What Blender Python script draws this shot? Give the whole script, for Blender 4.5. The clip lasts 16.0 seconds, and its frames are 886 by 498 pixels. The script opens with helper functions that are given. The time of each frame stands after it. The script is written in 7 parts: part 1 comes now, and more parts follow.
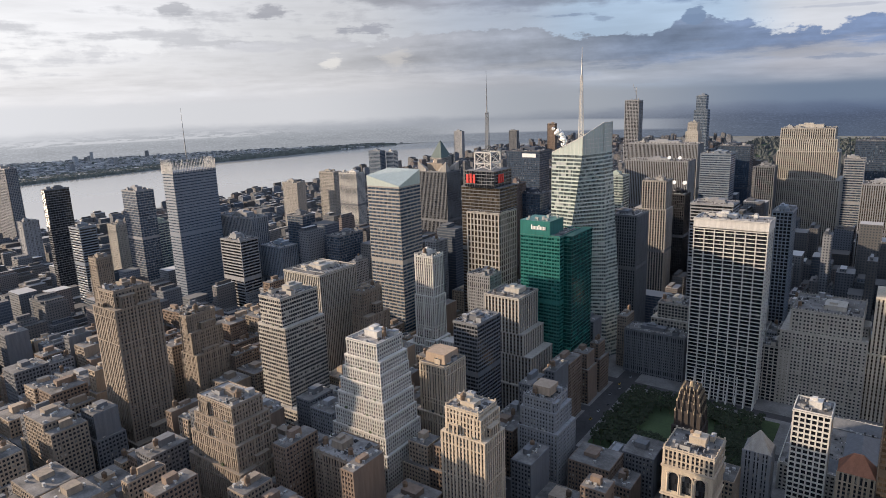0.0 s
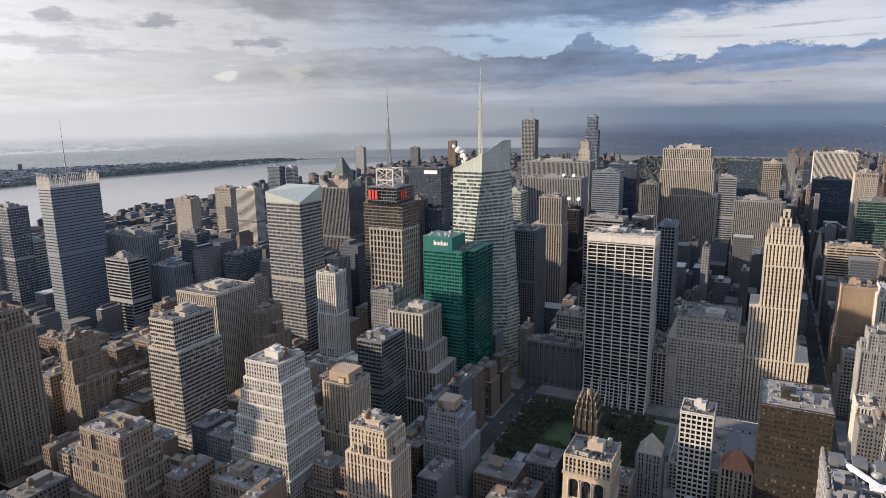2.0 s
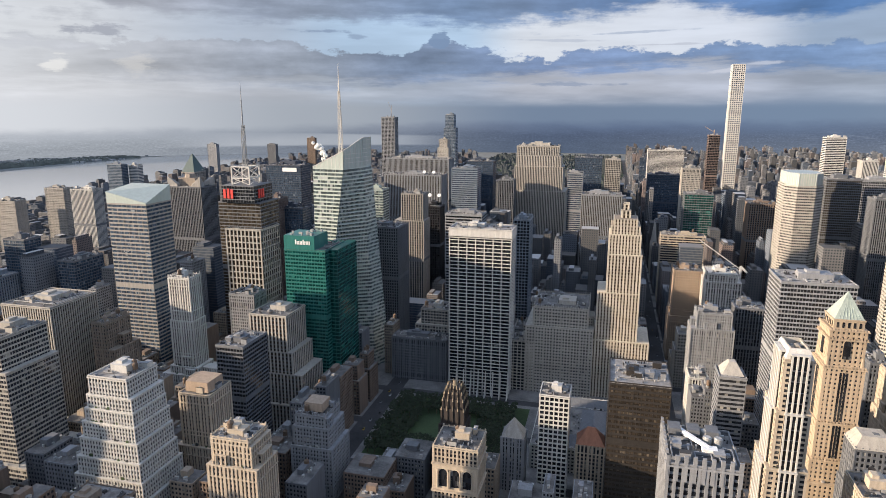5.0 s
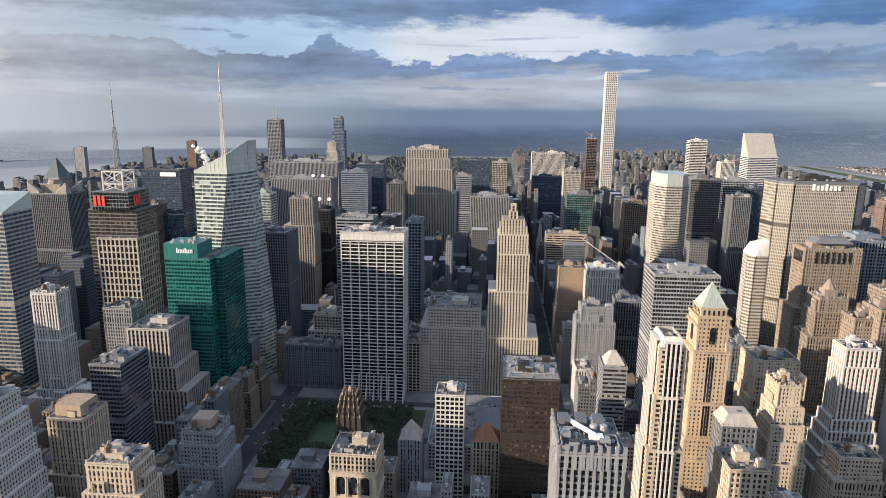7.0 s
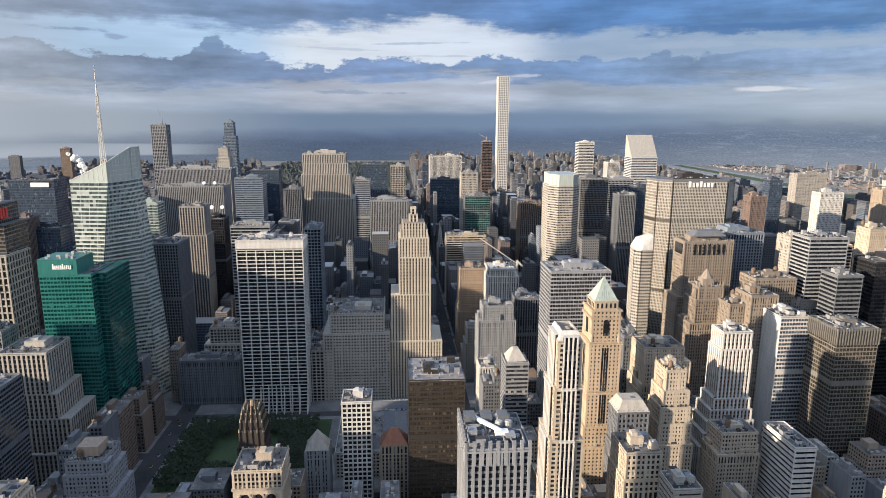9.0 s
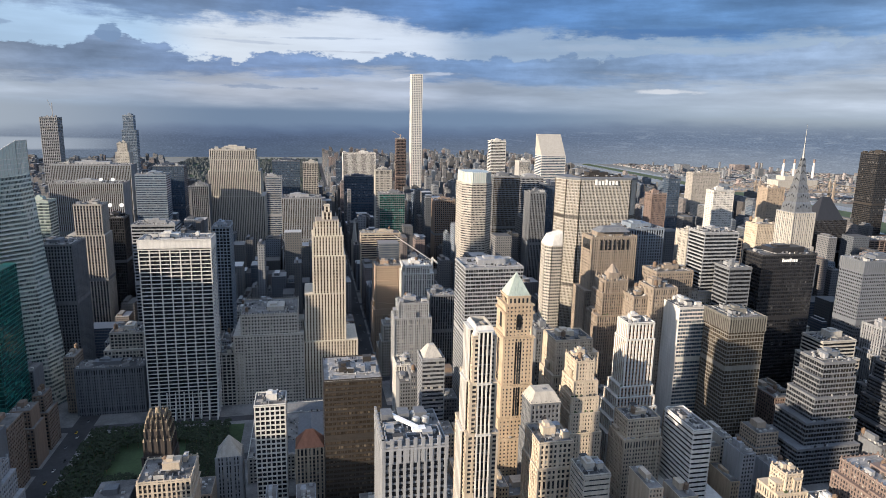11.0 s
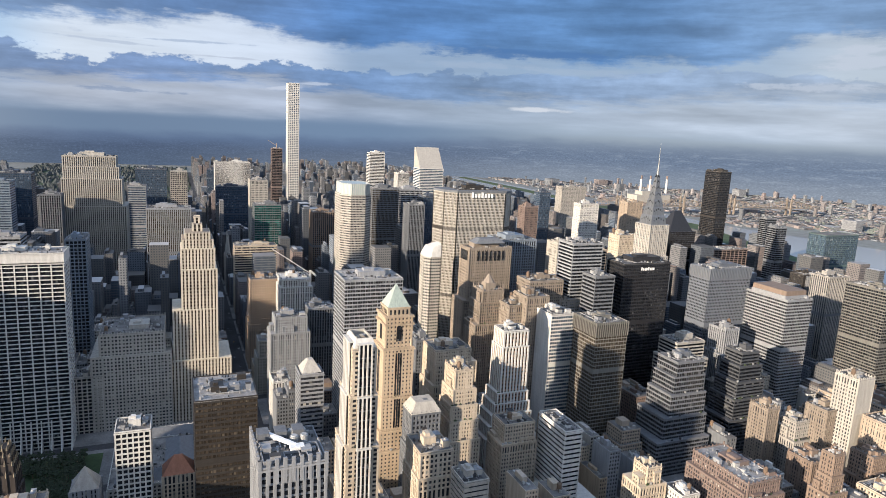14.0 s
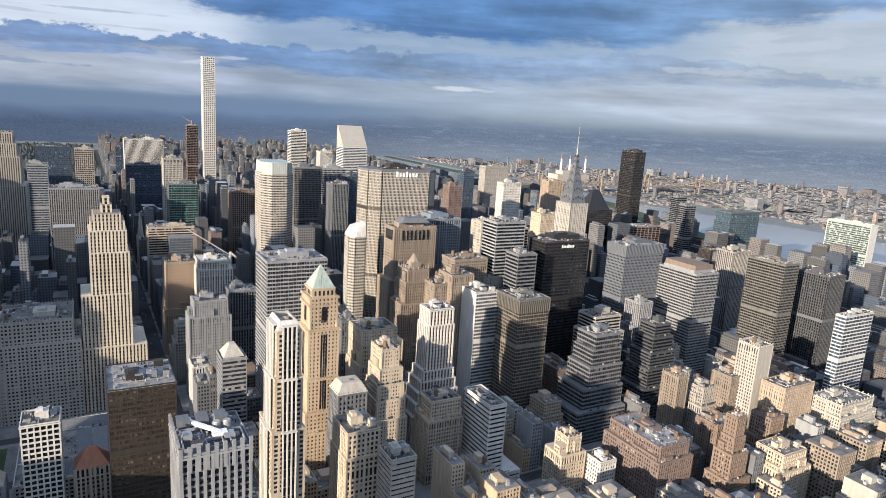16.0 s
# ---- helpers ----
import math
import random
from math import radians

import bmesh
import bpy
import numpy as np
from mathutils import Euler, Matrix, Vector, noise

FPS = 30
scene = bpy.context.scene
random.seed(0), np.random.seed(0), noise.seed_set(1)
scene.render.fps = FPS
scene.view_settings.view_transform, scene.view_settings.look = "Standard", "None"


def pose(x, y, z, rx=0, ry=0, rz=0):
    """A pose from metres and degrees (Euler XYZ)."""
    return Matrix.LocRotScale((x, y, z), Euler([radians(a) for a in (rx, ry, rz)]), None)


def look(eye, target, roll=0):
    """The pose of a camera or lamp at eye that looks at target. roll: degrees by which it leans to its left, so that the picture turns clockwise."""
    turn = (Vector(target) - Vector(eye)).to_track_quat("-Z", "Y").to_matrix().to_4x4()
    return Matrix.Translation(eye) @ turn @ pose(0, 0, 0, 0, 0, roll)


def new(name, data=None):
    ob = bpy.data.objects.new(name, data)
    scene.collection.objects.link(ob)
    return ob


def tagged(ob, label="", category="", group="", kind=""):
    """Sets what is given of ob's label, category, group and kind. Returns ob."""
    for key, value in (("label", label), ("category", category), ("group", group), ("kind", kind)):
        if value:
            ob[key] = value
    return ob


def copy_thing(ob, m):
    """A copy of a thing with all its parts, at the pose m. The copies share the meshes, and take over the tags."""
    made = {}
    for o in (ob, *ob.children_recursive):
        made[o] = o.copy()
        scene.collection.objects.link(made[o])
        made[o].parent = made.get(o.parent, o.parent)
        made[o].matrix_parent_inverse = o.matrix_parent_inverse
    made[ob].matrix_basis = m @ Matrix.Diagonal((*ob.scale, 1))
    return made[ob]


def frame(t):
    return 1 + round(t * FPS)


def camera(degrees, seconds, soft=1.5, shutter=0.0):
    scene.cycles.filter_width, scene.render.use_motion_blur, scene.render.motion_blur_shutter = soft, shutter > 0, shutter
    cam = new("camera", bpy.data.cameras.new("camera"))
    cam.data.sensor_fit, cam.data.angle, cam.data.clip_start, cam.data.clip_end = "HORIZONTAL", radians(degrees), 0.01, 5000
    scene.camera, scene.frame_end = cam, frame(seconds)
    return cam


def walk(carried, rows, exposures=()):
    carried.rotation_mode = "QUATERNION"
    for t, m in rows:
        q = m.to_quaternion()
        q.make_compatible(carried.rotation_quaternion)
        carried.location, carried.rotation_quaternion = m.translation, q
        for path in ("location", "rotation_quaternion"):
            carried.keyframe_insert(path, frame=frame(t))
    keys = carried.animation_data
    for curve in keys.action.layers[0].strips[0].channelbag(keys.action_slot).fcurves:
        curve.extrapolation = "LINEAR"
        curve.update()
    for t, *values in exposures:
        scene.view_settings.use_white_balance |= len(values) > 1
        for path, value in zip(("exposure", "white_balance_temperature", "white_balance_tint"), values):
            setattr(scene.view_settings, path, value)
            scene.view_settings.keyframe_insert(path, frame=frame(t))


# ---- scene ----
cam = camera(69.07, 16.0, soft=0.45)
EYE = (0.0, 0.0, 321.5)
# seconds, heading (to the right of uptown), pitch, lean to the right
PATH_ROWS = [
    (0.0, -35.71, -13.30, 1.96),
    (0.5, -33.42, -12.52, 1.51),
    (1.0, -30.74, -12.20, 1.19),
    (1.5, -28.68, -12.09, 0.88),
    (2.0, -26.86, -12.07, 0.78),
    (2.5, -25.06, -12.10, 0.78),
    (3.0, -23.17, -12.10, 0.85),
    (3.5, -21.13, -12.09, 0.93),
    (4.0, -18.91, -12.11, 0.91),
    (6.5, -7.34, -12.35, -1.04),
    (7.0, -4.70, -12.07, -0.58),
    (7.5, -2.24, -11.76, -0.51),
    (8.0, 0.08, -11.38, -0.16),
    (8.5, 2.16, -11.48, -0.33),
    (9.0, 4.26, -11.67, -0.33),
    (9.5, 6.43, -11.90, -0.62),
    (12.0, 15.50, -11.31, -1.65),
    (12.5, 17.50, -10.81, -1.85),
    (13.0, 19.73, -10.30, -2.08),
    (13.5, 21.38, -9.97, -2.79),
    (14.0, 22.81, -10.35, -2.95),
    (14.5, 24.43, -10.93, -3.14),
    (15.0, 26.13, -11.18, -3.23),
    (15.5, 27.89, -11.32, -3.31),
    (16.0, 29.69, -11.79, -3.66),
]
walk(cam, [(t, pose(*EYE, 90 + pitch, 0, -head) @ pose(0, 0, 0, 0, 0, -lean)) for t, head, pitch, lean in PATH_ROWS],
     ((0.0, -0.14, 6750, 14), (8.0, -0.03, 6420, 11), (16.0, -0.05, 6150, 10)))

# ---- world, sun ----
SUN_AZ, SUN_EL = -111.5, 13.2          # degrees to the right of uptown, above the horizon
scene.view_settings.exposure = 0.0


def nd(tree, kind, **values):
    n = tree.nodes.new(kind)
    for key, value in values.items():
        if key == "op":
            n.operation = value
        elif key == "blend":
            n.blend_type = value
        elif key == "dtype":
            n.data_type = value
        else:
            n.inputs[int(key[1:])].default_value = value
    return n


def wire(tree, a, i, b, j):
    tree.links.new(a.outputs[i], b.inputs[j])
    return b


def mathn(tree, op, a, b=None, c=None):
    n = tree.nodes.new("ShaderNodeMath")
    n.operation = op
    for k, v in enumerate((a, b, c)):
        if v is None:
            continue
        if isinstance(v, (int, float)):
            n.inputs[k].default_value = v
        else:
            tree.links.new(v, n.inputs[k])
    return n.outputs[0]


def mixc(tree, fac, a, b, blend="MIX"):
    n = tree.nodes.new("ShaderNodeMix")
    n.data_type, n.blend_type = "RGBA", blend
    for k, v in ((0, fac), (6, a), (7, b)):
        if isinstance(v, (int, float)):
            n.inputs[k].default_value = v
        elif isinstance(v, tuple):
            n.inputs[k].default_value = (*v, 1) if len(v) == 3 else v
        else:
            tree.links.new(v, n.inputs[k])
    return n.outputs[2]


def ramp(tree, fac, stops, smooth="LINEAR"):
    n = tree.nodes.new("ShaderNodeValToRGB")
    e = n.color_ramp
    e.interpolation = smooth
    while len(e.elements) < len(stops):
        e.elements.new(0.5)
    for el, (p, col) in zip(e.elements, stops):
        el.position = p
        el.color = (*col, 1) if isinstance(col, tuple) else (col, col, col, 1)
    tree.links.new(fac, n.inputs[0])
    return n.outputs[0]


def sstep(t, x, a, b):
    """0 below a, 1 above b, smooth between; a above b turns it round."""
    if a > b:
        return mathn(t, "SUBTRACT", 1.0, sstep(t, x, b, a))
    n = t.nodes.new("ShaderNodeMapRange")
    n.interpolation_type = "SMOOTHSTEP"
    t.links.new(x, n.inputs[0])
    n.inputs[1].default_value, n.inputs[2].default_value = a, b
    return n.outputs[0]


def polar_noise(t, az, el, sx, sy, detail, rough, off):
    c = t.nodes.new("ShaderNodeCombineXYZ")
    t.links.new(mathn(t, "MULTIPLY", az, sx), c.inputs[0])
    t.links.new(mathn(t, "MULTIPLY", el, sy), c.inputs[1])
    c.inputs[2].default_value = off
    n = t.nodes.new("ShaderNodeTexNoise")
    n.inputs["Scale"].default_value = 1.0
    n.inputs["Detail"].default_value = detail
    n.inputs["Roughness"].default_value = rough
    t.links.new(c.outputs[0], n.inputs["Vector"])
    return n.outputs[0]


def over_azimuth(t, az, stops):
    """A ramp over the heading, stops in degrees from -90 to 90."""
    return ramp(t, mathn(t, "DIVIDE", mathn(t, "ADD", az, 90.0), 180.0), [((a + 90) / 180, c) for a, c in stops], "EASE")


def haze_colour(t, az):
    return over_azimuth(t, az, [(-80, (0.88, 0.885, 0.86)), (-50, (0.74, 0.745, 0.725)), (-25, (0.40, 0.43, 0.45)), (-5, (0.19, 0.25, 0.33)), (15, (0.20, 0.27, 0.36)),
                                (40, (0.38, 0.42, 0.44)), (75, (0.40, 0.43, 0.45))])


def make_world():
    w = bpy.data.worlds.new("sky")
    scene.world = w
    w.use_nodes = True
    t = w.node_tree
    t.nodes.clear()
    out = t.nodes.new("ShaderNodeOutputWorld")
    bg = t.nodes.new("ShaderNodeBackground")
    sky = t.nodes.new("ShaderNodeTexSky")
    sky.sky_type = "NISHITA"
    sky.sun_disc = False
    sky.sun_elevation = radians(SUN_EL)
    sky.sun_rotation = radians(SUN_AZ)
    sky.altitude = 300
    co = t.nodes.new("ShaderNodeTexCoord")
    sep = t.nodes.new("ShaderNodeSeparateXYZ")
    t.links.new(co.outputs["Generated"], sep.inputs[0])
    x, y, z = sep.outputs
    hor = mathn(t, "SQRT", mathn(t, "ADD", mathn(t, "MULTIPLY", x, x), mathn(t, "MULTIPLY", y, y)))
    az = mathn(t, "MULTIPLY", mathn(t, "ARCTAN2", x, y), 57.2958)
    el = mathn(t, "MULTIPLY", mathn(t, "ARCTAN2", z, hor), 57.2958)
    mul = lambda a, b: mathn(t, "MULTIPLY", a, b)
    add = lambda a, b: mathn(t, "ADD", a, b)

    wide = polar_noise(t, az, el, 0.055, 0.20, 4.0, 0.5, 3.3)
    puff = polar_noise(t, az, el, 0.42, 0.75, 6.0, 0.62, 8.1)
    wisp = polar_noise(t, az, el, 0.10, 0.75, 5.0, 0.55, 1.7)
    fray = polar_noise(t, az, el, 0.22, 1.5, 6.0, 0.66, 5.2)
    heap = polar_noise(t, az, el, 0.15, 0.28, 5.0, 0.55, 4.6)
    sway = lambda n, k: mul(mathn(t, "SUBTRACT", n, 0.5), k)
    shade = lambda col, n, k, lo, hi: mixc(t, k, col, ramp(t, n, [(0.3, lo), (0.5, 1.0), (0.7, hi)]), "MULTIPLY")
    haze = haze_colour(t, az)

    def height(stops):
        """A height in degrees that changes with the heading."""
        return mul(over_azimuth(t, az, [(a, e / 12.0) for a, e in stops]), 12.0)

    def cloud(c, az0, el0, half_w, half_h, col, strength=0.8, rag=1.2, lean=0.0, soft=0.7):
        """One ragged cloud of its own, wide and low, about a heading and a height."""
        u = mathn(t, "DIVIDE", mathn(t, "SUBTRACT", az, az0), half_w)
        v = mathn(t, "DIVIDE", mathn(t, "SUBTRACT", mathn(t, "SUBTRACT", el, el0), mul(mathn(t, "SUBTRACT", az, az0), lean)), half_h)
        r = mathn(t, "SQRT", add(mul(u, u), mul(v, v)))
        f = add(mathn(t, "SUBTRACT", 1.0, r), add(sway(fray, 2.6 * rag), sway(puff, 2.2 * rag)))
        return mixc(t, mul(sstep(t, f, 0.0, soft), strength), c, col)

    # open sky behind the clouds: white towards the sun, blue beside the gap, cream in it
    blue = nd(t, "ShaderNodeVectorMath", op="SCALE")
    t.links.new(sky.outputs[0], blue.inputs[0])
    blue.inputs[3].default_value = 0.10
    open_sky = over_azimuth(t, az, [(-80, (1.25, 1.24, 1.18)), (-62, (1.06, 1.05, 1.01)), (-45, (0.76, 0.76, 0.74)), (-30, (0.50, 0.56, 0.63)), (-22, (0.50, 0.65, 0.79)), (-13, (0.53, 0.69, 0.84)),
                                    (-7, (0.80, 0.82, 0.83)), (9, (0.78, 0.81, 0.85)), (15, (0.36, 0.45, 0.57)), (34, (0.33, 0.42, 0.53)), (47, (0.40, 0.47, 0.55)), (54, (0.58, 0.61, 0.63)), (75, (0.58, 0.60, 0.61))])
    c = mixc(t, 0.10, open_sky, blue.outputs[0])
    c = shade(c, wisp, 0.5, 0.78, 1.18)
    # streaks of grey over the bright western sky
    grey = sstep(t, add(wisp, sway(puff, 0.35)), 0.50, 0.66)
    c = mixc(t, mul(mul(grey, sstep(t, az, -26, -40)), 0.6), c, (0.46, 0.47, 0.48))
    c = cloud(c, 1.0, 6.0, 6.0, 0.13, (0.46, 0.52, 0.60), 0.75, 0.9, 0.03)
    c = cloud(c, -4.5, 5.5, 4.0, 0.14, (0.50, 0.54, 0.60), 0.6, 0.9, -0.02)
    c = cloud(c, 4.0, 5.0, 4.0, 0.10, (0.52, 0.54, 0.58), 0.6, 0.9)
    # high deck with a sagging, frayed lower side
    deck_col = over_azimuth(t, az, [(-80, (0.86, 0.86, 0.84)), (-56, (0.62, 0.63, 0.63)), (-40, (0.42, 0.435, 0.46)), (-28, (0.30, 0.345, 0.41)), (-12, (0.20, 0.29, 0.43)), (2, (0.125, 0.235, 0.43)),
                                    (14, (0.105, 0.225, 0.44)), (36, (0.13, 0.255, 0.45)), (50, (0.20, 0.31, 0.46)), (75, (0.24, 0.34, 0.48))])
    deck_col = shade(shade(deck_col, puff, 0.5, 0.80, 1.25), wisp, 0.9, 0.72, 1.45)
    low_side = height([(-70, 9.4), (-50, 8.6), (-40, 7.2), (-32, 6.5), (-24, 6.6), (-19, 6.9), (-9, 6.65), (0, 7.1), (4, 7.6), (9, 6.9), (13, 6.2), (20, 6.5), (34, 6.0), (46, 6.2), (53, 8.2), (70, 9.0)])
    deck = sstep(t, add(mathn(t, "SUBTRACT", el, low_side), add(sway(fray, 1.9), add(sway(puff, 1.8), sway(heap, 2.6)))), -0.2, 0.9)
    c = mixc(t, mul(deck, 0.93), c, deck_col)
    # heaped bank: flat below, billowing on top
    bank_top = height([(-60, 4.2), (-46, 5.0), (-38, 5.2), (-30, 5.5), (-24, 4.8), (-19, 4.6), (-15, 5.1), (-11, 5.0), (-8, 4.2), (-5, 4.1), (-1, 4.6), (4, 4.3), (10, 5.1), (17, 5.3), (24, 4.9), (32, 5.1), (42, 5.8), (50, 5.8), (58, 4.4), (66, 3.8)])
    bank_low = height([(-60, 1.4), (-40, 1.6), (-22, 1.5), (-10, 2.1), (-2, 2.6), (6, 3.1), (12, 2.3), (20, 2.0), (28, 2.3), (36, 2.5), (46, 3.3), (56, 3.2), (66, 2.8)])
    edge = mathn(t, "SUBTRACT", add(bank_top, add(sway(puff, 2.6), sway(heap, 2.6))), el)
    foot = mathn(t, "SUBTRACT", add(el, add(sway(fray, 3.0), sway(wisp, 3.0))), bank_low)
    bank = mul(sstep(t, edge, 0.0, 0.28), sstep(t, foot, -0.5, 0.8))
    bank_col = over_azimuth(t, az, [(-80, (0.78, 0.78, 0.76)), (-52, (0.66, 0.66, 0.65)), (-40, (0.46, 0.465, 0.47)), (-28, (0.33, 0.36, 0.40)), (-16, (0.22, 0.285, 0.39)), (-6, (0.19, 0.27, 0.42)),
                                    (12, (0.185, 0.285, 0.45)), (26, (0.235, 0.325, 0.455)), (42, (0.30, 0.38, 0.49)), (58, (0.38, 0.44, 0.52))])
    bank_col = shade(shade(bank_col, puff, 0.55, 0.75, 1.3), wisp, 0.9, 0.72, 1.4)
    thin = over_azimuth(t, az, [(-70, 0.20), (-48, 0.35), (-34, 0.75), (-20, 0.95), (30, 0.93), (48, 0.75), (62, 0.45)])
    c = mixc(t, mul(bank, thin), c, bank_col)
    # pale underside of the bank
    under = mul(sstep(t, foot, 1.3, -0.3), sstep(t, add(el, sway(fray, 1.0)), -0.3, 1.0))
    c = mixc(t, mul(under, 0.75), c, shade(over_azimuth(t, az, [(-70, (0.92, 0.91, 0.87)), (-45, (0.76, 0.755, 0.73)), (-25, (0.48, 0.49, 0.50)), (-10, (0.40, 0.415, 0.455)), (8, (0.39, 0.42, 0.475)),
                                                                (25, (0.47, 0.52, 0.57)), (45, (0.55, 0.58, 0.605)), (70, (0.54, 0.57, 0.60))]), wisp, 1.0, 0.75, 1.3))
    # single clouds and bright rents
    c = cloud(c, -49.4, 7.1, 2.3, 0.5, (0.40, 0.41, 0.43), 0.8)
    c = cloud(c, -56.5, 7.4, 1.2, 0.4, (0.48, 0.49, 0.50), 0.75)
    c = cloud(c, -41.5, 5.7, 2.4, 0.42, (0.36, 0.375, 0.41), 0.75)
    c = cloud(c, -44.5, 3.1, 1.0, 0.6, (0.92, 0.89, 0.80), 0.75, 1.2, 0.25)
    c = cloud(c, -39.0, 3.2, 2.0, 0.9, (0.72, 0.69, 0.62), 0.55)
    c = cloud(c, -14.7, 5.5, 0.8, 0.75, (0.22, 0.31, 0.44), 0.9, 0.7, 0.0, 0.25)
    c = cloud(c, -21.6, 5.8, 1.0, 0.28, (0.30, 0.39, 0.50), 0.8)
    c = cloud(c, -24.5, 6.2, 2.6, 0.22, (0.24, 0.31, 0.42), 0.7)
    c = cloud(c, 30.0, 6.75, 9.5, 0.55, (0.105, 0.21, 0.40), 0.85, 0.9)
    c = cloud(c, 25.0, 5.7, 6.0, 0.35, (0.42, 0.49, 0.57), 0.6, 1.0)
    c = cloud(c, 34.0, 5.4, 5.0, 0.4, (0.43, 0.50, 0.57), 0.55, 1.0)
    c = cloud(c, 8.3, 2.9, 2.6, 0.26, (0.66, 0.67, 0.70), 0.8, 1.0, 0.13)
    c = cloud(c, 11.0, 3.4, 2.2, 0.16, (0.62, 0.65, 0.70), 0.7, 1.0, 0.05)
    c = cloud(c, 30.4, 2.2, 2.8, 0.24, (0.80, 0.78, 0.75), 0.8, 0.7)
    c = cloud(c, 55.5, 6.7, 4.5, 1.1, (0.62, 0.64, 0.66), 0.8)
    c = cloud(c, 52.0, 4.6, 5.0, 0.4, (0.60, 0.62, 0.64), 0.7)
    c = cloud(c, 59.0, 4.1, 5.0, 0.5, (0.33, 0.40, 0.48), 0.7)
    c = cloud(c, 60.5, 8.7, 2.2, 0.5, (0.55, 0.64, 0.74), 0.7)
    c = cloud(c, -4.0, 1.9, 4.5, 0.22, (0.25, 0.31, 0.41), 0.6)
    # haze along the horizon
    low = mixc(t, sstep(t, add(el, sway(wisp, 1.2)), -0.4, 1.6), haze, over_azimuth(t, az, [(-80, (1.0, 0.99, 0.95)), (-45, (0.74, 0.74, 0.72)), (-28, (0.45, 0.46, 0.47)), (-12, (0.30, 0.345, 0.41)),
                                                                        (10, (0.31, 0.37, 0.45)), (35, (0.48, 0.54, 0.58)), (75, (0.48, 0.52, 0.55))]))
    c = mixc(t, mul(sstep(t, add(el, add(sway(wide, 1.6), sway(wisp, 1.4))), 1.7, -0.2), 0.95), c, low)
    # overcast overhead, dimmer away from the sun
    c = mixc(t, sstep(t, el, 12, 40), c, (0.50, 0.61, 0.79))
    c = mixc(t, 1.0, c, (0.95, 1.0, 1.09), "MULTIPLY")
    t.links.new(c, bg.inputs[0])
    bg.inputs[1].default_value = 1.0
    t.links.new(bg.outputs[0], out.inputs[0])


make_world()
sun = new("sun", bpy.data.lights.new("sun", "SUN"))
sun.data.energy, sun.data.angle, sun.data.color = 9.6, radians(0.7), (1.0, 0.82, 0.62)
az_, el_ = radians(SUN_AZ), radians(SUN_EL)
sun.matrix_world = look((0, 0, 0), (-math.sin(az_) * math.cos(el_), -math.cos(az_) * math.cos(el_), -math.sin(el_)))

# ---- materials ----
def base_mat(name, rough, metal=0.0):
    m = bpy.data.materials.new(name)
    m.use_nodes = True
    t = m.node_tree
    p = t.nodes["Principled BSDF"]
    p.inputs["Roughness"].default_value = rough
    p.inputs["Metallic"].default_value = metal
    return m, t, p


def noise_of(t, scale, detail=4.0, rough=0.55, stretch=None, kind="Object"):
    co = t.nodes.new("ShaderNodeTexCoord")
    n = t.nodes.new("ShaderNodeTexNoise")
    n.inputs["Scale"].default_value = scale
    n.inputs["Detail"].default_value = detail
    n.inputs["Roughness"].default_value = rough
    if stretch:
        mp = t.nodes.new("ShaderNodeMapping")
        mp.inputs["Scale"].default_value = stretch
        t.links.new(co.outputs[kind], mp.inputs[0])
        t.links.new(mp.outputs[0], n.inputs["Vector"])
    else:
        t.links.new(co.outputs[kind], n.inputs["Vector"])
    return n.outputs[0]


def scaled(c, k):
    return tuple(min(1.0, v * k) for v in c)


def wall_mat(name, col, rough=0.8, metal=0.0, stain=0.25, bump=0.15):
    """Masonry, stone or metal cladding with streaky stains, grain and a little change from piece to piece."""
    m, t, p = base_mat(name, rough, metal)
    streak = noise_of(t, 1.0, 5.0, 0.6, (0.35, 0.35, 0.045))
    grain = noise_of(t, 1.6, 4.0)
    c = mixc(t, ramp(t, streak, [(0.3, 0.0), (0.72, 1.0)]), scaled(col, 1 - stain), scaled(col, 1 + stain * 0.4))
    c = mixc(t, 0.35, c, ramp(t, grain, [(0.3, 0.72), (0.7, 1.25)]), "MULTIPLY")
    info = t.nodes.new("ShaderNodeObjectInfo")
    hs = t.nodes.new("ShaderNodeHueSaturation")
    t.links.new(mathn(t, "ADD", mathn(t, "MULTIPLY", info.outputs["Random"], 0.16), 0.92), hs.inputs["Value"])
    t.links.new(c, hs.inputs["Color"])
    t.links.new(hs.outputs[0], p.inputs["Base Color"])
    b = t.nodes.new("ShaderNodeBump")
    b.inputs["Strength"].default_value = bump
    b.inputs["Distance"].default_value = 0.1
    t.links.new(grain, b.inputs["Height"])
    t.links.new(b.outputs[0], p.inputs["Normal"])
    return m


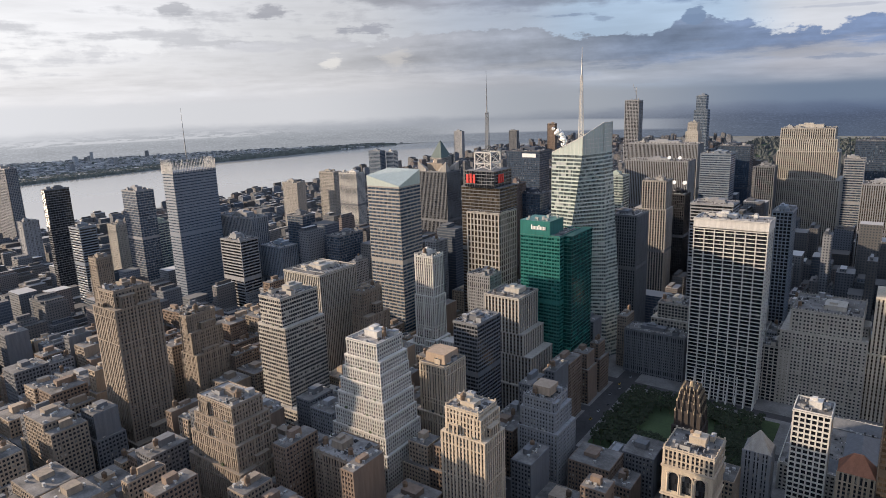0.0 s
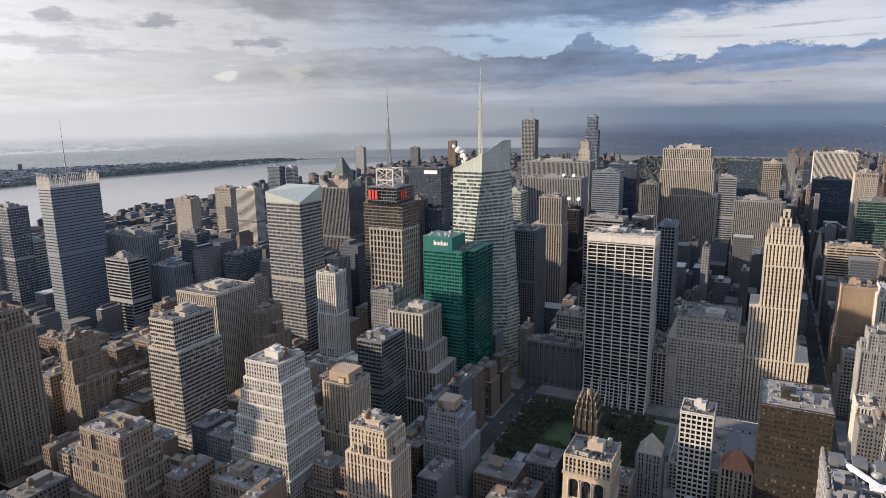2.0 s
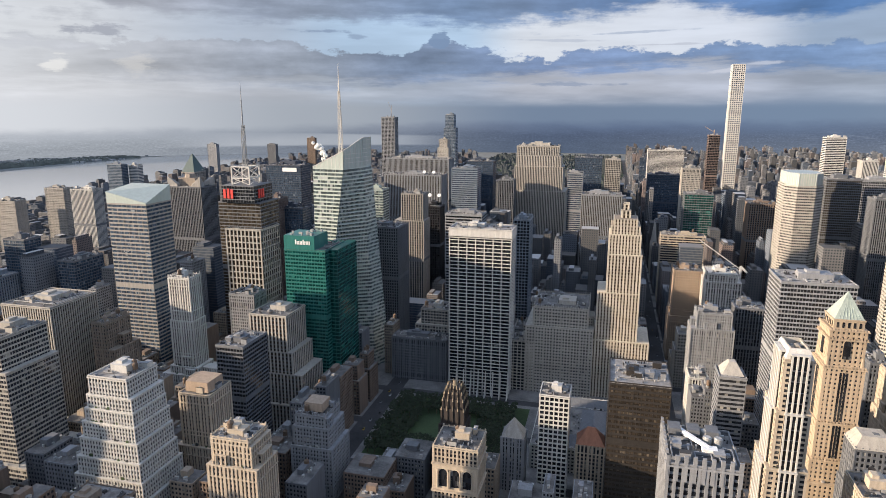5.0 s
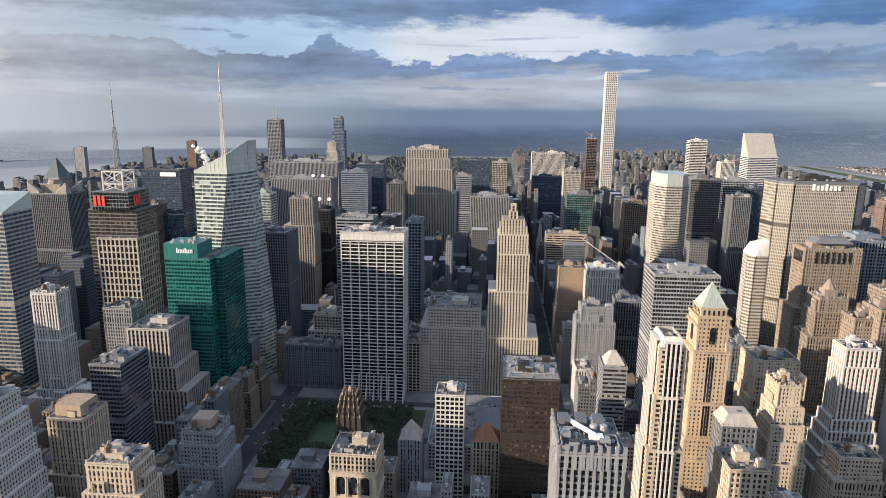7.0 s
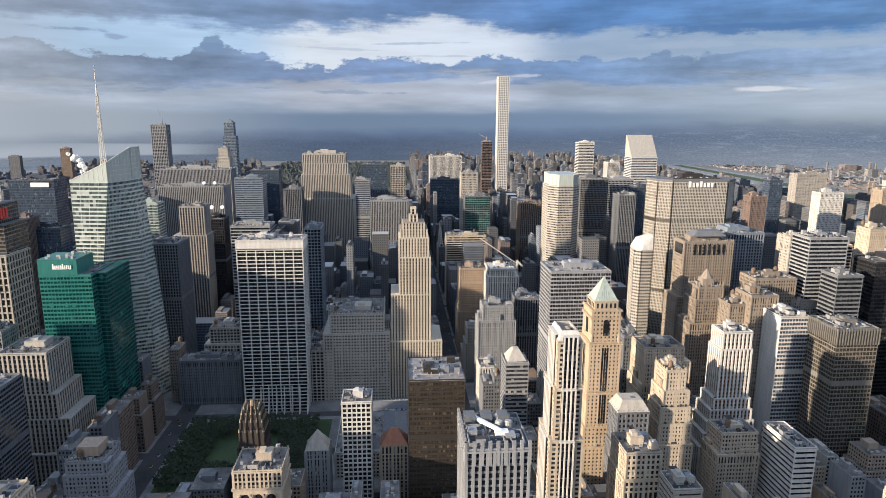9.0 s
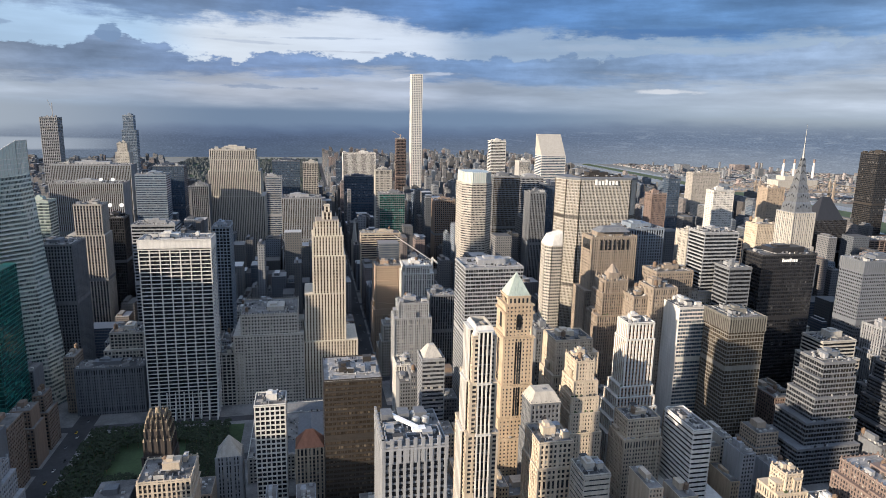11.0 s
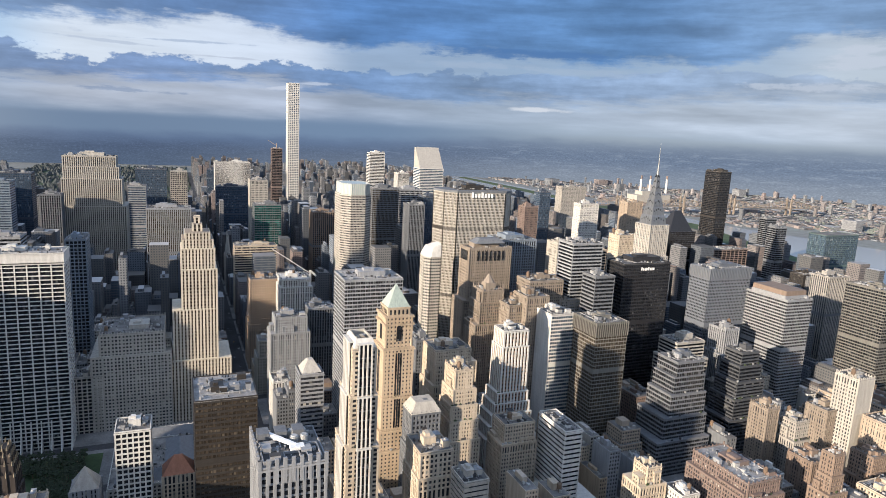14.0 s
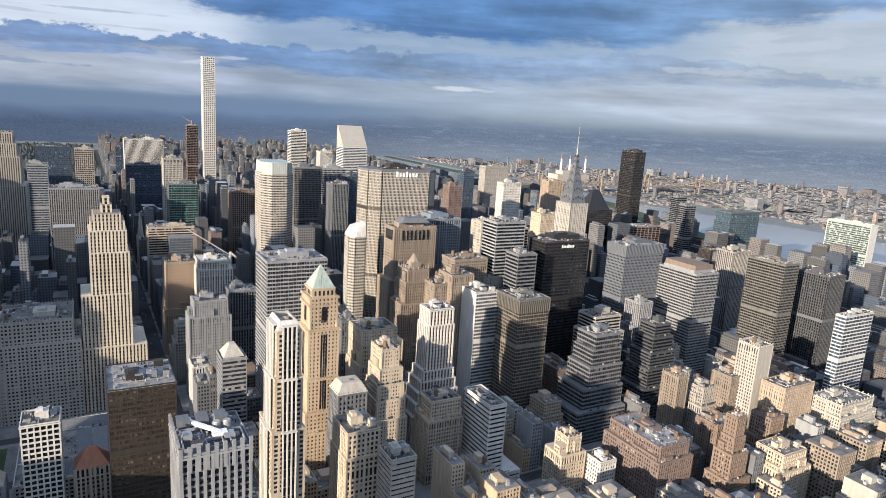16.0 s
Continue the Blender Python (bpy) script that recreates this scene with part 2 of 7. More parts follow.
def window_mat(name, col, bay, fh, blinds=0.12, blind_col=(0.30, 0.29, 0.26), rough=0.12, gloss=0.5):
    """Glazing: each pane by its bay and storey has its own darkness, some with blinds drawn."""
    m, t, p = base_mat(name, rough)
    co = t.nodes.new("ShaderNodeTexCoord")
    sc = nd(t, "ShaderNodeVectorMath", op="MULTIPLY")
    sc.inputs[1].default_value = (1 / bay, 1 / bay, 1 / fh)
    t.links.new(co.outputs["Object"], sc.inputs[0])
    fl = nd(t, "ShaderNodeVectorMath", op="FLOOR")
    t.links.new(sc.outputs[0], fl.inputs[0])
    wn = t.nodes.new("ShaderNodeTexWhiteNoise")
    t.links.new(fl.outputs[0], wn.inputs["Vector"])
    sepz = t.nodes.new("ShaderNodeSeparateXYZ")
    t.links.new(fl.outputs[0], sepz.inputs[0])
    wz = t.nodes.new("ShaderNodeTexWhiteNoise")
    wz.noise_dimensions = "1D"
    t.links.new(sepz.outputs[2], wz.inputs["W"])
    v = mathn(t, "ADD", mathn(t, "MULTIPLY", wn.outputs[0], 0.8), mathn(t, "MULTIPLY", wz.outputs[0], 0.2))
    c = ramp(t, v, [(0.0, scaled(col, 0.45)), (0.55, col), (1 - blinds - 0.06, scaled(col, 1.5)), (1 - blinds, blind_col), (1.0, scaled(blind_col, 1.35))])
    t.links.new(c, p.inputs["Base Color"])
    p.inputs["Specular IOR Level"].default_value = gloss
    wob = noise_of(t, 0.35, 2.0)
    b = t.nodes.new("ShaderNodeBump")
    b.inputs["Strength"].default_value = 0.06
    b.inputs["Distance"].default_value = 0.3
    t.links.new(wob, b.inputs["Height"])
    t.links.new(b.outputs[0], p.inputs["Normal"])
    return m


def ground_mat(name, col, s1, s2, rough=0.9, spread=0.35, tint=None):
    m, t, p = base_mat(name, rough)
    a, b = noise_of(t, s1, 6.0), noise_of(t, s2, 4.0)
    c = mixc(t, ramp(t, a, [(0.3, 0.0), (0.7, 1.0)]), scaled(col, 1 - spread), tint or scaled(col, 1 + spread))
    c = mixc(t, 0.5, c, ramp(t, b, [(0.3, 0.65), (0.7, 1.35)]), "MULTIPLY")
    t.links.new(c, p.inputs["Base Color"])
    return m


def facade_far_mat(name, col, glass, bay=3.4, fh=3.7, wfrac=0.5, hfrac=0.5, roofs=0.8):
    """Distant house fronts: storeys and bays as small dark panes, too far to pick apart."""
    m, t, p = base_mat(name, 0.75)
    g = t.nodes.new("ShaderNodeNewGeometry")
    sp = t.nodes.new("ShaderNodeSeparateXYZ")
    t.links.new(g.outputs["Position"], sp.inputs[0])
    nn = t.nodes.new("ShaderNodeSeparateXYZ")
    t.links.new(g.outputs["Normal"], nn.inputs[0])
    u = mathn(t, "FRACT", mathn(t, "DIVIDE", mathn(t, "ADD", sp.outputs[0], sp.outputs[1]), bay))
    v = mathn(t, "FRACT", mathn(t, "DIVIDE", sp.outputs[2], fh))
    win = mathn(t, "MULTIPLY", mathn(t, "LESS_THAN", u, wfrac), mathn(t, "LESS_THAN", v, hfrac))
    side = mathn(t, "LESS_THAN", mathn(t, "ABSOLUTE", nn.outputs[2]), 0.5)
    win = mathn(t, "MULTIPLY", win, side)
    rnd = g.outputs["Random Per Island"]
    hs = t.nodes.new("ShaderNodeHueSaturation")
    hs.inputs["Color"].default_value = (*col, 1)
    t.links.new(mathn(t, "ADD", mathn(t, "MULTIPLY", rnd, 0.9), 0.5), hs.inputs["Value"])
    t.links.new(mathn(t, "ADD", mathn(t, "MULTIPLY", mathn(t, "FRACT", mathn(t, "MULTIPLY", rnd, 7.3)), 0.9), 0.3), hs.inputs["Saturation"])
    stain = noise_of(t, 0.05, 5.0)
    c = mixc(t, 0.5, hs.outputs[0], ramp(t, stain, [(0.3, 0.7), (0.7, 1.2)]), "MULTIPLY")
    roofc = ramp(t, mathn(t, "FRACT", mathn(t, "MULTIPLY", rnd, 13.7)), [(0.0, 0.07 * roofs), (0.55, 0.16 * roofs), (0.8, 0.3 * roofs), (1.0, 0.5)])
    c = mixc(t, side, roofc, c)
    t.links.new(mixc(t, win, c, glass), p.inputs["Base Color"])
    t.links.new(mathn(t, "SUBTRACT", 0.8, mathn(t, "MULTIPLY", win, 0.6)), p.inputs["Roughness"])
    return m


W = {
    "tan": wall_mat("tan_brick", (0.40, 0.325, 0.25)),
    "cream": wall_mat("cream_brick", (0.51, 0.435, 0.34)),
    "lime": wall_mat("limestone", (0.44, 0.415, 0.37)),
    "grey": wall_mat("grey_stone", (0.29, 0.30, 0.315)),
    "dgrey": wall_mat("dark_grey_stone", (0.155, 0.165, 0.18)),
    "brown": wall_mat("brown_brick", (0.235, 0.175, 0.135)),
    "dbrown": wall_mat("dark_brown_metal", (0.042, 0.037, 0.033), 0.5),
    "red": wall_mat("red_brick", (0.20, 0.15, 0.13)),
    "orange": wall_mat("orange_brick", (0.40, 0.305, 0.225)),
    "white": wall_mat("white_stone", (0.60, 0.585, 0.55), stain=0.2),
    "black": wall_mat("black_metal", (0.03, 0.03, 0.033), 0.35, stain=0.2),
    "blue": wall_mat("blue_grey_metal", (0.21, 0.25, 0.30), 0.4),
    "steel": wall_mat("stainless_steel", (0.26, 0.27, 0.28), 0.42, 0.6),
    "green": wall_mat("green_glass_spandrel", (0.032, 0.175, 0.155), 0.3),
    "pgreen": wall_mat("pale_green_copper", (0.40, 0.47, 0.42), 0.7),
    "gold": wall_mat("gilded_stone", (0.25, 0.205, 0.14), 0.6, 0.1),
    "dark": wall_mat("black_brick", (0.055, 0.045, 0.04), 0.8),
    "olive": wall_mat("olive_stone", (0.165, 0.16, 0.145)),
    "char": wall_mat("charcoal_metal", (0.08, 0.084, 0.092), 0.6),
    "stone": wall_mat("buff_stone", (0.36, 0.34, 0.31)),
    "dtan": wall_mat("dark_tan_brick", (0.27, 0.225, 0.18)),
    "frost": wall_mat("frosted_glass", (0.50, 0.565, 0.52), 0.25, stain=0.12, bump=0.03),
    "pale": wall_mat("pale_concrete", (0.31, 0.305, 0.295)),
    "buff": wall_mat("buff_brick", (0.50, 0.395, 0.28)),
    "brick": wall_mat("red_brown_brick", (0.30, 0.17, 0.115)),
    "teal": wall_mat("weathered_copper", (0.085, 0.13, 0.125), 0.6),
    "mist": wall_mat("pale_blue_rods", (0.20, 0.235, 0.285), 0.55, stain=0.12),
    # Dark towers far off, with the blue of haze and sky mixed in.
    "navy": wall_mat("hazed_dark_metal", (0.055, 0.068, 0.095), 0.4, stain=0.15),
    "ivory": wall_mat("ivory_limestone", (0.57, 0.515, 0.42)),
    "slate": wall_mat("slate_grey_metal", (0.135, 0.15, 0.175), 0.5, stain=0.12),
    "rtile": wall_mat("red_roof_tile", (0.42, 0.20, 0.13)),
}
G = {
    "clear": window_mat("window_pane", (0.036, 0.039, 0.046), 2.7, 3.5, 0.13, gloss=0.45),
    "dark": window_mat("dark_pane", (0.016, 0.018, 0.022), 1.6, 3.9, 0.08, (0.12, 0.12, 0.12)),
    "blue": window_mat("blue_pane", (0.05, 0.075, 0.11), 1.6, 3.9, 0.10, (0.22, 0.25, 0.28)),
    "green": window_mat("green_pane", (0.006, 0.05, 0.045), 3.2, 4.0, 0.12, (0.03, 0.17, 0.14)),
    "pale": window_mat("pale_pane", (0.085, 0.11, 0.115), 3.2, 4.4, 0.2, (0.34, 0.36, 0.36), 0.08),
    "bronze": window_mat("bronze_pane", (0.05, 0.04, 0.03), 1.6, 3.8, 0.12, (0.12, 0.10, 0.075)),
}
ROOF = ground_mat("roof_felt", (0.10, 0.098, 0.095), 0.09, 0.7, tint=(0.24, 0.23, 0.22))
ROOFW = ground_mat("pale_roof", (0.27, 0.262, 0.255), 0.09, 0.7, spread=0.5)
ROOFD = ground_mat("tarred_roof", (0.05, 0.05, 0.052), 0.1, 0.6)
DUCT = wall_mat("duct_metal", (0.42, 0.42, 0.41), 0.5, 0.1)
TANK = wall_mat("tank_wood", (0.16, 0.11, 0.075))
# Far fronts: base colours dimmed and blued in place of distance haze.
FAR = [facade_far_mat("far_front_hazed_tan", (0.13, 0.13, 0.135), (0.06, 0.07, 0.08)),
       facade_far_mat("far_front_hazed_grey", (0.125, 0.145, 0.175), (0.055, 0.065, 0.08)),
       facade_far_mat("far_front_hazed_red", (0.155, 0.128, 0.122), (0.055, 0.06, 0.07), 3.0, 3.3),
       facade_far_mat("far_front_hazed_glass", (0.095, 0.12, 0.155), (0.06, 0.08, 0.11), 1.8, 3.9, 0.8, 0.7)]
# East bank fronts: the grey is blued for distance haze.
TOWN = [facade_far_mat("town_front_hazed_grey", (0.21, 0.225, 0.245), (0.05, 0.06, 0.075)), facade_far_mat("town_front_red", (0.245, 0.205, 0.195), (0.05, 0.055, 0.07))]
# West bank: walls, panes and roofs lightened to stand in for haze.
BANK = [facade_far_mat("bank_front_hazed_pale", (0.50, 0.50, 0.49), (0.2, 0.21, 0.22), roofs=1.8), facade_far_mat("bank_front_hazed_grey", (0.34, 0.36, 0.38), (0.18, 0.19, 0.2), roofs=1.8)]

# ---- builders ----
LEAFY = ground_mat("terrace_plants", (0.05, 0.075, 0.03), 0.3, 1.5)


class Mesh:
    """Collects boxes and prisms, with a material slot each, into one mesh."""

    def __init__(self):
        self.v, self.f, self.m = [], [], []

    def box(self, x0, x1, y0, y1, z0, z1, slot=0):
        n = len(self.v)
        self.v += [(x0, y0, z0), (x1, y0, z0), (x1, y1, z0), (x0, y1, z0), (x0, y0, z1), (x1, y0, z1), (x1, y1, z1), (x0, y1, z1)]
        self.f += [(n, n + 3, n + 2, n + 1), (n + 4, n + 5, n + 6, n + 7), (n, n + 1, n + 5, n + 4), (n + 1, n + 2, n + 6, n + 5),
                   (n + 2, n + 3, n + 7, n + 6), (n + 3, n, n + 4, n + 7)]
        self.m += [slot] * 6
        return self

    def rim(self, x0, x1, y0, y1, w, z0, z1, slot=0):
        """A closed rectangular frame, w wide, as one piece."""
        n = len(self.v)
        for z in (z0, z1):
            for k in (0, w):
                self.v += [(x0 + k, y0 + k, z), (x1 - k, y0 + k, z), (x1 - k, y1 - k, z), (x0 + k, y1 - k, z)]
        for i in range(4):
            j = (i + 1) % 4
            self.f += [(n + i, n + j, n + 8 + j, n + 8 + i), (n + 4 + j, n + 4 + i, n + 12 + i, n + 12 + j),
                       (n + 8 + i, n + 8 + j, n + 12 + j, n + 12 + i), (n + j, n + i, n + 4 + i, n + 4 + j)]
            self.m += [slot] * 4
        return self

    def loft(self, low, high, slot=0, caps=True):
        """Joins two rings of as many corners each."""
        n, k = len(self.v), len(low)
        self.v += [tuple(p) for p in low] + [tuple(p) for p in high]
        for i in range(k):
            j = (i + 1) % k
            self.f.append((n + i, n + j, n + k + j, n + k + i))
            self.m.append(slot)
        if caps:
            self.f += [tuple(n + i for i in reversed(range(k))), tuple(n + k + i for i in range(k))]
            self.m += [slot, slot]
        return self

    def cone(self, x, y, z0, z1, r0, r1, k=10, slot=0):
        a = [2 * math.pi * (i + 0.5) / k for i in range(k)]
        return self.loft([(x + r0 * math.cos(q), y + r0 * math.sin(q), z0) for q in a], [(x + r1 * math.cos(q), y + r1 * math.sin(q), z1) for q in a], slot)

    def bar(self, p, q, r, slot=0):
        """A thin square bar from p to q."""
        p, q = Vector(p), Vector(q)
        d = (q - p).normalized()
        s = d.cross(Vector((0, 0, 1)) if abs(d.z) < 0.9 else Vector((1, 0, 0))).normalized() * r
        u = d.cross(s).normalized() * r
        ring = [s + u, u - s, -s - u, s - u]
        return self.loft([p + c for c in ring], [q + c for c in ring], slot)

    def data(self, name, mats):
        me = bpy.data.meshes.new(name)
        me.from_pydata(self.v, [], self.f)
        for m in mats:
            me.materials.append(m)
        if len(mats) > 1:
            me.polygons.foreach_set("material_index", self.m)
        me.update()
        return me


def put(name, me, parent, at=(0, 0, 0), label=""):
    ob = new(name, me)
    ob.location = at
    ob.parent = parent
    return tagged(ob, label)


def part(name, mesh, mat, parent, label="", at=(0, 0, 0)):
    mats = mat if isinstance(mat, (list, tuple)) else [mat]
    return put(name, mesh.data(name, mats), parent, at, label)


RECTS = []                     # footprints that the block filling keeps clear of


def root(name, label, category, x, y, z=0.0, group="", kind="", rz=0.0):
    ob = new(name)
    ob.empty_display_size = 1
    ob.matrix_basis = pose(x, y, z, 0, 0, rz)
    return tagged(ob, label, category, group, kind)


# storey height, bay, pier width, pier depth, spandrel height, spandrel depth
STYLES = {
    "mas": (3.5, 2.45, 1.05, 0.50, 1.50, 0.42),      # punched windows in masonry
    "masv": (3.5, 2.6, 1.05, 0.70, 1.30, 0.35),     # masonry with running piers
    "masf": (3.8, 3.2, 1.20, 0.60, 1.50, 0.45),     # broad windows in masonry
    "grid": (3.9, 9.9, 1.00, 0.90, 1.00, 0.80),     # deep frame
    "gridw": (4.0, 4.0, 1.05, 0.70, 1.10, 0.60),
    "band": (4.2, 40.0, 0.60, 0.20, 1.80, 0.45),    # running bands
    "pin": (3.9, 2.7, 1.15, 0.55, 0.60, 0.12),      # vertical fins
    "pinw": (3.9, 3.4, 1.40, 0.60, 1.20, 0.15),
    "fine": (3.9, 2.5, 0.50, 0.30, 1.15, 0.22),     # close grid of thin mullions
    "fineb": (3.9, 2.8, 0.35, 0.16, 1.55, 0.36),    # bands with fine mullions
    "slabw": (3.9, 40.0, 0.60, 0.20, 2.45, 0.40),   # narrow window strips in white bands
    "curt": (4.0, 3.8, 0.30, 0.16, 1.00, 0.12),     # curtain wall
    "curtb": (4.2, 6.4, 0.25, 0.10, 1.30, 0.16),
}


def skin(own, x0, x1, y0, y1, z0, z1, st, wall, glass, split, span=None, blank=""):
    """One storeyed block of a building: glazing set back behind piers and spandrels."""
    fh, bay, pw, pd, sh, sd, *more = STYLES[st] if isinstance(st, str) else st
    span = span or wall
    n = max(1, round((z1 - z0) / fh))
    fh = (z1 - z0) / n
    masonry = bool(more)
    group, stout = more if more else (2, 1.0)
    tall = {n - 1, 2} if masonry and n > 9 and group == 3 else {n - 3} if masonry and n > 12 else set()     # storeys whose windows run on upwards
    part("glazing", Mesh().box(x0, x1, y0, y1, z0, z1 - 0.3), glass, own)
    mesh = Mesh()
    # spandrels: one slab a storey, standing out on all sides
    slab = Mesh().box(x0 - sd, x1 + sd, y0 - sd, y1 + sd, -sh, 0)
    if split:
        me = slab.data("spandrel", [span])
        for k in range(1, n + 1):
            put("spandrel", me, own, (0, 0, z0 + k * fh))
    else:
        for k in range(1, n + 1):
            if k not in tall:
                mesh.box(x0 - sd, x1 + sd, y0 - sd, y1 + sd, z0 + k * fh - sh, z0 + k * fh, 1)
        if not masonry and n > 24 and (x1 - x0) > 18 and pd < 0.7:
            k = n * 3 // 5
            mesh.box(x0 - pd - 0.05, x1 + pd + 0.05, y0 - pd - 0.05, y1 + pd + 0.05, z0 + k * fh, z0 + (k + 1) * fh, 1)
    for axis in (0, 1):
        a, b = (x0, x1) if axis == 0 else (y0, y1)
        c0, c1 = (y0, y1) if axis == 0 else (x0, x1)
        k = max(1, round((b - a) / bay))
        spots = [a + (b - a) * i / k for i in range(k + 1)]
        for side in (0, 1):
            if split and (axis == 0 and side == 1 or axis == 1 and side == (1 if own.location.x > 60 else 0 if own.location.x < -60 else 2)):
                continue
            if split:
                if axis == 0:
                    pm = Mesh().box(-pw / 2, pw / 2, -pd if side == 0 else -0.05, 0.05 if side == 0 else pd, z0, z1 - 0.004)
                else:
                    pm = Mesh().box(-pd if side == 0 else -0.05, 0.05 if side == 0 else pd, -pw / 2, pw / 2, z0, z1 - 0.004)
                me = pm.data("pier", [wall])
                if masonry:
                    wide = Mesh()
                    wide.v = [(px * stout, py, pz) if axis == 0 else (px, py * stout, pz) for px, py, pz in pm.v]
                    wide.f, wide.m = pm.f, pm.m
                    me_wide = wide.data("pier", [wall])
            for i, s in enumerate(spots):
                if i == 0:
                    s += pw / 2 - pd - 0.01 * axis
                if i == k:
                    s -= pw / 2 - pd - 0.01 * axis
                c = c0 if side == 0 else c1
                strong = masonry and i % group == 0
                hw = pw / 2 * (stout if strong else 1.0)
                if split:
                    put("pier", me_wide if strong else me, own, (s, c, 0) if axis == 0 else (c, s, 0))
                else:
                    lo, hi = (c - pd, c + 0.05) if side == 0 else (c - 0.05, c + pd)
                    if axis == 0:
                        mesh.box(s - hw, s + hw, lo, hi, z0, z1 - 0.004, 0)
                    else:
                        mesh.box(lo, hi, s - hw, s + hw, z0, z1 - 0.004, 0)
    if masonry:
        for k in sorted({n - 2, n - 9, 3}):
            if 1 < k < n:
                z = z0 + k * fh
                if split:
                    part("belt_course", Mesh().box(x0 - pd - 0.3, x1 + pd + 0.3, y0 - pd - 0.3, y1 + pd + 0.3, z - 0.75, z - 0.05), wall, own)
                else:
                    mesh.box(x0 - pd - 0.3, x1 + pd + 0.3, y0 - pd - 0.3, y1 + pd + 0.3, z - 0.75, z - 0.05, 0)
    # party walls without windows
    for side, a, b in (("w", x0 - pd - 0.03, x0), ("e", x1, x1 + pd + 0.03)):
        if side in blank:
            part("party_wall", Mesh().box(a, b, y0 - pd - 0.02, y1 + pd + 0.02, z0, z1 - 0.006), wall, own)
    if "s" in blank:
        part("party_wall", Mesh().box(x0 - pd - 0.02, x1 + pd + 0.02, y0 - pd - 0.03, y0, z0, z1 - 0.006), wall, own)
    if not split:
        tagged(part("wall", mesh, [wall, span], own), kind="stuff")
    return max(pd, sd)


def tank(mesh, x, y, z, r, slot):
    """A wooden water tank on legs with a conical lid."""
    for dx in (-1, 1):
        for dy in (-1, 1):
            mesh.box(x + dx * r * 0.6 - 0.15, x + dx * r * 0.6 + 0.15, y + dy * r * 0.6 - 0.15, y + dy * r * 0.6 + 0.15, z, z + r * 1.3, slot)
    mesh.cone(x, y, z + r * 1.3, z + r * 3.3, r, r * 0.94, 10, slot)
    mesh.cone(x, y, z + r * 3.3, z + r * 4.1, r * 1.05, 0.1, 10, slot)


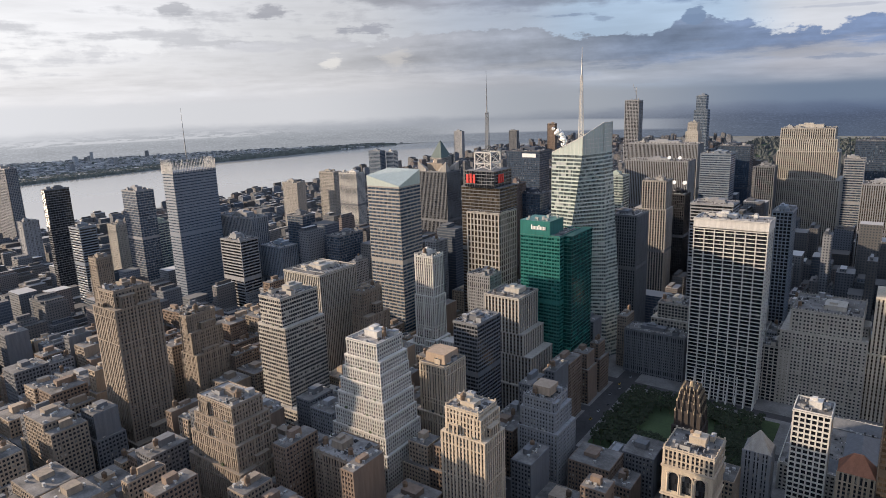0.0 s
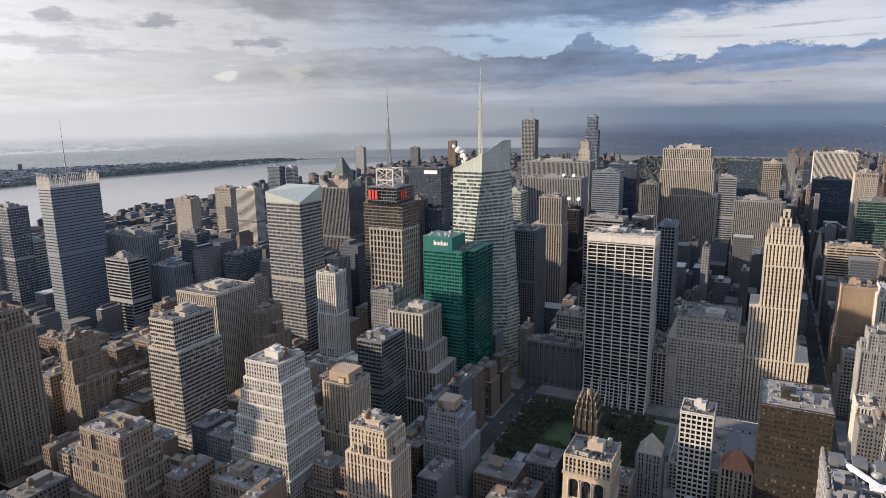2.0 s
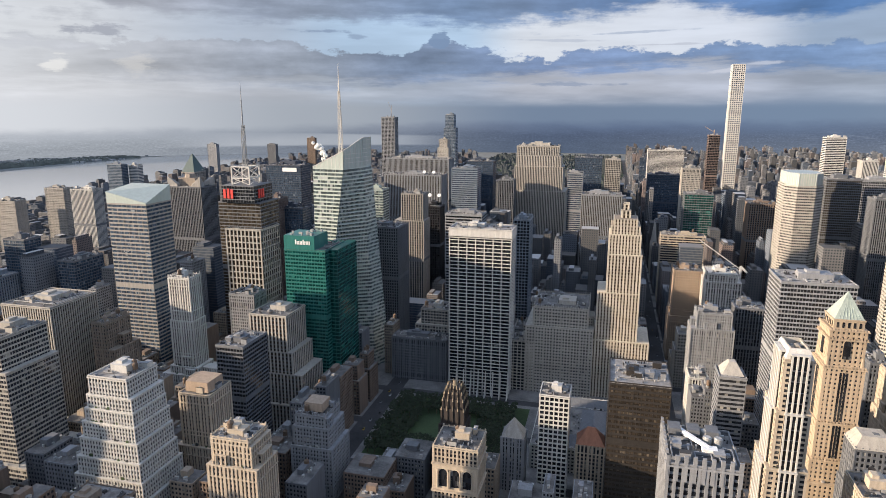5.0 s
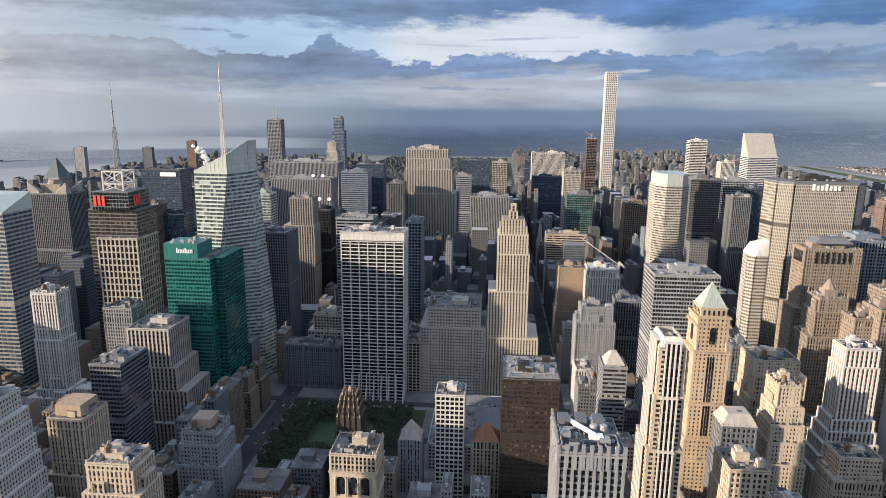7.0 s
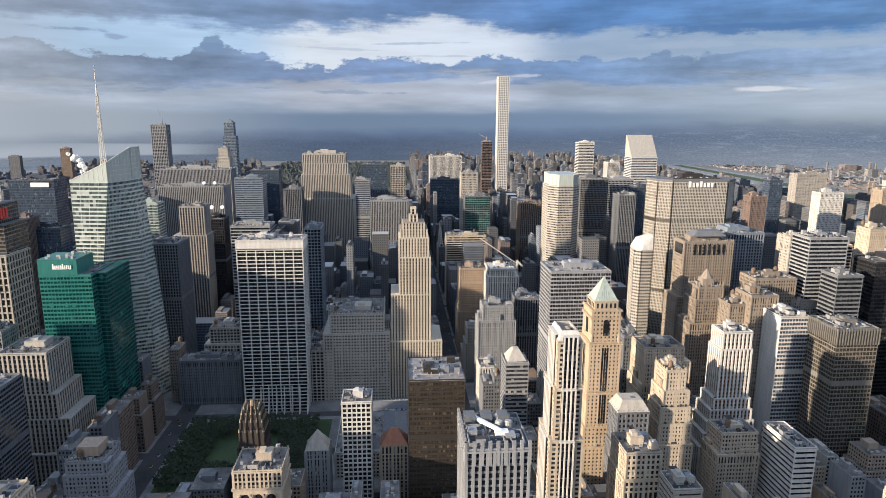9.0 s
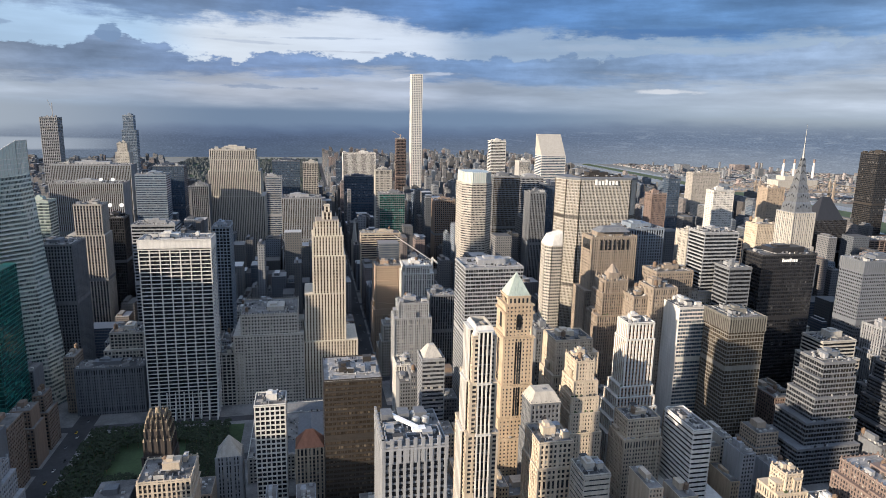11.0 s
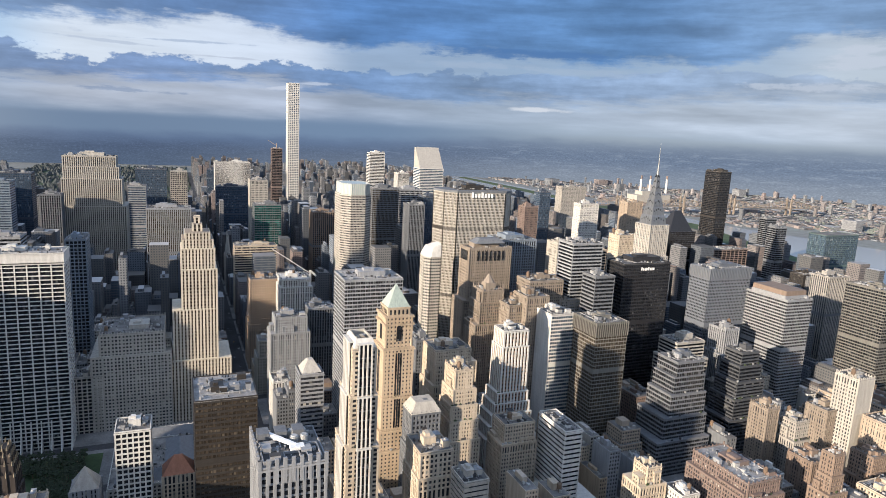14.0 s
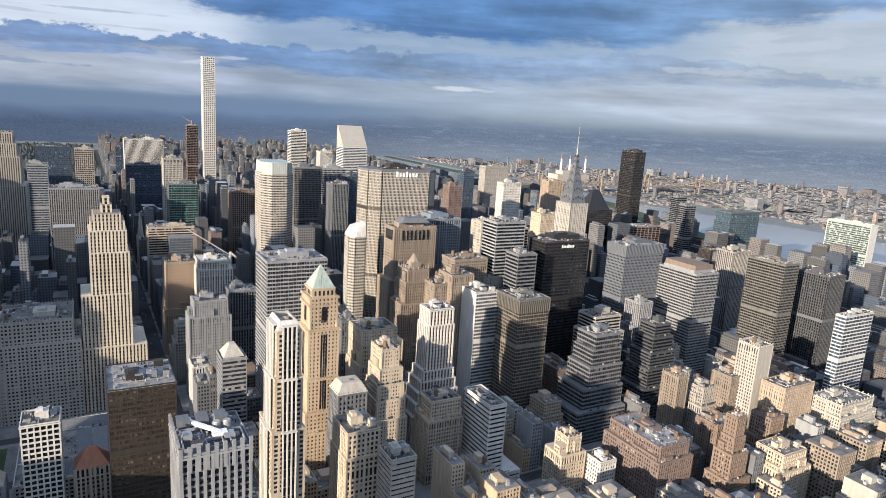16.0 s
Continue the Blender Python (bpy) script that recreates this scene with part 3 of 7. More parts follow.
def roof_top(own, x0, x1, y0, y1, z, wall, rng, tanks=0, house=0.35, pale=False, out=0.4, units=5, heads=0):
    """Roof deck with parapet, stair and lift houses, fans, ducts and tanks."""
    w, d = x1 - x0, y1 - y0
    deck = Mesh().box(x0 - out, x1 + out, y0 - out, y1 + out, z, z + 0.3)
    part("roof_deck", deck, ROOFW if pale else ROOF, own)
    a, b, c, e, h = x0 - out, x1 + out, y0 - out, y1 + out, 1.2
    edge = Mesh().rim(a, b, c, e, 0.5, z + 0.25, z + h)
    if heads:
        tall = rng.uniform(0.5, 1.6)
        for lo, hi, along in ((a, b, 0), (c, e, 1)):
            q = max(2, round((hi - lo) / heads))
            for i in range(q + 1):
                s = lo + 0.3 + (hi - lo - 1.4) * i / q
                up = z + h + tall * (1.6 if i in (0, q) else 1.0)
                for k in (0, 1):
                    if along == 0:
                        edge.box(s, s + 0.8, (c, e - 0.62)[k] - 0.02, (c + 0.62, e)[k] + 0.02, z - 1.5, up)
                    else:
                        edge.box((a, b - 0.62)[k] - 0.02, (a + 0.62, b)[k] + 0.02, s, s + 0.8, z - 1.5, up)
    part("parapet", edge, wall, own)
    part("cornice", Mesh().rim(a - 0.4, b + 0.4, c - 0.4, e + 0.4, 0.45, z - 1.0, z - 0.1), wall, own)
    if house > 0:
        hw, hd = w * rng.uniform(house * 0.8, house * 1.3), d * rng.uniform(house * 0.8, house * 1.3)
        hx, hy = x0 + (w - hw) * rng.uniform(0.3, 0.7), y0 + (d - hd) * rng.uniform(0.35, 0.8)
        hh = rng.uniform(3.5, 6.5)
        pent = Mesh().box(hx, hx + hw, hy, hy + hd, z + 0.3, z + hh)
        pent.box(hx - 0.2, hx + hw + 0.2, hy - 0.2, hy + hd + 0.2, z + hh, z + hh + 0.4)
        pent.box(hx + hw * 0.2, hx + hw * 0.6, hy + hd * 0.2, hy + hd * 0.7, z + hh + 0.4, z + hh + 2.6)
        part("lift_house", pent, wall, own)
    if w > 8 and d > 8:
        # plant, vents, bulkheads and ducts: galvanised, tarred, walled, grey
        gear = Mesh()
        small = units + int(w * d / 110) if units else 0
        spot = lambda: (rng.uniform(x0 + 0.6, x1 - 3.6), rng.uniform(y0 + 0.6, y1 - 3.6))
        for _ in range(small):
            gx, gy = spot()
            gear.box(gx, gx + rng.uniform(0.7, 2.6), gy, gy + rng.uniform(0.7, 2.6), z + 0.3, z + rng.uniform(0.9, 2.4), rng.choice((0, 0, 1, 1, 3)))
        for _ in range(min(6, 1 + units // 3) if units else 0):
            gx, gy = spot()
            a_, b_, t_ = rng.uniform(2.5, min(7, w * 0.35)), rng.uniform(2.5, min(7, d * 0.35)), z + rng.uniform(2.2, 5.2)
            gx, gy = min(gx, x1 - a_ - 0.3), min(gy, y1 - b_ - 0.3)
            gear.box(gx, gx + a_, gy, gy + b_, z + 0.3, t_, rng.choice((2, 2, 0, 3)))
            gear.box(gx - 0.12, gx + a_ + 0.12, gy - 0.12, gy + b_ + 0.12, t_, t_ + 0.25, rng.choice((1, 3)))
            if rng.random() < 0.5:
                gear.cone(gx + a_ / 2, gy + b_ / 2, t_ + 0.25, t_ + 1.1, 0.9, 0.9, 10, 0)
        for _ in range(3 if units else 0):
            gx, gy = spot()
            ex, ey = rng.uniform(x0 + 1, x1 - 1.5), rng.uniform(y0 + 1, y1 - 1.5)
            gear.box(min(gx, ex), max(gx, ex) + 0.6, gy, gy + 0.6, z + 0.7, z + 1.3, 0)
            gear.box(ex, ex + 0.58, min(gy, ey), max(gy, ey) + 0.5, z + 0.72, z + 1.28, 0)
        for _ in range(small):
            gx, gy = rng.uniform(x0 + 1, x1 - 1), rng.uniform(y0 + 1, y1 - 1)
            gear.cone(gx, gy, z + 0.3, z + rng.uniform(0.9, 2.6), 0.4, 0.35, 6, rng.choice((0, 1)))
        # tarred and pale patches of the decking
        for _ in range(4):
            gx, gy = spot()
            gear.box(gx, min(x1, gx + rng.uniform(3, 10)), gy, min(y1, gy + rng.uniform(3, 9)), z + 0.29, z + 0.31 + 0.012 * rng.random(), rng.choice((1, 1, 4)))
        tagged(part("roof_plant", gear, [DUCT, ROOFD, wall, W["grey"], ROOFW], own), kind="stuff")
    for _ in range(tanks):
        tm = Mesh()
        tank(tm, rng.uniform(x0 + 3, x1 - 3), rng.uniform(y0 + 3, y1 - 3), z + 0.3, rng.uniform(1.7, 2.4), 0)
        part("water_tank", tm, TANK, own)


def dormers(own, low, high, x0, x1, y0, y1, st, wall, glass, span, rng, cx):
    """Blocks that stand forward on the terraces of a stepped building."""
    z = low[0]
    room = high[0] - z
    for side in ("s", "e" if cx < 0 else "w"):
        k = {"w": 1, "e": 2, "s": 3}[side]
        deep = low[k] - high[k]
        if deep < 1.6 or room < 7 or rng.random() < 0.25:
            continue
        top = z + min(room - 1.5, 3.6 * rng.choice((1, 2, 2, 3)))
        if side == "s":
            a, b = x0 - high[1], x1 + high[2]
            w = (b - a) * rng.uniform(0.22, 0.5)
            s = a + (b - a - w) * rng.random()
            box = (s, s + w, y0 - low[3] + 0.7, y0 - high[3] + 0.1)
        else:
            a, b = y0 - high[3], y1 + high[4]
            w = (b - a) * rng.uniform(0.25, 0.5)
            s = a + (b - a - w) * rng.random()
            box = (x0 - low[1] + 0.7, x0 - high[1] + 0.1, s, s + w) if side == "w" else (x1 + high[2] - 0.1, x1 + low[2] - 0.7, s, s + w)
        skin(own, *box, z + 0.6, top, st, wall, glass, False, span)
        part("ledge", Mesh().box(box[0] - 0.9, box[1] + 0.9, box[2] - 0.9, box[3] + 0.9, top, top + 0.8), wall, own)


COUNT = [0]
TOWERS = {}


def tower(name, label, x0, x1, y0, y1, h, st, wall, glass="clear", tiers=(), split=False, span=None, tanks=0, house=0.35, pale=False, top=True, category="building", units=7, group="", blank=""):
    """A building: blocks from the ground up; tiers holds (top height, how far out to west, east, south, north)."""
    COUNT[0] += 1
    span = span or {"pin": "dgrey", "pinw": "dgrey"}.get(st)
    if st == "masv" and not span:
        span = {"tan": "dtan", "cream": "dtan", "lime": "grey", "white": "stone", "grey": "dgrey", "stone": "dtan", "dtan": "brown"}.get(wall)
    rng = random.Random(COUNT[0] * 7 + 3)
    masonry = isinstance(st, str) and st.startswith("mas")
    if isinstance(st, str):
        fh, bay, pw, pd, sh, sd = STYLES[st]
        k = rng.uniform(0.95, 1.18) if masonry else rng.uniform(0.92, 1.15)
        if masonry:
            st = (fh * rng.uniform(0.95, 1.06), bay * k, pw * k * rng.uniform(0.85, 1.2), pd, sh * rng.uniform(0.85, 1.2), sd, rng.choice((2, 3, 3, 4)), rng.uniform(1.4, 2.0))
        else:
            st = (fh * rng.uniform(0.95, 1.06), bay * k, pw * k, pd, sh * rng.uniform(0.9, 1.1), sd)
    cx, cy = (x0 + x1) / 2, (y0 + y1) / 2
    own = root(name, label, category, cx, cy, group=group)
    TOWERS[label] = own
    z, outs = 0.0, [(0, 0, 0, 0)]
    for zt, w, e, s, n in (*tiers, (h, 0, 0, 0, 0)) if not (tiers and tiers[-1][0] >= h) else tiers:
        a, b, c, d = x0 - w - cx, x1 + e - cx, y0 - s - cy, y1 + n - cy
        o = skin(own, a, b, c, d, z, zt, st, W[wall], G[glass], split, W[span] if span else None, blank)
        outs.append((w, e, s, n))
        if zt < h:
            cap = Mesh().box(a - o - 0.15, b + o + 0.15, c - o - 0.15, d + o + 0.15, zt, zt + 0.9)
            part("ledge", cap, W[wall], own)
            if s > 1.8 and cy < 700:
                bits = Mesh()
                for _ in range(rng.randrange(4, 10)):
                    bx, bw = rng.uniform(a, b - 3), rng.uniform(0.6, 2.6)
                    bits.box(bx, bx + bw, c + 0.3, c + rng.uniform(0.9, 1.7), zt + 0.9, zt + rng.uniform(1.5, 3.2), rng.randrange(3))
                tagged(part("terrace_fitting", bits, [DUCT, ROOFD, LEAFY], own), kind="stuff")
        z = zt
    if masonry and tiers and h > 45 and cy < 900:
        steps = [*tiers] if tiers[-1][0] >= h else [*tiers, (h, 0, 0, 0, 0)]
        for low, high in zip(steps, steps[1:]):
            dormers(own, low, high, x0 - cx, x1 - cx, y0 - cy, y1 - cy, st, W[wall], G[glass], W[span] if span else None, rng, cx)
    if top:
        roof_top(own, a, b, c, d, z, W[wall], rng, tanks, house, pale, o, units, rng.choice((2.8, 4.2, 5.6)) if masonry and rng.random() < 0.7 else 0)
    w, e, s, n = (max(q[i] for q in outs) for i in range(4))
    RECTS.append((x0 - w, x1 + e, y0 - s, y1 + n))
    return own

# ---- ground, water, park, distance ----
ASPHALT = ground_mat("asphalt", (0.055, 0.055, 0.058), 0.02, 0.3)
# Ground base colour raised and greyed so distant land reads as hazy.
LAND = ground_mat("hazed_far_land", (0.25, 0.26, 0.265), 0.004, 0.03, spread=0.35, tint=(0.20, 0.22, 0.205))
PAVE = ground_mat("pavement", (0.20, 0.195, 0.19), 0.05, 0.6)
LAWN = ground_mat("lawn", (0.045, 0.075, 0.03), 0.03, 0.4)
LEAF = ground_mat("foliage", (0.030, 0.042, 0.022), 0.05, 0.8, spread=0.5)
# Park woods: the blue-grey of distance haze is put into the leaf colour.
WOOD = ground_mat("hazed_far_foliage", (0.050, 0.060, 0.060), 0.02, 0.2, spread=0.4)
# Foliage lightened and greyed for the haze over the far banks.
BANKWOOD = ground_mat("hazed_bank_foliage", (0.12, 0.135, 0.12), 0.02, 0.2, spread=0.4)


def water_mat():
    m, t, p = base_mat("river_sheen_water", 0.12)
    # Pale base adds to the mirrored sky that makes the river silvery.
    p.inputs["Base Color"].default_value = (0.38, 0.385, 0.375, 1)
    p.inputs["Specular IOR Level"].default_value = 0.9
    n = noise_of(t, 0.02, 6.0, 0.6)
    b = t.nodes.new("ShaderNodeBump")
    b.inputs["Strength"].default_value = 0.12
    b.inputs["Distance"].default_value = 1.0
    t.links.new(n, b.inputs["Height"])
    t.links.new(b.outputs[0], p.inputs["Normal"])
    return m


WATER = water_mat()


def sheet(name, pts, z, mat, label, category, kind="structure"):
    """A level sheet with some thickness, by its outline."""
    m = Mesh().loft([(x, y, z - 0.4) for x, y in pts], [(x, y, z) for x, y in pts])
    ob = part(name, m, mat, None)
    return tagged(ob, label, category, kind=kind)


ring = [(4880 * math.sin(2 * math.pi * i / 96), 4880 * math.cos(2 * math.pi * i / 96)) for i in range(96)]
sheet("ground", list(reversed(ring)), 0.0, LAND, "flat city ground, lightened and greyed as hazy far land", "ground")


sheet("water_west", [(-3180, -800), (-1860, -800), (-1860, 1300), (-1900, 2400), (-1960, 4500), (-2750, 4040), (-2950, 3600), (-2980, 2600), (-3180, 1500)], 0.5,
      WATER, "wide grey river, silvery sheen partly in its base colour", "river")
sheet("water_east", [(1330, -700), (2250, -700), (2300, 900), (2250, 1300), (2080, 1900), (2000, 4400), (1820, 4400), (1750, 2300), (1420, 1250), (1330, 700)], 0.5,
      WATER, "broad grey river between city shores", "river")
sheet("ground_island", [(1560, 1180), (1650, 1130), (1960, 2000), (1960, 4300), (1890, 4300), (1860, 2100)], 1.4, LAWN, "long narrow green island in the river", "island")
sheet("road_bed", [(-1840, -150), (1320, -150), (1400, 1250), (1720, 2300), (1780, 4200), (-1900, 4200), (-1840, 1300)], 0.35, ASPHALT,
      "grey asphalt streets between the city blocks", "road")

AVES = (-1830, -1601, -1327, -1053, -779, -505, -231, 72, 226, 378, 518, 660, 870, 1090, 1300)


def street(n):
    return (n - 33.5) * 80.4 - 20.0


def pavement_blocks():
    m = Mesh()
    for i in range(len(AVES) - 1):
        for n in range(33, 78):
            a, b, c, d = AVES[i] + 10, AVES[i + 1] - 10, street(n) + 6, street(n + 1) - 6
            if n >= 59 and AVES[i] >= -779 and AVES[i + 1] <= 80:
                continue
            m.box(a, b, c, d, 0.0, 0.52)
    tagged(part("pavement", m, PAVE, None), "grey kerbed pavements of the street grid", "pavement", kind="structure")


pavement_blocks()
RECTS += [(-218, -66, street(40) + 12, street(42) - 12)]          # the park
RECTS += [(-779, 80, street(59), 6000)]                            # the great park uptown


def clump_tree(m, x, y, z, r, h, rng):
    """A tapered trunk, limbs and a crown of many small leaf clumps."""
    m.cone(x, y, z, z + h * 0.5, 0.35, 0.18, 5, 1)
    for _ in range(3):
        q = rng.uniform(0, 6.28)
        m.bar((x, y, z + h * 0.35), (x + r * 0.6 * math.cos(q), y + r * 0.6 * math.sin(q), z + h * 0.75), 0.1, 1)
    for _ in range(34):
        q, e = rng.uniform(0, 6.28), rng.uniform(-0.5, 1.0)
        k = rng.uniform(0.45, 1.0) * r
        px, py = x + k * math.cos(q) * math.cos(e), y + k * math.sin(q) * math.cos(e)
        pz = z + h * 0.68 + k * 0.6 * math.sin(e)
        s = r * rng.uniform(0.16, 0.34)
        n = len(m.v)
        for dx, dy, dz in ((1, 0, 0), (-1, 0, 0), (0, 1, 0), (0, -1, 0), (0, 0, 1), (0, 0, -1)):
            j = rng.uniform(0.6, 1.2) * s
            m.v.append((px + dx * j, py + dy * j, pz + dz * j * 0.8))
        for a, b, c in ((0, 2, 4), (2, 1, 4), (1, 3, 4), (3, 0, 4), (2, 0, 5), (1, 2, 5), (3, 1, 5), (0, 3, 5)):
            m.f.append((n + a, n + b, n + c))
            m.m.append(0)


def bryant_park():
    x0, x1, y0, y1 = -214, -70, street(40) + 14, street(42) - 14
    lawn = sheet("lawn", [(x0, y0), (x1, y0), (x1, y1), (x0, y1)], 1.0, LAWN, "dark green lawn of a small city park", "lawn")
    rng = random.Random(4)
    kinds = []
    for k in range(4):
        m = Mesh()
        clump_tree(m, 0, 0, 0, 5.0, 11 + k, rng)
        kinds.append(m.data("crown", [LEAF, TANK]))
    for i in range(15):
        for j in range(15):
            x, y = x0 + (i + 0.5) * 8.8 + rng.uniform(-1.5, 1.5), y0 + (j + 0.5) * 8.6 + rng.uniform(-1.5, 1.5)
            if 4 <= i <= 10 and 4 <= j <= 10:
                continue
            own = root("plane_tree", "tall dark green plane tree in a city park", "tree", x, y, 0.6, "park trees", rz=rng.uniform(0, 360))
            put("crown", kinds[rng.randrange(4)], own)


bryant_park()


def great_park():
    rng = random.Random(9)
    sheet("ground_park", [(-750, street(59)), (65, street(59)), (65, 4550), (-750, 4550)], 0.8, LAWN, "large dark green city park", "park")
    m = Mesh()
    for _ in range(2600):
        x, y = rng.uniform(-745, 60), rng.uniform(street(59) + 5, 4500)
        r = rng.uniform(6, 11)
        for _ in range(3):
            px, py = x + rng.uniform(-5, 5), y + rng.uniform(-5, 5)
            m.cone(px, py, 2, rng.uniform(9, 15), r, r * 0.35, 6)
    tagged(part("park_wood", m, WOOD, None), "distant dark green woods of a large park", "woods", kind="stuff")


great_park()


def backdrop():
    """Self-lit backdrop where the ground goes out of sight: far land and haze painted into its emission."""
    m, t, p = base_mat("far_distance_glow", 1.0)
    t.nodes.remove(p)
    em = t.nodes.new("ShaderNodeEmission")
    g = t.nodes.new("ShaderNodeNewGeometry")
    sp = t.nodes.new("ShaderNodeSeparateXYZ")
    t.links.new(g.outputs["Position"], sp.inputs[0])
    az = mathn(t, "MULTIPLY", mathn(t, "ARCTAN2", sp.outputs[0], sp.outputs[1]), 57.2958)
    el = mathn(t, "MULTIPLY", mathn(t, "DIVIDE", mathn(t, "SUBTRACT", sp.outputs[2], EYE[2]), 4780.0), 57.2958)
    mul = lambda a, b: mathn(t, "MULTIPLY", a, b)
    add = lambda a, b: mathn(t, "ADD", a, b)
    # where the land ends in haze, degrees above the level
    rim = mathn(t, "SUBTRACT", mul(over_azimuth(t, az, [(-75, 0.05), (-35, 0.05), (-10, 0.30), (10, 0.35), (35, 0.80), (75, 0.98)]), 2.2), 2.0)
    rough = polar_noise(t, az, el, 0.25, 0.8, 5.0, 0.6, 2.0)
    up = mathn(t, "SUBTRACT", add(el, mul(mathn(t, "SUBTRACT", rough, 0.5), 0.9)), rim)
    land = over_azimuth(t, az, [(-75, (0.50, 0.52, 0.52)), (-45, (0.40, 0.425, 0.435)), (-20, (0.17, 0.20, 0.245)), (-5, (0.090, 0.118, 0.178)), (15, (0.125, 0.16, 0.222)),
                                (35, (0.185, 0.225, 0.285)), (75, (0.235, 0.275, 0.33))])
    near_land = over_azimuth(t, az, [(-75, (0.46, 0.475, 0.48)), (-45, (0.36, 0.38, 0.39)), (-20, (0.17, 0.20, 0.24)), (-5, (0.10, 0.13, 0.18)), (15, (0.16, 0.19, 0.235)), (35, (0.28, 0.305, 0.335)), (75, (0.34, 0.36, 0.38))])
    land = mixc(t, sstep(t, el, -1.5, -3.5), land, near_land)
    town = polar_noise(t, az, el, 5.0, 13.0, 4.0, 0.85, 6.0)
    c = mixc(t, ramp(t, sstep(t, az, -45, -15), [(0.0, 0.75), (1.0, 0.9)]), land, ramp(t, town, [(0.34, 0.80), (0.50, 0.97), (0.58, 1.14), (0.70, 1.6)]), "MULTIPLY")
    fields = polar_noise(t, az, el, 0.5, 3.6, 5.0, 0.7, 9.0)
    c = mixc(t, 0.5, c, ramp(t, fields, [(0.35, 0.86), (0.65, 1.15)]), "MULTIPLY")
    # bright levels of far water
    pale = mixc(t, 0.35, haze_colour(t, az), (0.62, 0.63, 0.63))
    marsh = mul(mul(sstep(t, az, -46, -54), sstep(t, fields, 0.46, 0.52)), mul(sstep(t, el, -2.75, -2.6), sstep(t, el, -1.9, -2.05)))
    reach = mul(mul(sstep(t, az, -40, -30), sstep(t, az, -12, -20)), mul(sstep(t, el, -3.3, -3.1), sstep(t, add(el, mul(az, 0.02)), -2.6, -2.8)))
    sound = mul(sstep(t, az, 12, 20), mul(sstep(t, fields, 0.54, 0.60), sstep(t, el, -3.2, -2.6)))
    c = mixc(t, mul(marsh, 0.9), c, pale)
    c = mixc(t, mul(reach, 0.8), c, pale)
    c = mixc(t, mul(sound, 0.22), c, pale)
    # blue air painted over the land, thickening upwards
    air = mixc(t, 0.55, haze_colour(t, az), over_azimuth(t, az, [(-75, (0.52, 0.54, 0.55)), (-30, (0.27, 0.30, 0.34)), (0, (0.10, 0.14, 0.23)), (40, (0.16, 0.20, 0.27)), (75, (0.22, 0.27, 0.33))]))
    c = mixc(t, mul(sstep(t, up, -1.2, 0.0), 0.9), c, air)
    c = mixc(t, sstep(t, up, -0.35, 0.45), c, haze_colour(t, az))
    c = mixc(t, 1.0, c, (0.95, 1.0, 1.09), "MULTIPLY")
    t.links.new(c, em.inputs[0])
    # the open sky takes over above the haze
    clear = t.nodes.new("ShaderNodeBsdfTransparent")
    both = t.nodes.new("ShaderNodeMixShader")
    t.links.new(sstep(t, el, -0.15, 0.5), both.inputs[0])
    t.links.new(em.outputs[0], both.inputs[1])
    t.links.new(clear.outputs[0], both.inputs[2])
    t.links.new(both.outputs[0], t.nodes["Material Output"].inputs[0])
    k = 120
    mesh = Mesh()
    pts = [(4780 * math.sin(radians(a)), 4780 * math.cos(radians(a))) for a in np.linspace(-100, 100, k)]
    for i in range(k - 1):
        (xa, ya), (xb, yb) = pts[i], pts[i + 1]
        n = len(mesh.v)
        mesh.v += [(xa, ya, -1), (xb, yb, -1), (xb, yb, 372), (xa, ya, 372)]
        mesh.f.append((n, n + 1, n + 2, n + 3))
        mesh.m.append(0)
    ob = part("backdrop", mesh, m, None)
    tagged(ob, "self-lit backdrop of blue-grey far land and painted haze", "backdrop", kind="structure")


backdrop()

# ---- towers ----

# ---- west side ----
tower("office_tower", "slender grey-blue office tower with pale rod screens and a mast", -881.5, -855.8, 530.0, 602.2, 228.1, (4.2, 6.4, 0.3, 0.12, 2.7, 0.18), "mist", "blue", top=False)
tower("apartment_tower", "dark slab apartment tower near the river", -1184.4, -1172.0, 488.3, 528.3, 190.0, "curt", "dgrey", "dark")
tower("apartment_tower", "grey glass apartment tower among midtown blocks", -1036.0, -993.7, 547.7, 577.7, 190.0, "curt", "grey", "blue")
tower("apartment_tower", "tall grey apartment tower by the river", -1840.2, -1717.4, 638.5, 663.5, 190.0, "gridw", "grey", "blue")
tower("office_tower", "blue-grey banded office tower among midtown blocks", -1070.7, -1038.1, 473.0, 499.0, 140.0, "band", "blue", "dark")
tower("apartment_block", "tan brick apartment block among midtown blocks", -885.1, -865.6, 409.4, 429.4, 125.0, "mas", "dtan", "clear")
tower("loft_tower", "tan brick setback loft tower with a crowned top", -571.2, -535.1, 262.0, 302.0, 155.7, "masv", "dtan", "clear", tiers=((28, 6, 8, 2, 6), (152, 0, 0, 0, 0), (167, -5, -6, -4, -4)), split=True, tanks=1)
tower("loft_building", "tan and brown brick loft building with stepped top", -580.5, -568.8, 347.2, 379.2, 115.0, "mas", "dtan", "clear", tiers=((75, 4, 10, 0, 6), (98, 0, 5, 0, 3)), tanks=1)
tower("office_tower", "pale stone office tower with banded windows", -481.0, -451.5, 370.0, 415.0, 145.2, "fineb", "lime", "clear", tiers=((40, 10, 16, 6, 8), (118, 3, 5, 2, 3)), house=0.3)
tower("office_tower", "brown-grey office tower with fine vertical piers", -537.5, -483.5, 450.0, 505.0, 143.3, "pin", "lime", "bronze", split=True)
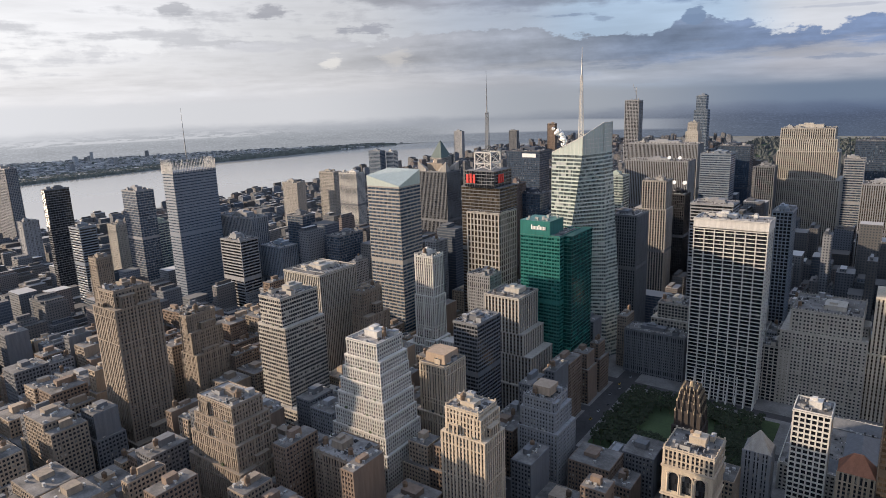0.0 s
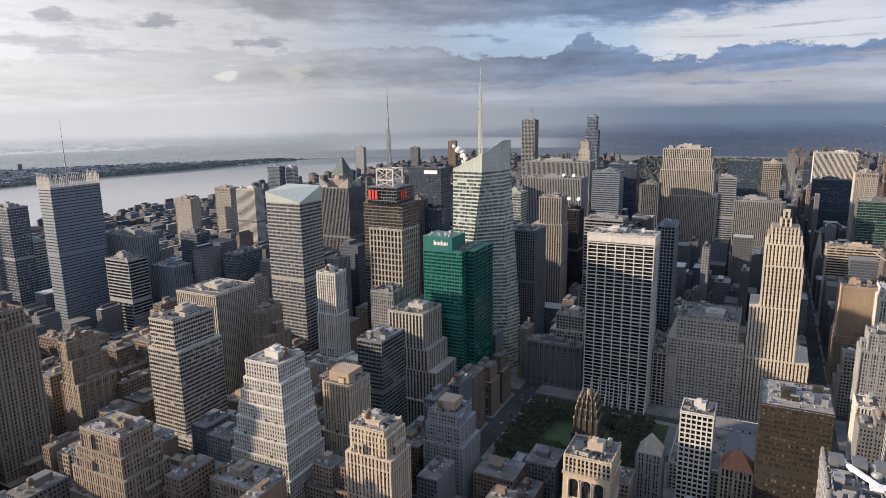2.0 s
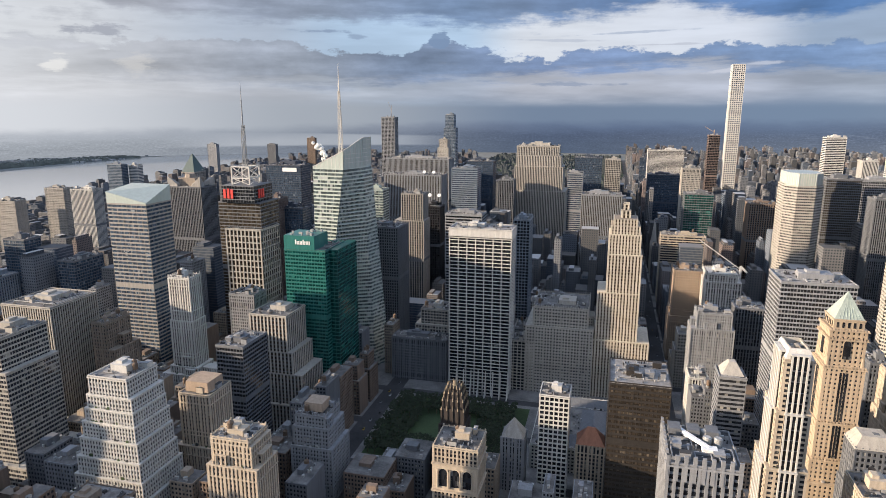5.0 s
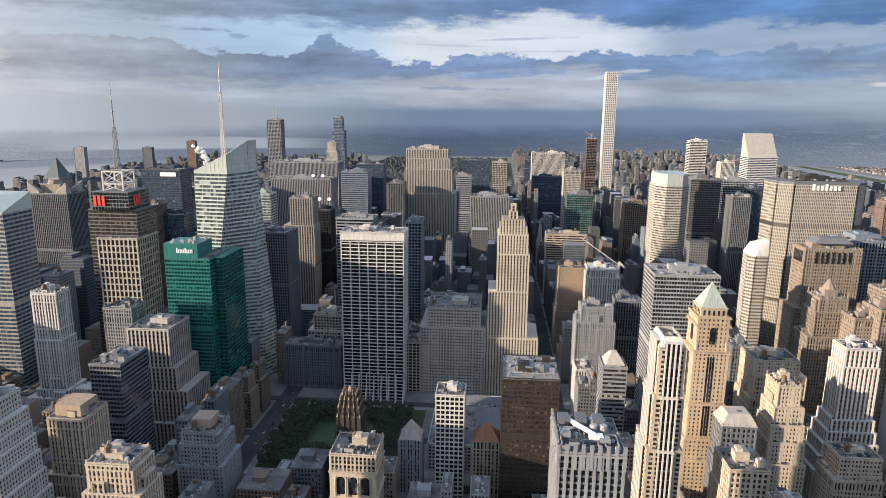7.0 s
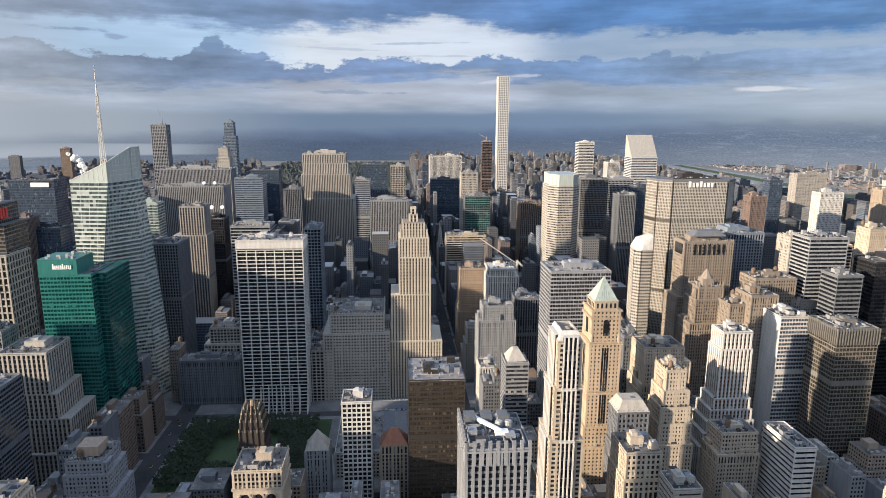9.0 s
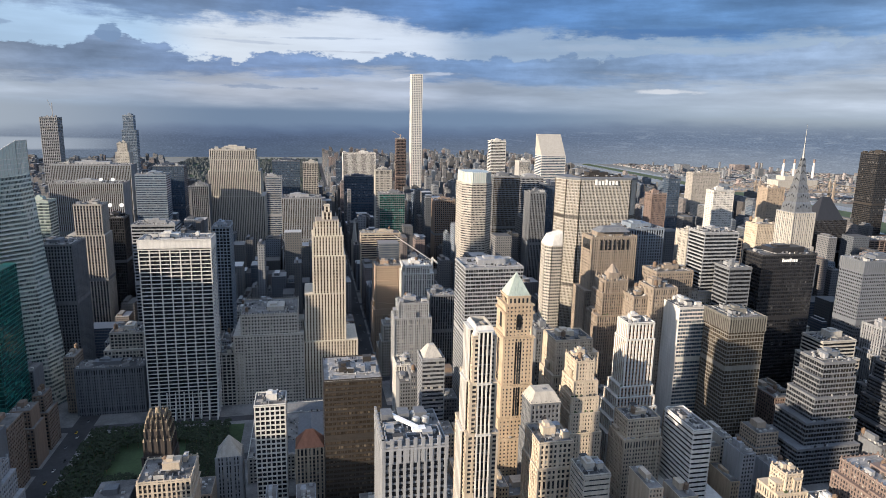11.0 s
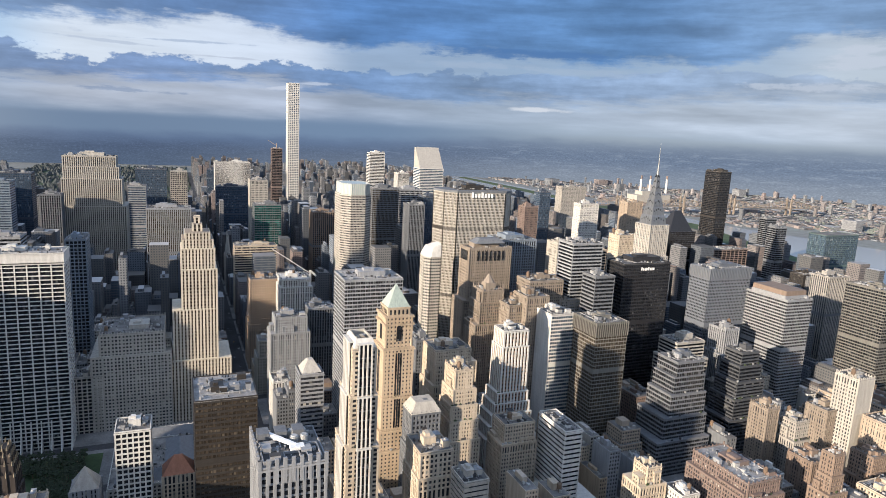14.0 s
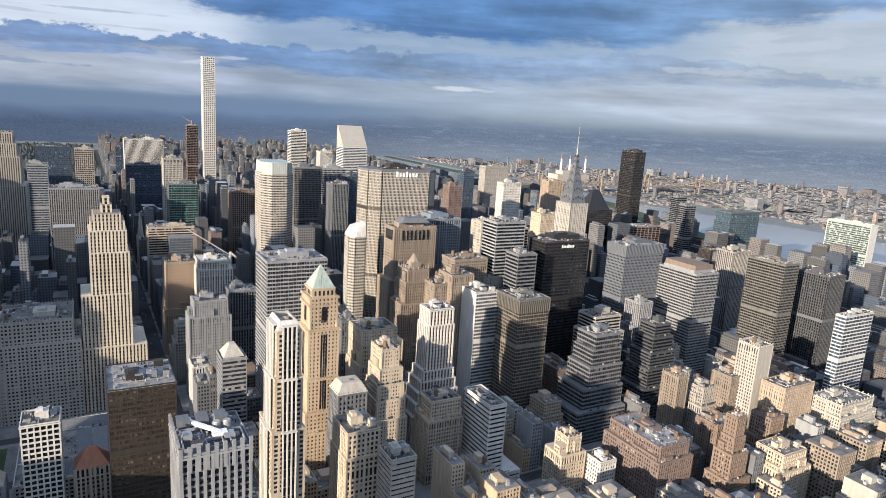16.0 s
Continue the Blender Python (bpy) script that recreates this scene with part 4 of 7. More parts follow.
tower("loft_building", "tan brick setback tower beside a blank wall", -458.2, -443.8, 470.0, 500.0, 125.4, "masv", "dtan", "clear", tiers=((70, 5, 14, 3, 6), (100, 0, 7, 0, 3)), tanks=1)
tower("setback_tower", "white brick ziggurat loft tower with dark windows", -344.8, -314.0, 345.0, 375.0, 137.7, (3.4, 2.5, 0.95, 0.6, 1.25, 0.3), "white", "clear", tiers=((50, 19, 12, 9, 6), (64, 15, 10, 7, 6), (78, 12, 8.5, 6, 4), (92, 9, 7, 4.5, 3), (104, 6.5, 5, 3, 3), (114, 4, 4, 2, 2), (124, 2, 3, 1, 2)), split=True, tanks=2, pale=True)
tower("setback_tower", "cream office tower with an orange-lit brick penthouse", -315.1, -289.3, 400.0, 428.0, 103.8, "masv", "cream", "clear", tiers=((60, 4, 8, 2, 4),), split=True, tanks=0)
tower("setback_tower", "cream brick loft tower with chamfered terraces", -238.9, -213.1, 330.0, 352.0, 114.1, "masv", "cream", "clear", tiers=((95, 3, 6, 2, 1), (110, 0, 2, 0, 1)), split=True, tanks=1, pale=True)
tower("loft_building", "tan stone loft building with arcaded terraces", -414.8, -375.5, 255.0, 281.0, 108.6, "masv", "dtan", "clear", tiers=((60, 12, 10, 6, 8), (80, 8, 6, 4, 6), (95, 4, 3, 2, 3)), split=True, tanks=1, pale=True)
tower("loft_building", "tan brick loft building with a pale roof house", -331.2, -293.8, 289.5, 319.5, 72.0, "mas", "dtan", "clear", tanks=2, pale=True)
tower("office_tower", "slim glass office tower with a slanted pale top and green-grey bands", -521.8, -472.9, 574.6, 614.6, 221.0, (4.2, 6.4, 0.25, 0.10, 1.7, 0.18), "stone", "blue", top=False)
tower("setback_tower", "white stone setback tower with a slender top", -418.0, -395.3, 530.0, 548.0, 156.2, "masv", "white", "clear", tiers=((56, 12, 26, 6, 14), (64, 4, 4, 3, 4), (112, 1, 1, 1, 1)), split=True, tanks=1)
tower("office_tower", "dark office tower with winged top", -665.8, -606.5, 860.0, 900.0, 200.7, "pin", "dgrey", "dark")
tower("office_tower", "pale striped office tower stepping down on its side", -336.6, -297.5, 540.0, 580.0, 122.1, "pinw", "lime", "bronze", tiers=((30, 2, 24, 3, 10), (62, 0, 14, 0, 6), (85, 0, 5, 0, 3)), split=True)
tower("office_block", "grey stone block with a round-cornered roof storey", -397.3, -367.8, 600.0, 625.0, 120.9, "mas", "grey", "clear", tanks=1)
tower("office_tower", "grey glass office block with white roof plant", -321.5, -295.9, 460.0, 500.0, 120.1, "fineb", "dgrey", "dark", units=9, pale=True)
tower("office_tower", "dark office tower with pale vertical piers", -307.0, -265.4, 790.0, 835.0, 166.4, "pinw", "dgrey", "dark")
tower("office_tower", "reddish stone office tower with stepped shoulders", -309.2, -275.3, 940.0, 970.0, 191.5, "pinw", "stone", "dark", tiers=((150, 10, 2, 2, 2),))
tower("office_tower", "black office tower with white corner piers", -293.7, -266.7, 1010.0, 1040.0, 162.2, "pin", "black", "dark")
tower("office_tower", "wide brown-grey office slab with dishes on its roof", -404.6, -295.8, 1130.0, 1175.0, 200.4, "pin", "grey", "bronze")
tower("office_tower", "broad brown-grey office slab with fine piers", -456.7, -321.6, 1290.0, 1335.0, 216.8, "pin", "grey", "bronze")
tower("office_tower", "grey office block with a white roof house", -216.1, -165.5, 850.0, 885.0, 178.0, "band", "grey", "dark")
tower("office_tower", "blue-grey office tower among midtown blocks", -305.3, -253.4, 1250.0, 1290.0, 203.4, "band", "blue", "blue")
tower("office_tower", "dark glass office tower among midtown blocks", -308.7, -248.5, 1400.0, 1440.0, 205.8, "curt", "navy", "blue")
tower("office_tower", "dark grey office tower with fine piers", -194.1, -166.3, 1150.0, 1180.0, 193.7, "pin", "dgrey", "dark")
tower("office_tower", "pale green glass office tower", -396.5, -361.1, 1000.0, 1030.0, 188.1, "curtb", "pgreen", "pale")
tower("office_tower", "black office slab with a white sign band", -607.5, -539.1, 1060.0, 1100.0, 218.5, "curt", "navy", "blue")
tower("office_tower", "dark blue glass office tower", -504.5, -456.9, 900.0, 930.0, 167.9, "curt", "navy", "blue")
tower("office_tower", "red-brown office tower among midtown blocks", -504.8, -487.9, 880.0, 910.0, 184.3, "pin", "red", "dark")
tower("office_building", "pale grey office building with stepped roof", -215.8, -182.4, 730.0, 765.0, 78.5, "gridw", "lime", "clear", tiers=((60, 6, 0, 4, 0),), tanks=1)
tower("office_building", "dark grey office building on the park", -242.4, -175.9, 695.0, 721.0, 52.3, "mas", "dgrey", "dark", units=10)
tower("office_tower", "dark glass office tower among midtown blocks", -116.5, -96.5, 820.0, 855.0, 179.3, "gridw", "blue", "dark")

# ---- fifth avenue ----
tower("office_building", "cream stone office building with regular windows", -74.4, -14.5, 700.0, 760.0, 102.5, "masf", "lime", "clear", tiers=((80, 8, 6, 2, 4),), split=True, tanks=1)
tower("colonnade_building", "pale stone building with tall window arcades", -100.8, -73.3, 698.0, 722.0, 60.3, "gridw", "lime", "dark")
tower("setback_tower", "cream limestone setback skyscraper with long vertical piers", 4.5, 35.0, 705.0, 739.0, 197.7, (3.7, 3.4, 1.9, 0.8, 1.4, 0.12), "ivory", "bronze", span="dtan", house=0, units=0, tiers=((68, 13, 16, 3, 18), (123, 10, 3, 1, 10), (166, 1, 3, 1, 6), (188, 1, 1, 0, 2), (198, -0.5, -0.5, -0.5, 0), (205, -3.5, -3.5, -3, -3), (213, -11, -11, -11, -11), (220, -13, -13, -15, -15)), split=True)
tower("office_tower", "dark brown glass office box with bronze panels", 8.9, 52.3, 465.0, 513.0, 121.4, "fineb", "dbrown", "bronze", house=0.25, units=14, pale=True)
tower("office_tower", "white framed grid tower with dark square windows", -44.7, -21.9, 490.0, 514.0, 93.4, "gridw", "white", "dark", split=True, tanks=0)
tower("office_tower", "tan stone bank building with arched windows and a cornice", -113.6, -81.1, 413.4, 443.4, 80.0, "masv", "cream", "clear", split=True, units=8, tanks=1)
tower("setback_tower", "grey-brown brick setback building with an ochre penthouse", -232.5, -207.7, 430.0, 458.0, 81.8, "mas", "grey", "clear", tiers=((55, 4, 6, 2, 4), (72, 2, 3, 1, 2)), split=True, tanks=2)
tower("office_tower", "grey stone office slab with fine piers", -43.7, 21.1, 1100.0, 1145.0, 178.5, "pin", "grey", "bronze")
tower("office_tower", "grey banded office tower among midtown blocks", -82.2, -52.0, 1320.0, 1355.0, 192.5, "band", "grey", "blue")
tower("apartment_tower", "pale grid apartment tower among midtown blocks", -10.2, 22.3, 1500.0, 1530.0, 207.6, "gridw", "lime", "clear")
tower("office_tower", "black glass office slab with a pale rim", -79.7, -18.4, 1529.0, 1569.0, 208.7, "curt", "navy", "blue")
tower("office_tower", "black glass office tower among midtown blocks", 88.0, 172.6, 1615.0, 1650.0, 165.1, "curt", "navy", "blue")
tower("office_tower", "dark blue glass tower among midtown blocks", 88.0, 138.1, 2080.0, 2115.0, 171.6, "curt", "navy", "blue")
tower("office_tower", "white striped office slab by the park", 95.5, 184.6, 1800.0, 1840.0, 212.1, "pin", "white", "dark")
tower("office_tower", "green glass office tower among midtown blocks", 125.4, 170.8, 1150.0, 1184.0, 179.2, "curt", "dgrey", "green")
tower("apartment_tower", "pale stone apartment tower among midtown blocks", 144.1, 178.8, 1400.0, 1434.0, 200.3, "mas", "lime", "clear")
tower("office_tower", "brown office tower with gold vertical piers", 236.4, 289.2, 1200.0, 1234.0, 159.5, "pinw", "brown", "dark")
tower("office_tower", "tan office block with running bands", 87.9, 156.0, 1100.0, 1130.0, 116.3, "band", "cream", "clear", tanks=1)
tower("setback_tower", "orange brick setback tower among midtown blocks", 86.1, 123.1, 840.0, 874.0, 119.5, "mas", "orange", "clear", tiers=((60, 2, 8, 2, 4), (100, 0, 4, 0, 2)), tanks=1)
tower("setback_tower", "white terracotta tower with stepped crown", 118.7, 155.7, 800.0, 834.0, 128.1, "masv", "white", "clear", tiers=((70, 2, 6, 2, 2), (118, 0, 2, 0, 0), (128, -3, -3, -2, -2)), tanks=1)
tower("office_tower", "dark grey striped office slab", 316.6, 363.9, 1080.0, 1120.0, 216.9, "fine", "dgrey", "bronze")
tower("office_tower", "grey gridded office tower among midtown blocks", 381.0, 433.9, 1150.0, 1190.0, 209.0, "fine", "grey", "dark")
tower("office_tower", "dark stone office tower among midtown blocks", 342.6, 367.9, 960.0, 990.0, 203.5, "pin", "dgrey", "dark")
tower("office_tower", "dark blue glass tower among midtown blocks", 397.1, 424.3, 1040.0, 1070.0, 207.5, "curt", "navy", "blue")
tower("apartment_tower", "white banded tower among midtown blocks", 481.2, 522.5, 1680.0, 1710.0, 254.8, "band", "white", "dark")
tower("apartment_tower", "white finned tower among midtown blocks", 501.6, 529.9, 1500.0, 1530.0, 215.4, "pin", "white", "dark")
tower("office_block", "black and white banded office slab with a flat roof", 150.8, 210.0, 600.0, 646.0, 172.9, "fineb", "grey", "dark", units=10, pale=True)
tower("office_tower", "tan-grey brick tower among midtown blocks", 97.4, 131.0, 690.0, 715.0, 111.6, "mas", "grey", "clear", tiers=((95, 5, 3, 2, 2),), tanks=1)
tower("office_tower", "dark striped office block with a pale roof", 139.3, 169.0, 720.0, 750.0, 111.2, "pin", "dgrey", "dark", pale=True)
tower("office_tower", "tan brick skyscraper with tall arched top windows", 325.1, 381.6, 690.0, 717.0, 183.5, "mas", "dtan", "clear", tiers=((120, 6, 6, 3, 3),), split=True, house=0.5)
tower("setback_tower", "slender tan brick tower with gothic top", 314.0, 339.0, 625.0, 650.0, 148.0, "masv", "dtan", "clear", tiers=((110, 8, 4, 2, 2), (135, 3, 1, 1, 1)), tanks=0)

# ---- murray hill ----
tower("setback_tower", "white brick setback tower with red-brown window strips", 276.0, 300.3, 500.0, 519.0, 143.3, (3.6, 3.4, 1.5, 0.8, 1.5, 0.08), "white", "bronze", span="brick", tiers=((42, 16, 12, 7, 6), (54, 13, 10, 6, 5), (64, 10, 7, 4.5, 4), (74, 7, 5, 3, 3), (84, 4, 3, 2, 2), (128, 1, 1, 1, 1)), split=True, tanks=0)
tower("office_slab", "white office slab with window strips and an open roof", 292.6, 308.9, 415.0, 456.2, 82.4, "slabw", "white", "dark", tiers=((20, 6, 16, 6, 4),), split=True, house=0, units=9)
tower("office_tower", "brown office tower with a ribbed top storey", 377.7, 414.9, 500.0, 538.7, 143.5, (3.8, 3.0, 0.35, 0.2, 1.0, 0.28), "olive", "bronze", tiers=((20, 4, 26, 6, 4),), units=12)
tower("office_tower", "white-sided office tower with grey window front", 364.2, 392.7, 560.0, 599.3, 135.9, "fineb", "white", "blue", units=10, blank="w")
tower("office_tower", "black glass office tower with chamfered corners", 483.9, 552.1, 600.0, 631.9, 178.6, "fineb", "black", "dark", house=0.5)
tower("office_tower", "grey metal office tower with a ribbed crown", 597.3, 663.6, 580.0, 612.7, 172.6, (3.9, 2.5, 0.95, 0.3, 1.9, 0.28), "slate", "dark", units=9, pale=True)
tower("office_tower", "grey banded office tower with a flat brown top", 660.7, 701.4, 520.0, 580.9, 146.1, "fineb", "grey", "dark", pale=True, house=0.8)
tower("office_tower", "tan gridded office tower among midtown blocks", 774.2, 804.0, 480.0, 532.6, 161.3, "fineb", "olive", "dark", units=9)
tower("office_tower", "dark finned office tower among midtown blocks", 843.4, 878.2, 460.0, 503.9, 145.6, "pin", "char", "dark")
tower("apartment_tower", "blue glass apartment tower with a round drum on top", 731.7, 786.4, 374.2, 385.5, 130.0, "curtb", "white", "blue")
tower("setback_tower", "glass and grey stone ziggurat office tower", 447.6, 478.3, 460.0, 486.0, 95.2, "fineb", "dgrey", "dark", tiers=((36, 26, 8, 12, 8), (58, 16, 6, 7, 6), (80, 8, 5, 4, 4), (98, 4, 3, 2, 2), (112, 1, 1, 1, 1)))
tower("setback_tower", "grey stone ziggurat office tower", 542.9, 562.6, 470.0, 490.0, 104.2, "band", "char", "dark", tiers=((40, 18, 14, 10, 8), (62, 12, 12, 8, 6), (80, 9, 9, 6, 4), (96, 5, 6, 3, 3), (110, 2, 2, 1, 1)))
tower("setback_tower", "grey banded setback office tower", 521.4, 551.9, 540.0, 564.0, 94.0, "band", "lime", "dark", tiers=((80, 8, 10, 6, 4), (100, 4, 5, 3, 2)), tanks=0)
tower("setback_tower", "grey stone tower with twin turrets", 591.6, 608.0, 540.0, 562.0, 87.7, "masv", "grey", "clear", tiers=((80, 6, 6, 4, 4), (110, 2, 2, 1, 1)), tanks=1)
tower("apartment_tower", "pale brick apartment tower with a blank side wall", 570.0, 590.7, 365.0, 387.0, 117.6, "mas", "lime", "clear", blank="s", tanks=1)
tower("apartment_block", "tan brick apartment block among midtown blocks", 577.7, 623.2, 336.9, 360.9, 85.0, "mas", "tan", "clear", tanks=1)
tower("apartment_block", "pale brick stepped apartment block", 630.6, 685.1, 310.6, 340.6, 70.0, "mas", "lime", "clear", tiers=((45, 5, 10, 5, 5), (58, 2, 5, 2, 2)), tanks=1)
tower("office_tower", "brown-orange brick apartment tower among midtown blocks", 975.1, 1016.5, 1219.4, 1249.4, 180.0, "mas", "tan", "clear")
tower("office_tower", "grey-brown stepped office tower among midtown blocks", 424.6, 465.6, 620.0, 650.0, 200.5, "band", "grey", "dark", tiers=((120, 4, 10, 4, 4),))
tower("office_tower", "blue-grey office tower with arched window bays", 383.7, 434.2, 720.0, 760.0, 187.6, "masf", "blue", "dark", house=0.5)
tower("apartment_tower", "dark balconied apartment tower among midtown blocks", 1260.4, 1292.2, 1078.2, 1098.2, 160.0, "curtb", "dgrey", "dark")
tower("office_tower", "sheer green-grey glass tower among midtown blocks", 1204.5, 1299.3, 884.1, 924.1, 154.0, (4.0, 1.7, 0.12, 0.06, 0.5, 0.05), "teal", "blue", units=0, house=0)
tower("office_slab", "pale green glass slab with white end walls by the river", 1394.2, 1418.2, 700.0, 788.0, 151.7, "curtb", "pgreen", "pale", units=0)

# ---- more of the west side ----
tower("office_tower", "grey office tower with ribbed crown", -879.0, -799.7, 615.8, 645.8, 150.0, "pinw", "grey", "blue")
tower("office_tower", "grey banded office tower with tall plain flank", -783.5, -739.1, 546.3, 576.3, 135.0, "band", "grey", "dark")
tower("office_tower", "blue glass office tower with white stepped top", -756.5, -712.1, 594.7, 624.7, 118.0, "pinw", "blue", "blue", pale=True)
tower("apartment_tower", "dark grey glass apartment tower", -774.6, -740.2, 664.1, 689.1, 150.0, "curt", "dgrey", "blue")
tower("office_block", "dark glass office block with flat roof", -674.9, -649.9, 649.0, 699.0, 130.0, "curt", "dgrey", "blue")
tower("office_tower", "white stone tower with a triangular top", -983.1, -934.0, 995.6, 1020.6, 170.0, "pin", "white", "blue")
tower("apartment_tower", "grey-brown brick apartment tower among midtown blocks", -1110.4, -1064.5, 1059.9, 1084.9, 160.0, "mas", "stone", "clear")
tower("apartment_tower", "buff brick apartment tower near the river", -1171.2, -1123.4, 999.5, 1024.5, 140.0, "mas", "stone", "clear")
tower("apartment_tower", "pale blue glass apartment tower", -1317.0, -1272.2, 1464.6, 1489.6, 170.0, "curt", "blue", "blue")
tower("apartment_tower", "white banded apartment tower among midtown blocks", -1270.6, -1242.0, 1490.9, 1510.9, 165.0, "band", "white", "blue")
tower("office_tower", "grey brick tower with a dark pyramid roof", -904.2, -873.2, 1220.0, 1260.0, 182.8, "masv", "stone", "clear")
tower("apartment_tower", "greenish glass office block among midtown blocks", -1025.2, -1015.0, 574.5, 614.5, 130.0, "curtb", "pgreen", "blue")
tower("apartment_tower", "grey concrete apartment block among midtown blocks", -1473.8, -1447.7, 552.4, 582.4, 100.0, "mas", "grey", "clear")
tower("apartment_tower", "buff brick apartment tower among midtown blocks", -1144.3, -1115.7, 570.4, 595.4, 120.0, "mas", "stone", "clear")
tower("apartment_tower", "far grey apartment tower among midtown blocks", -1742.0, -1698.0, 2544.8, 2564.8, 160.0, "mas", "grey", "clear")
tower("apartment_tower", "far dark apartment tower among midtown blocks", -1575.8, -1533.8, 2774.5, 2794.5, 150.0, "mas", "dgrey", "clear")
tower("apartment_tower", "far brown apartment tower among midtown blocks", -1493.3, -1451.0, 3024.6, 3044.6, 170.0, "mas", "brown", "clear")

tower("setback_tower", "brown brick stepped tower with a clock top and globe", -606.5, -597.5, 800.0, 809.0, 98.0, "masv", "brown", "clear", top=False,
      tiers=((40, 42, 42, 14, 20), (52, 34, 34, 11, 16), (62, 24, 25, 9, 12), (72, 17, 18, 7, 9), (82, 11, 11, 5, 6), (90, 5, 5, 3, 3)))

# ---- more of the east side ----
tower("apartment_tower", "wide tan brick apartment slab", 974.3, 1049.9, 1500.0, 1530.0, 188.0, "mas", "stone", "clear")
tower("apartment_tower", "white twin apartment tower among midtown blocks", 796.9, 841.9, 1150.0, 1175.0, 183.7, "mas", "white", "clear", tanks=1)
tower("apartment_tower", "dark blue glass apartment tower", 725.4, 751.3, 1200.0, 1225.0, 203.1, "curt", "navy", "blue")
tower("apartment_tower", "red brick apartment tower among midtown blocks", 604.7, 631.9, 1050.0, 1075.0, 189.9, "mas", "red", "clear", tanks=1)
tower("office_tower", "dark glass office tower with banded floors", 433.9, 459.8, 585.0, 610.0, 169.0, "band", "dgrey", "dark")
tower("building_frame", "pinkish concrete building frame under construction", 980.0, 1079.0, 960.1, 1000.1, 115.0, "grid", "red", "dark", house=0.0)
tower("apartment_tower", "dark brown brick apartment tower", 991.7, 1038.4, 758.7, 783.7, 110.0, "mas", "dbrown", "clear", tanks=1)
tower("apartment_tower", "pale ribbed apartment tower with curved top", 877.7, 918.7, 628.6, 658.6, 140.0, "pinw", "stone", "clear")
tower("apartment_block", "cream brick apartment block among midtown blocks", 630.3, 660.9, 800.0, 825.0, 176.8, "mas", "cream", "clear", tanks=1)
tower("office_tower", "pale concrete office tower with blank side", 455.3, 475.8, 700.0, 725.0, 185.6, "mas", "lime", "clear")
tower("office_block", "tan brick block with red roof houses", 370.9, 414.3, 620.0, 650.0, 157.7, "mas", "dtan", "clear", tanks=2)
tower("apartment_block", "tan brick block with terraces", 335.0, 365.4, 600.0, 630.0, 136.8, "mas", "dtan", "clear", tanks=2)
tower("office_block", "grey stone office block with mansard top", 216.7, 232.2, 570.0, 595.0, 116.0, "mas", "dgrey", "clear")
tower("office_block", "cream brick block with cornice", 216.8, 251.8, 520.0, 550.0, 122.9, "mas", "cream", "clear", tiers=((90, 2, 2, 2, 0), (110, 0, 6, 1, 0)), tanks=1)
tower("office_block", "cream brick block with arched top windows", 217.0, 233.0, 474.0, 496.0, 121.0, "mas", "cream", "clear", tiers=((58, 6, 8, 5, 2), (76, 4.5, 6, 4, 2), (90, 3.5, 4.5, 3, 1), (104, 2, 3, 1.5, 0)), tanks=1, split=True)
tower("office_block", "grey gothic office block with steep pale roof", 174.5, 199.0, 462.0, 482.0, 92.0, "masf", "dgrey", "clear", tiers=((62, 1, 2, 1, 1),))
tower("office_block", "cream brick loft block among midtown blocks", 151.3, 174.4, 380.0, 408.0, 102.9, "masf", "cream", "clear", tiers=((84, 1, 3, 1, 1),), tanks=1)
tower("office_block", "white plastered roof house block", 172.0, 190.0, 352.0, 373.0, 93.0, "slabw", "lime", "clear")
tower("office_tower", "white ornate stone building with balconied top", 86.1, 102.1, 625.0, 650.0, 65.3, "masv", "white", "clear")
tower("office_tower", "grey banded office tower with pale hipped top", 101.3, 122.5, 560.0, 585.0, 95.7, "band", "grey", "clear", house=0, units=2)

# ---- low houses of the east side ----
tower("apartment_block", "red-brown brick apartment block with terraced white roof houses", 408.4, 442.3, 331.4, 389.7, 62.0, "mas", "red", "clear", tiers=((50, 3, 3, 3, 3),), split=True, tanks=2, units=14, pale=True)
tower("apartment_block", "tan brick apartment block with tall chimney", 512.4, 526.1, 406.8, 426.8, 78.0, "mas", "dtan", "clear", tanks=2)
tower("apartment_block", "buff brick block with stepped brick top", 539.5, 558.3, 396.6, 416.6, 66.0, "mas", "stone", "clear", tiers=((48, 3, 4, 3, 3),), tanks=1)
tower("apartment_block", "orange-tan brick apartment block among midtown blocks", 558.1, 578.7, 380.9, 402.9, 82.0, "mas", "dtan", "clear", tanks=0)
tower("apartment_tower", "brown brick stepped tower with pencil top", 466.6, 477.2, 307.1, 317.1, 90.0, "mas", "brown", "clear", tiers=((35, 6, 10, 6, 8), (58, 4, 6, 3, 4), (72, 1, 2, 1, 1)), split=True)
tower("apartment_block", "grey-brown brick apartment block with dark court", 503.3, 528.9, 349.5, 372.9, 55.0, "mas", "brown", "clear", tanks=2, units=10)
tower("apartment_block", "brown brick stepped apartment block", 552.7, 572.0, 330.3, 350.3, 62.0, "mas", "brown", "clear", tiers=((40, 3, 6, 3, 3),), tanks=1)
tower("apartment_block", "tan brick apartment tower among midtown blocks", 597.1, 621.9, 343.9, 363.9, 75.0, "mas", "dtan", "clear", tiers=((55, 3, 6, 3, 3),), tanks=1)
tower("apartment_block", "cream brick apartment block with blank penthouse", 352.4, 366.1, 381.4, 397.4, 58.0, "mas", "cream", "clear", tiers=((44, 8, 4, 3, 3),), tanks=0)
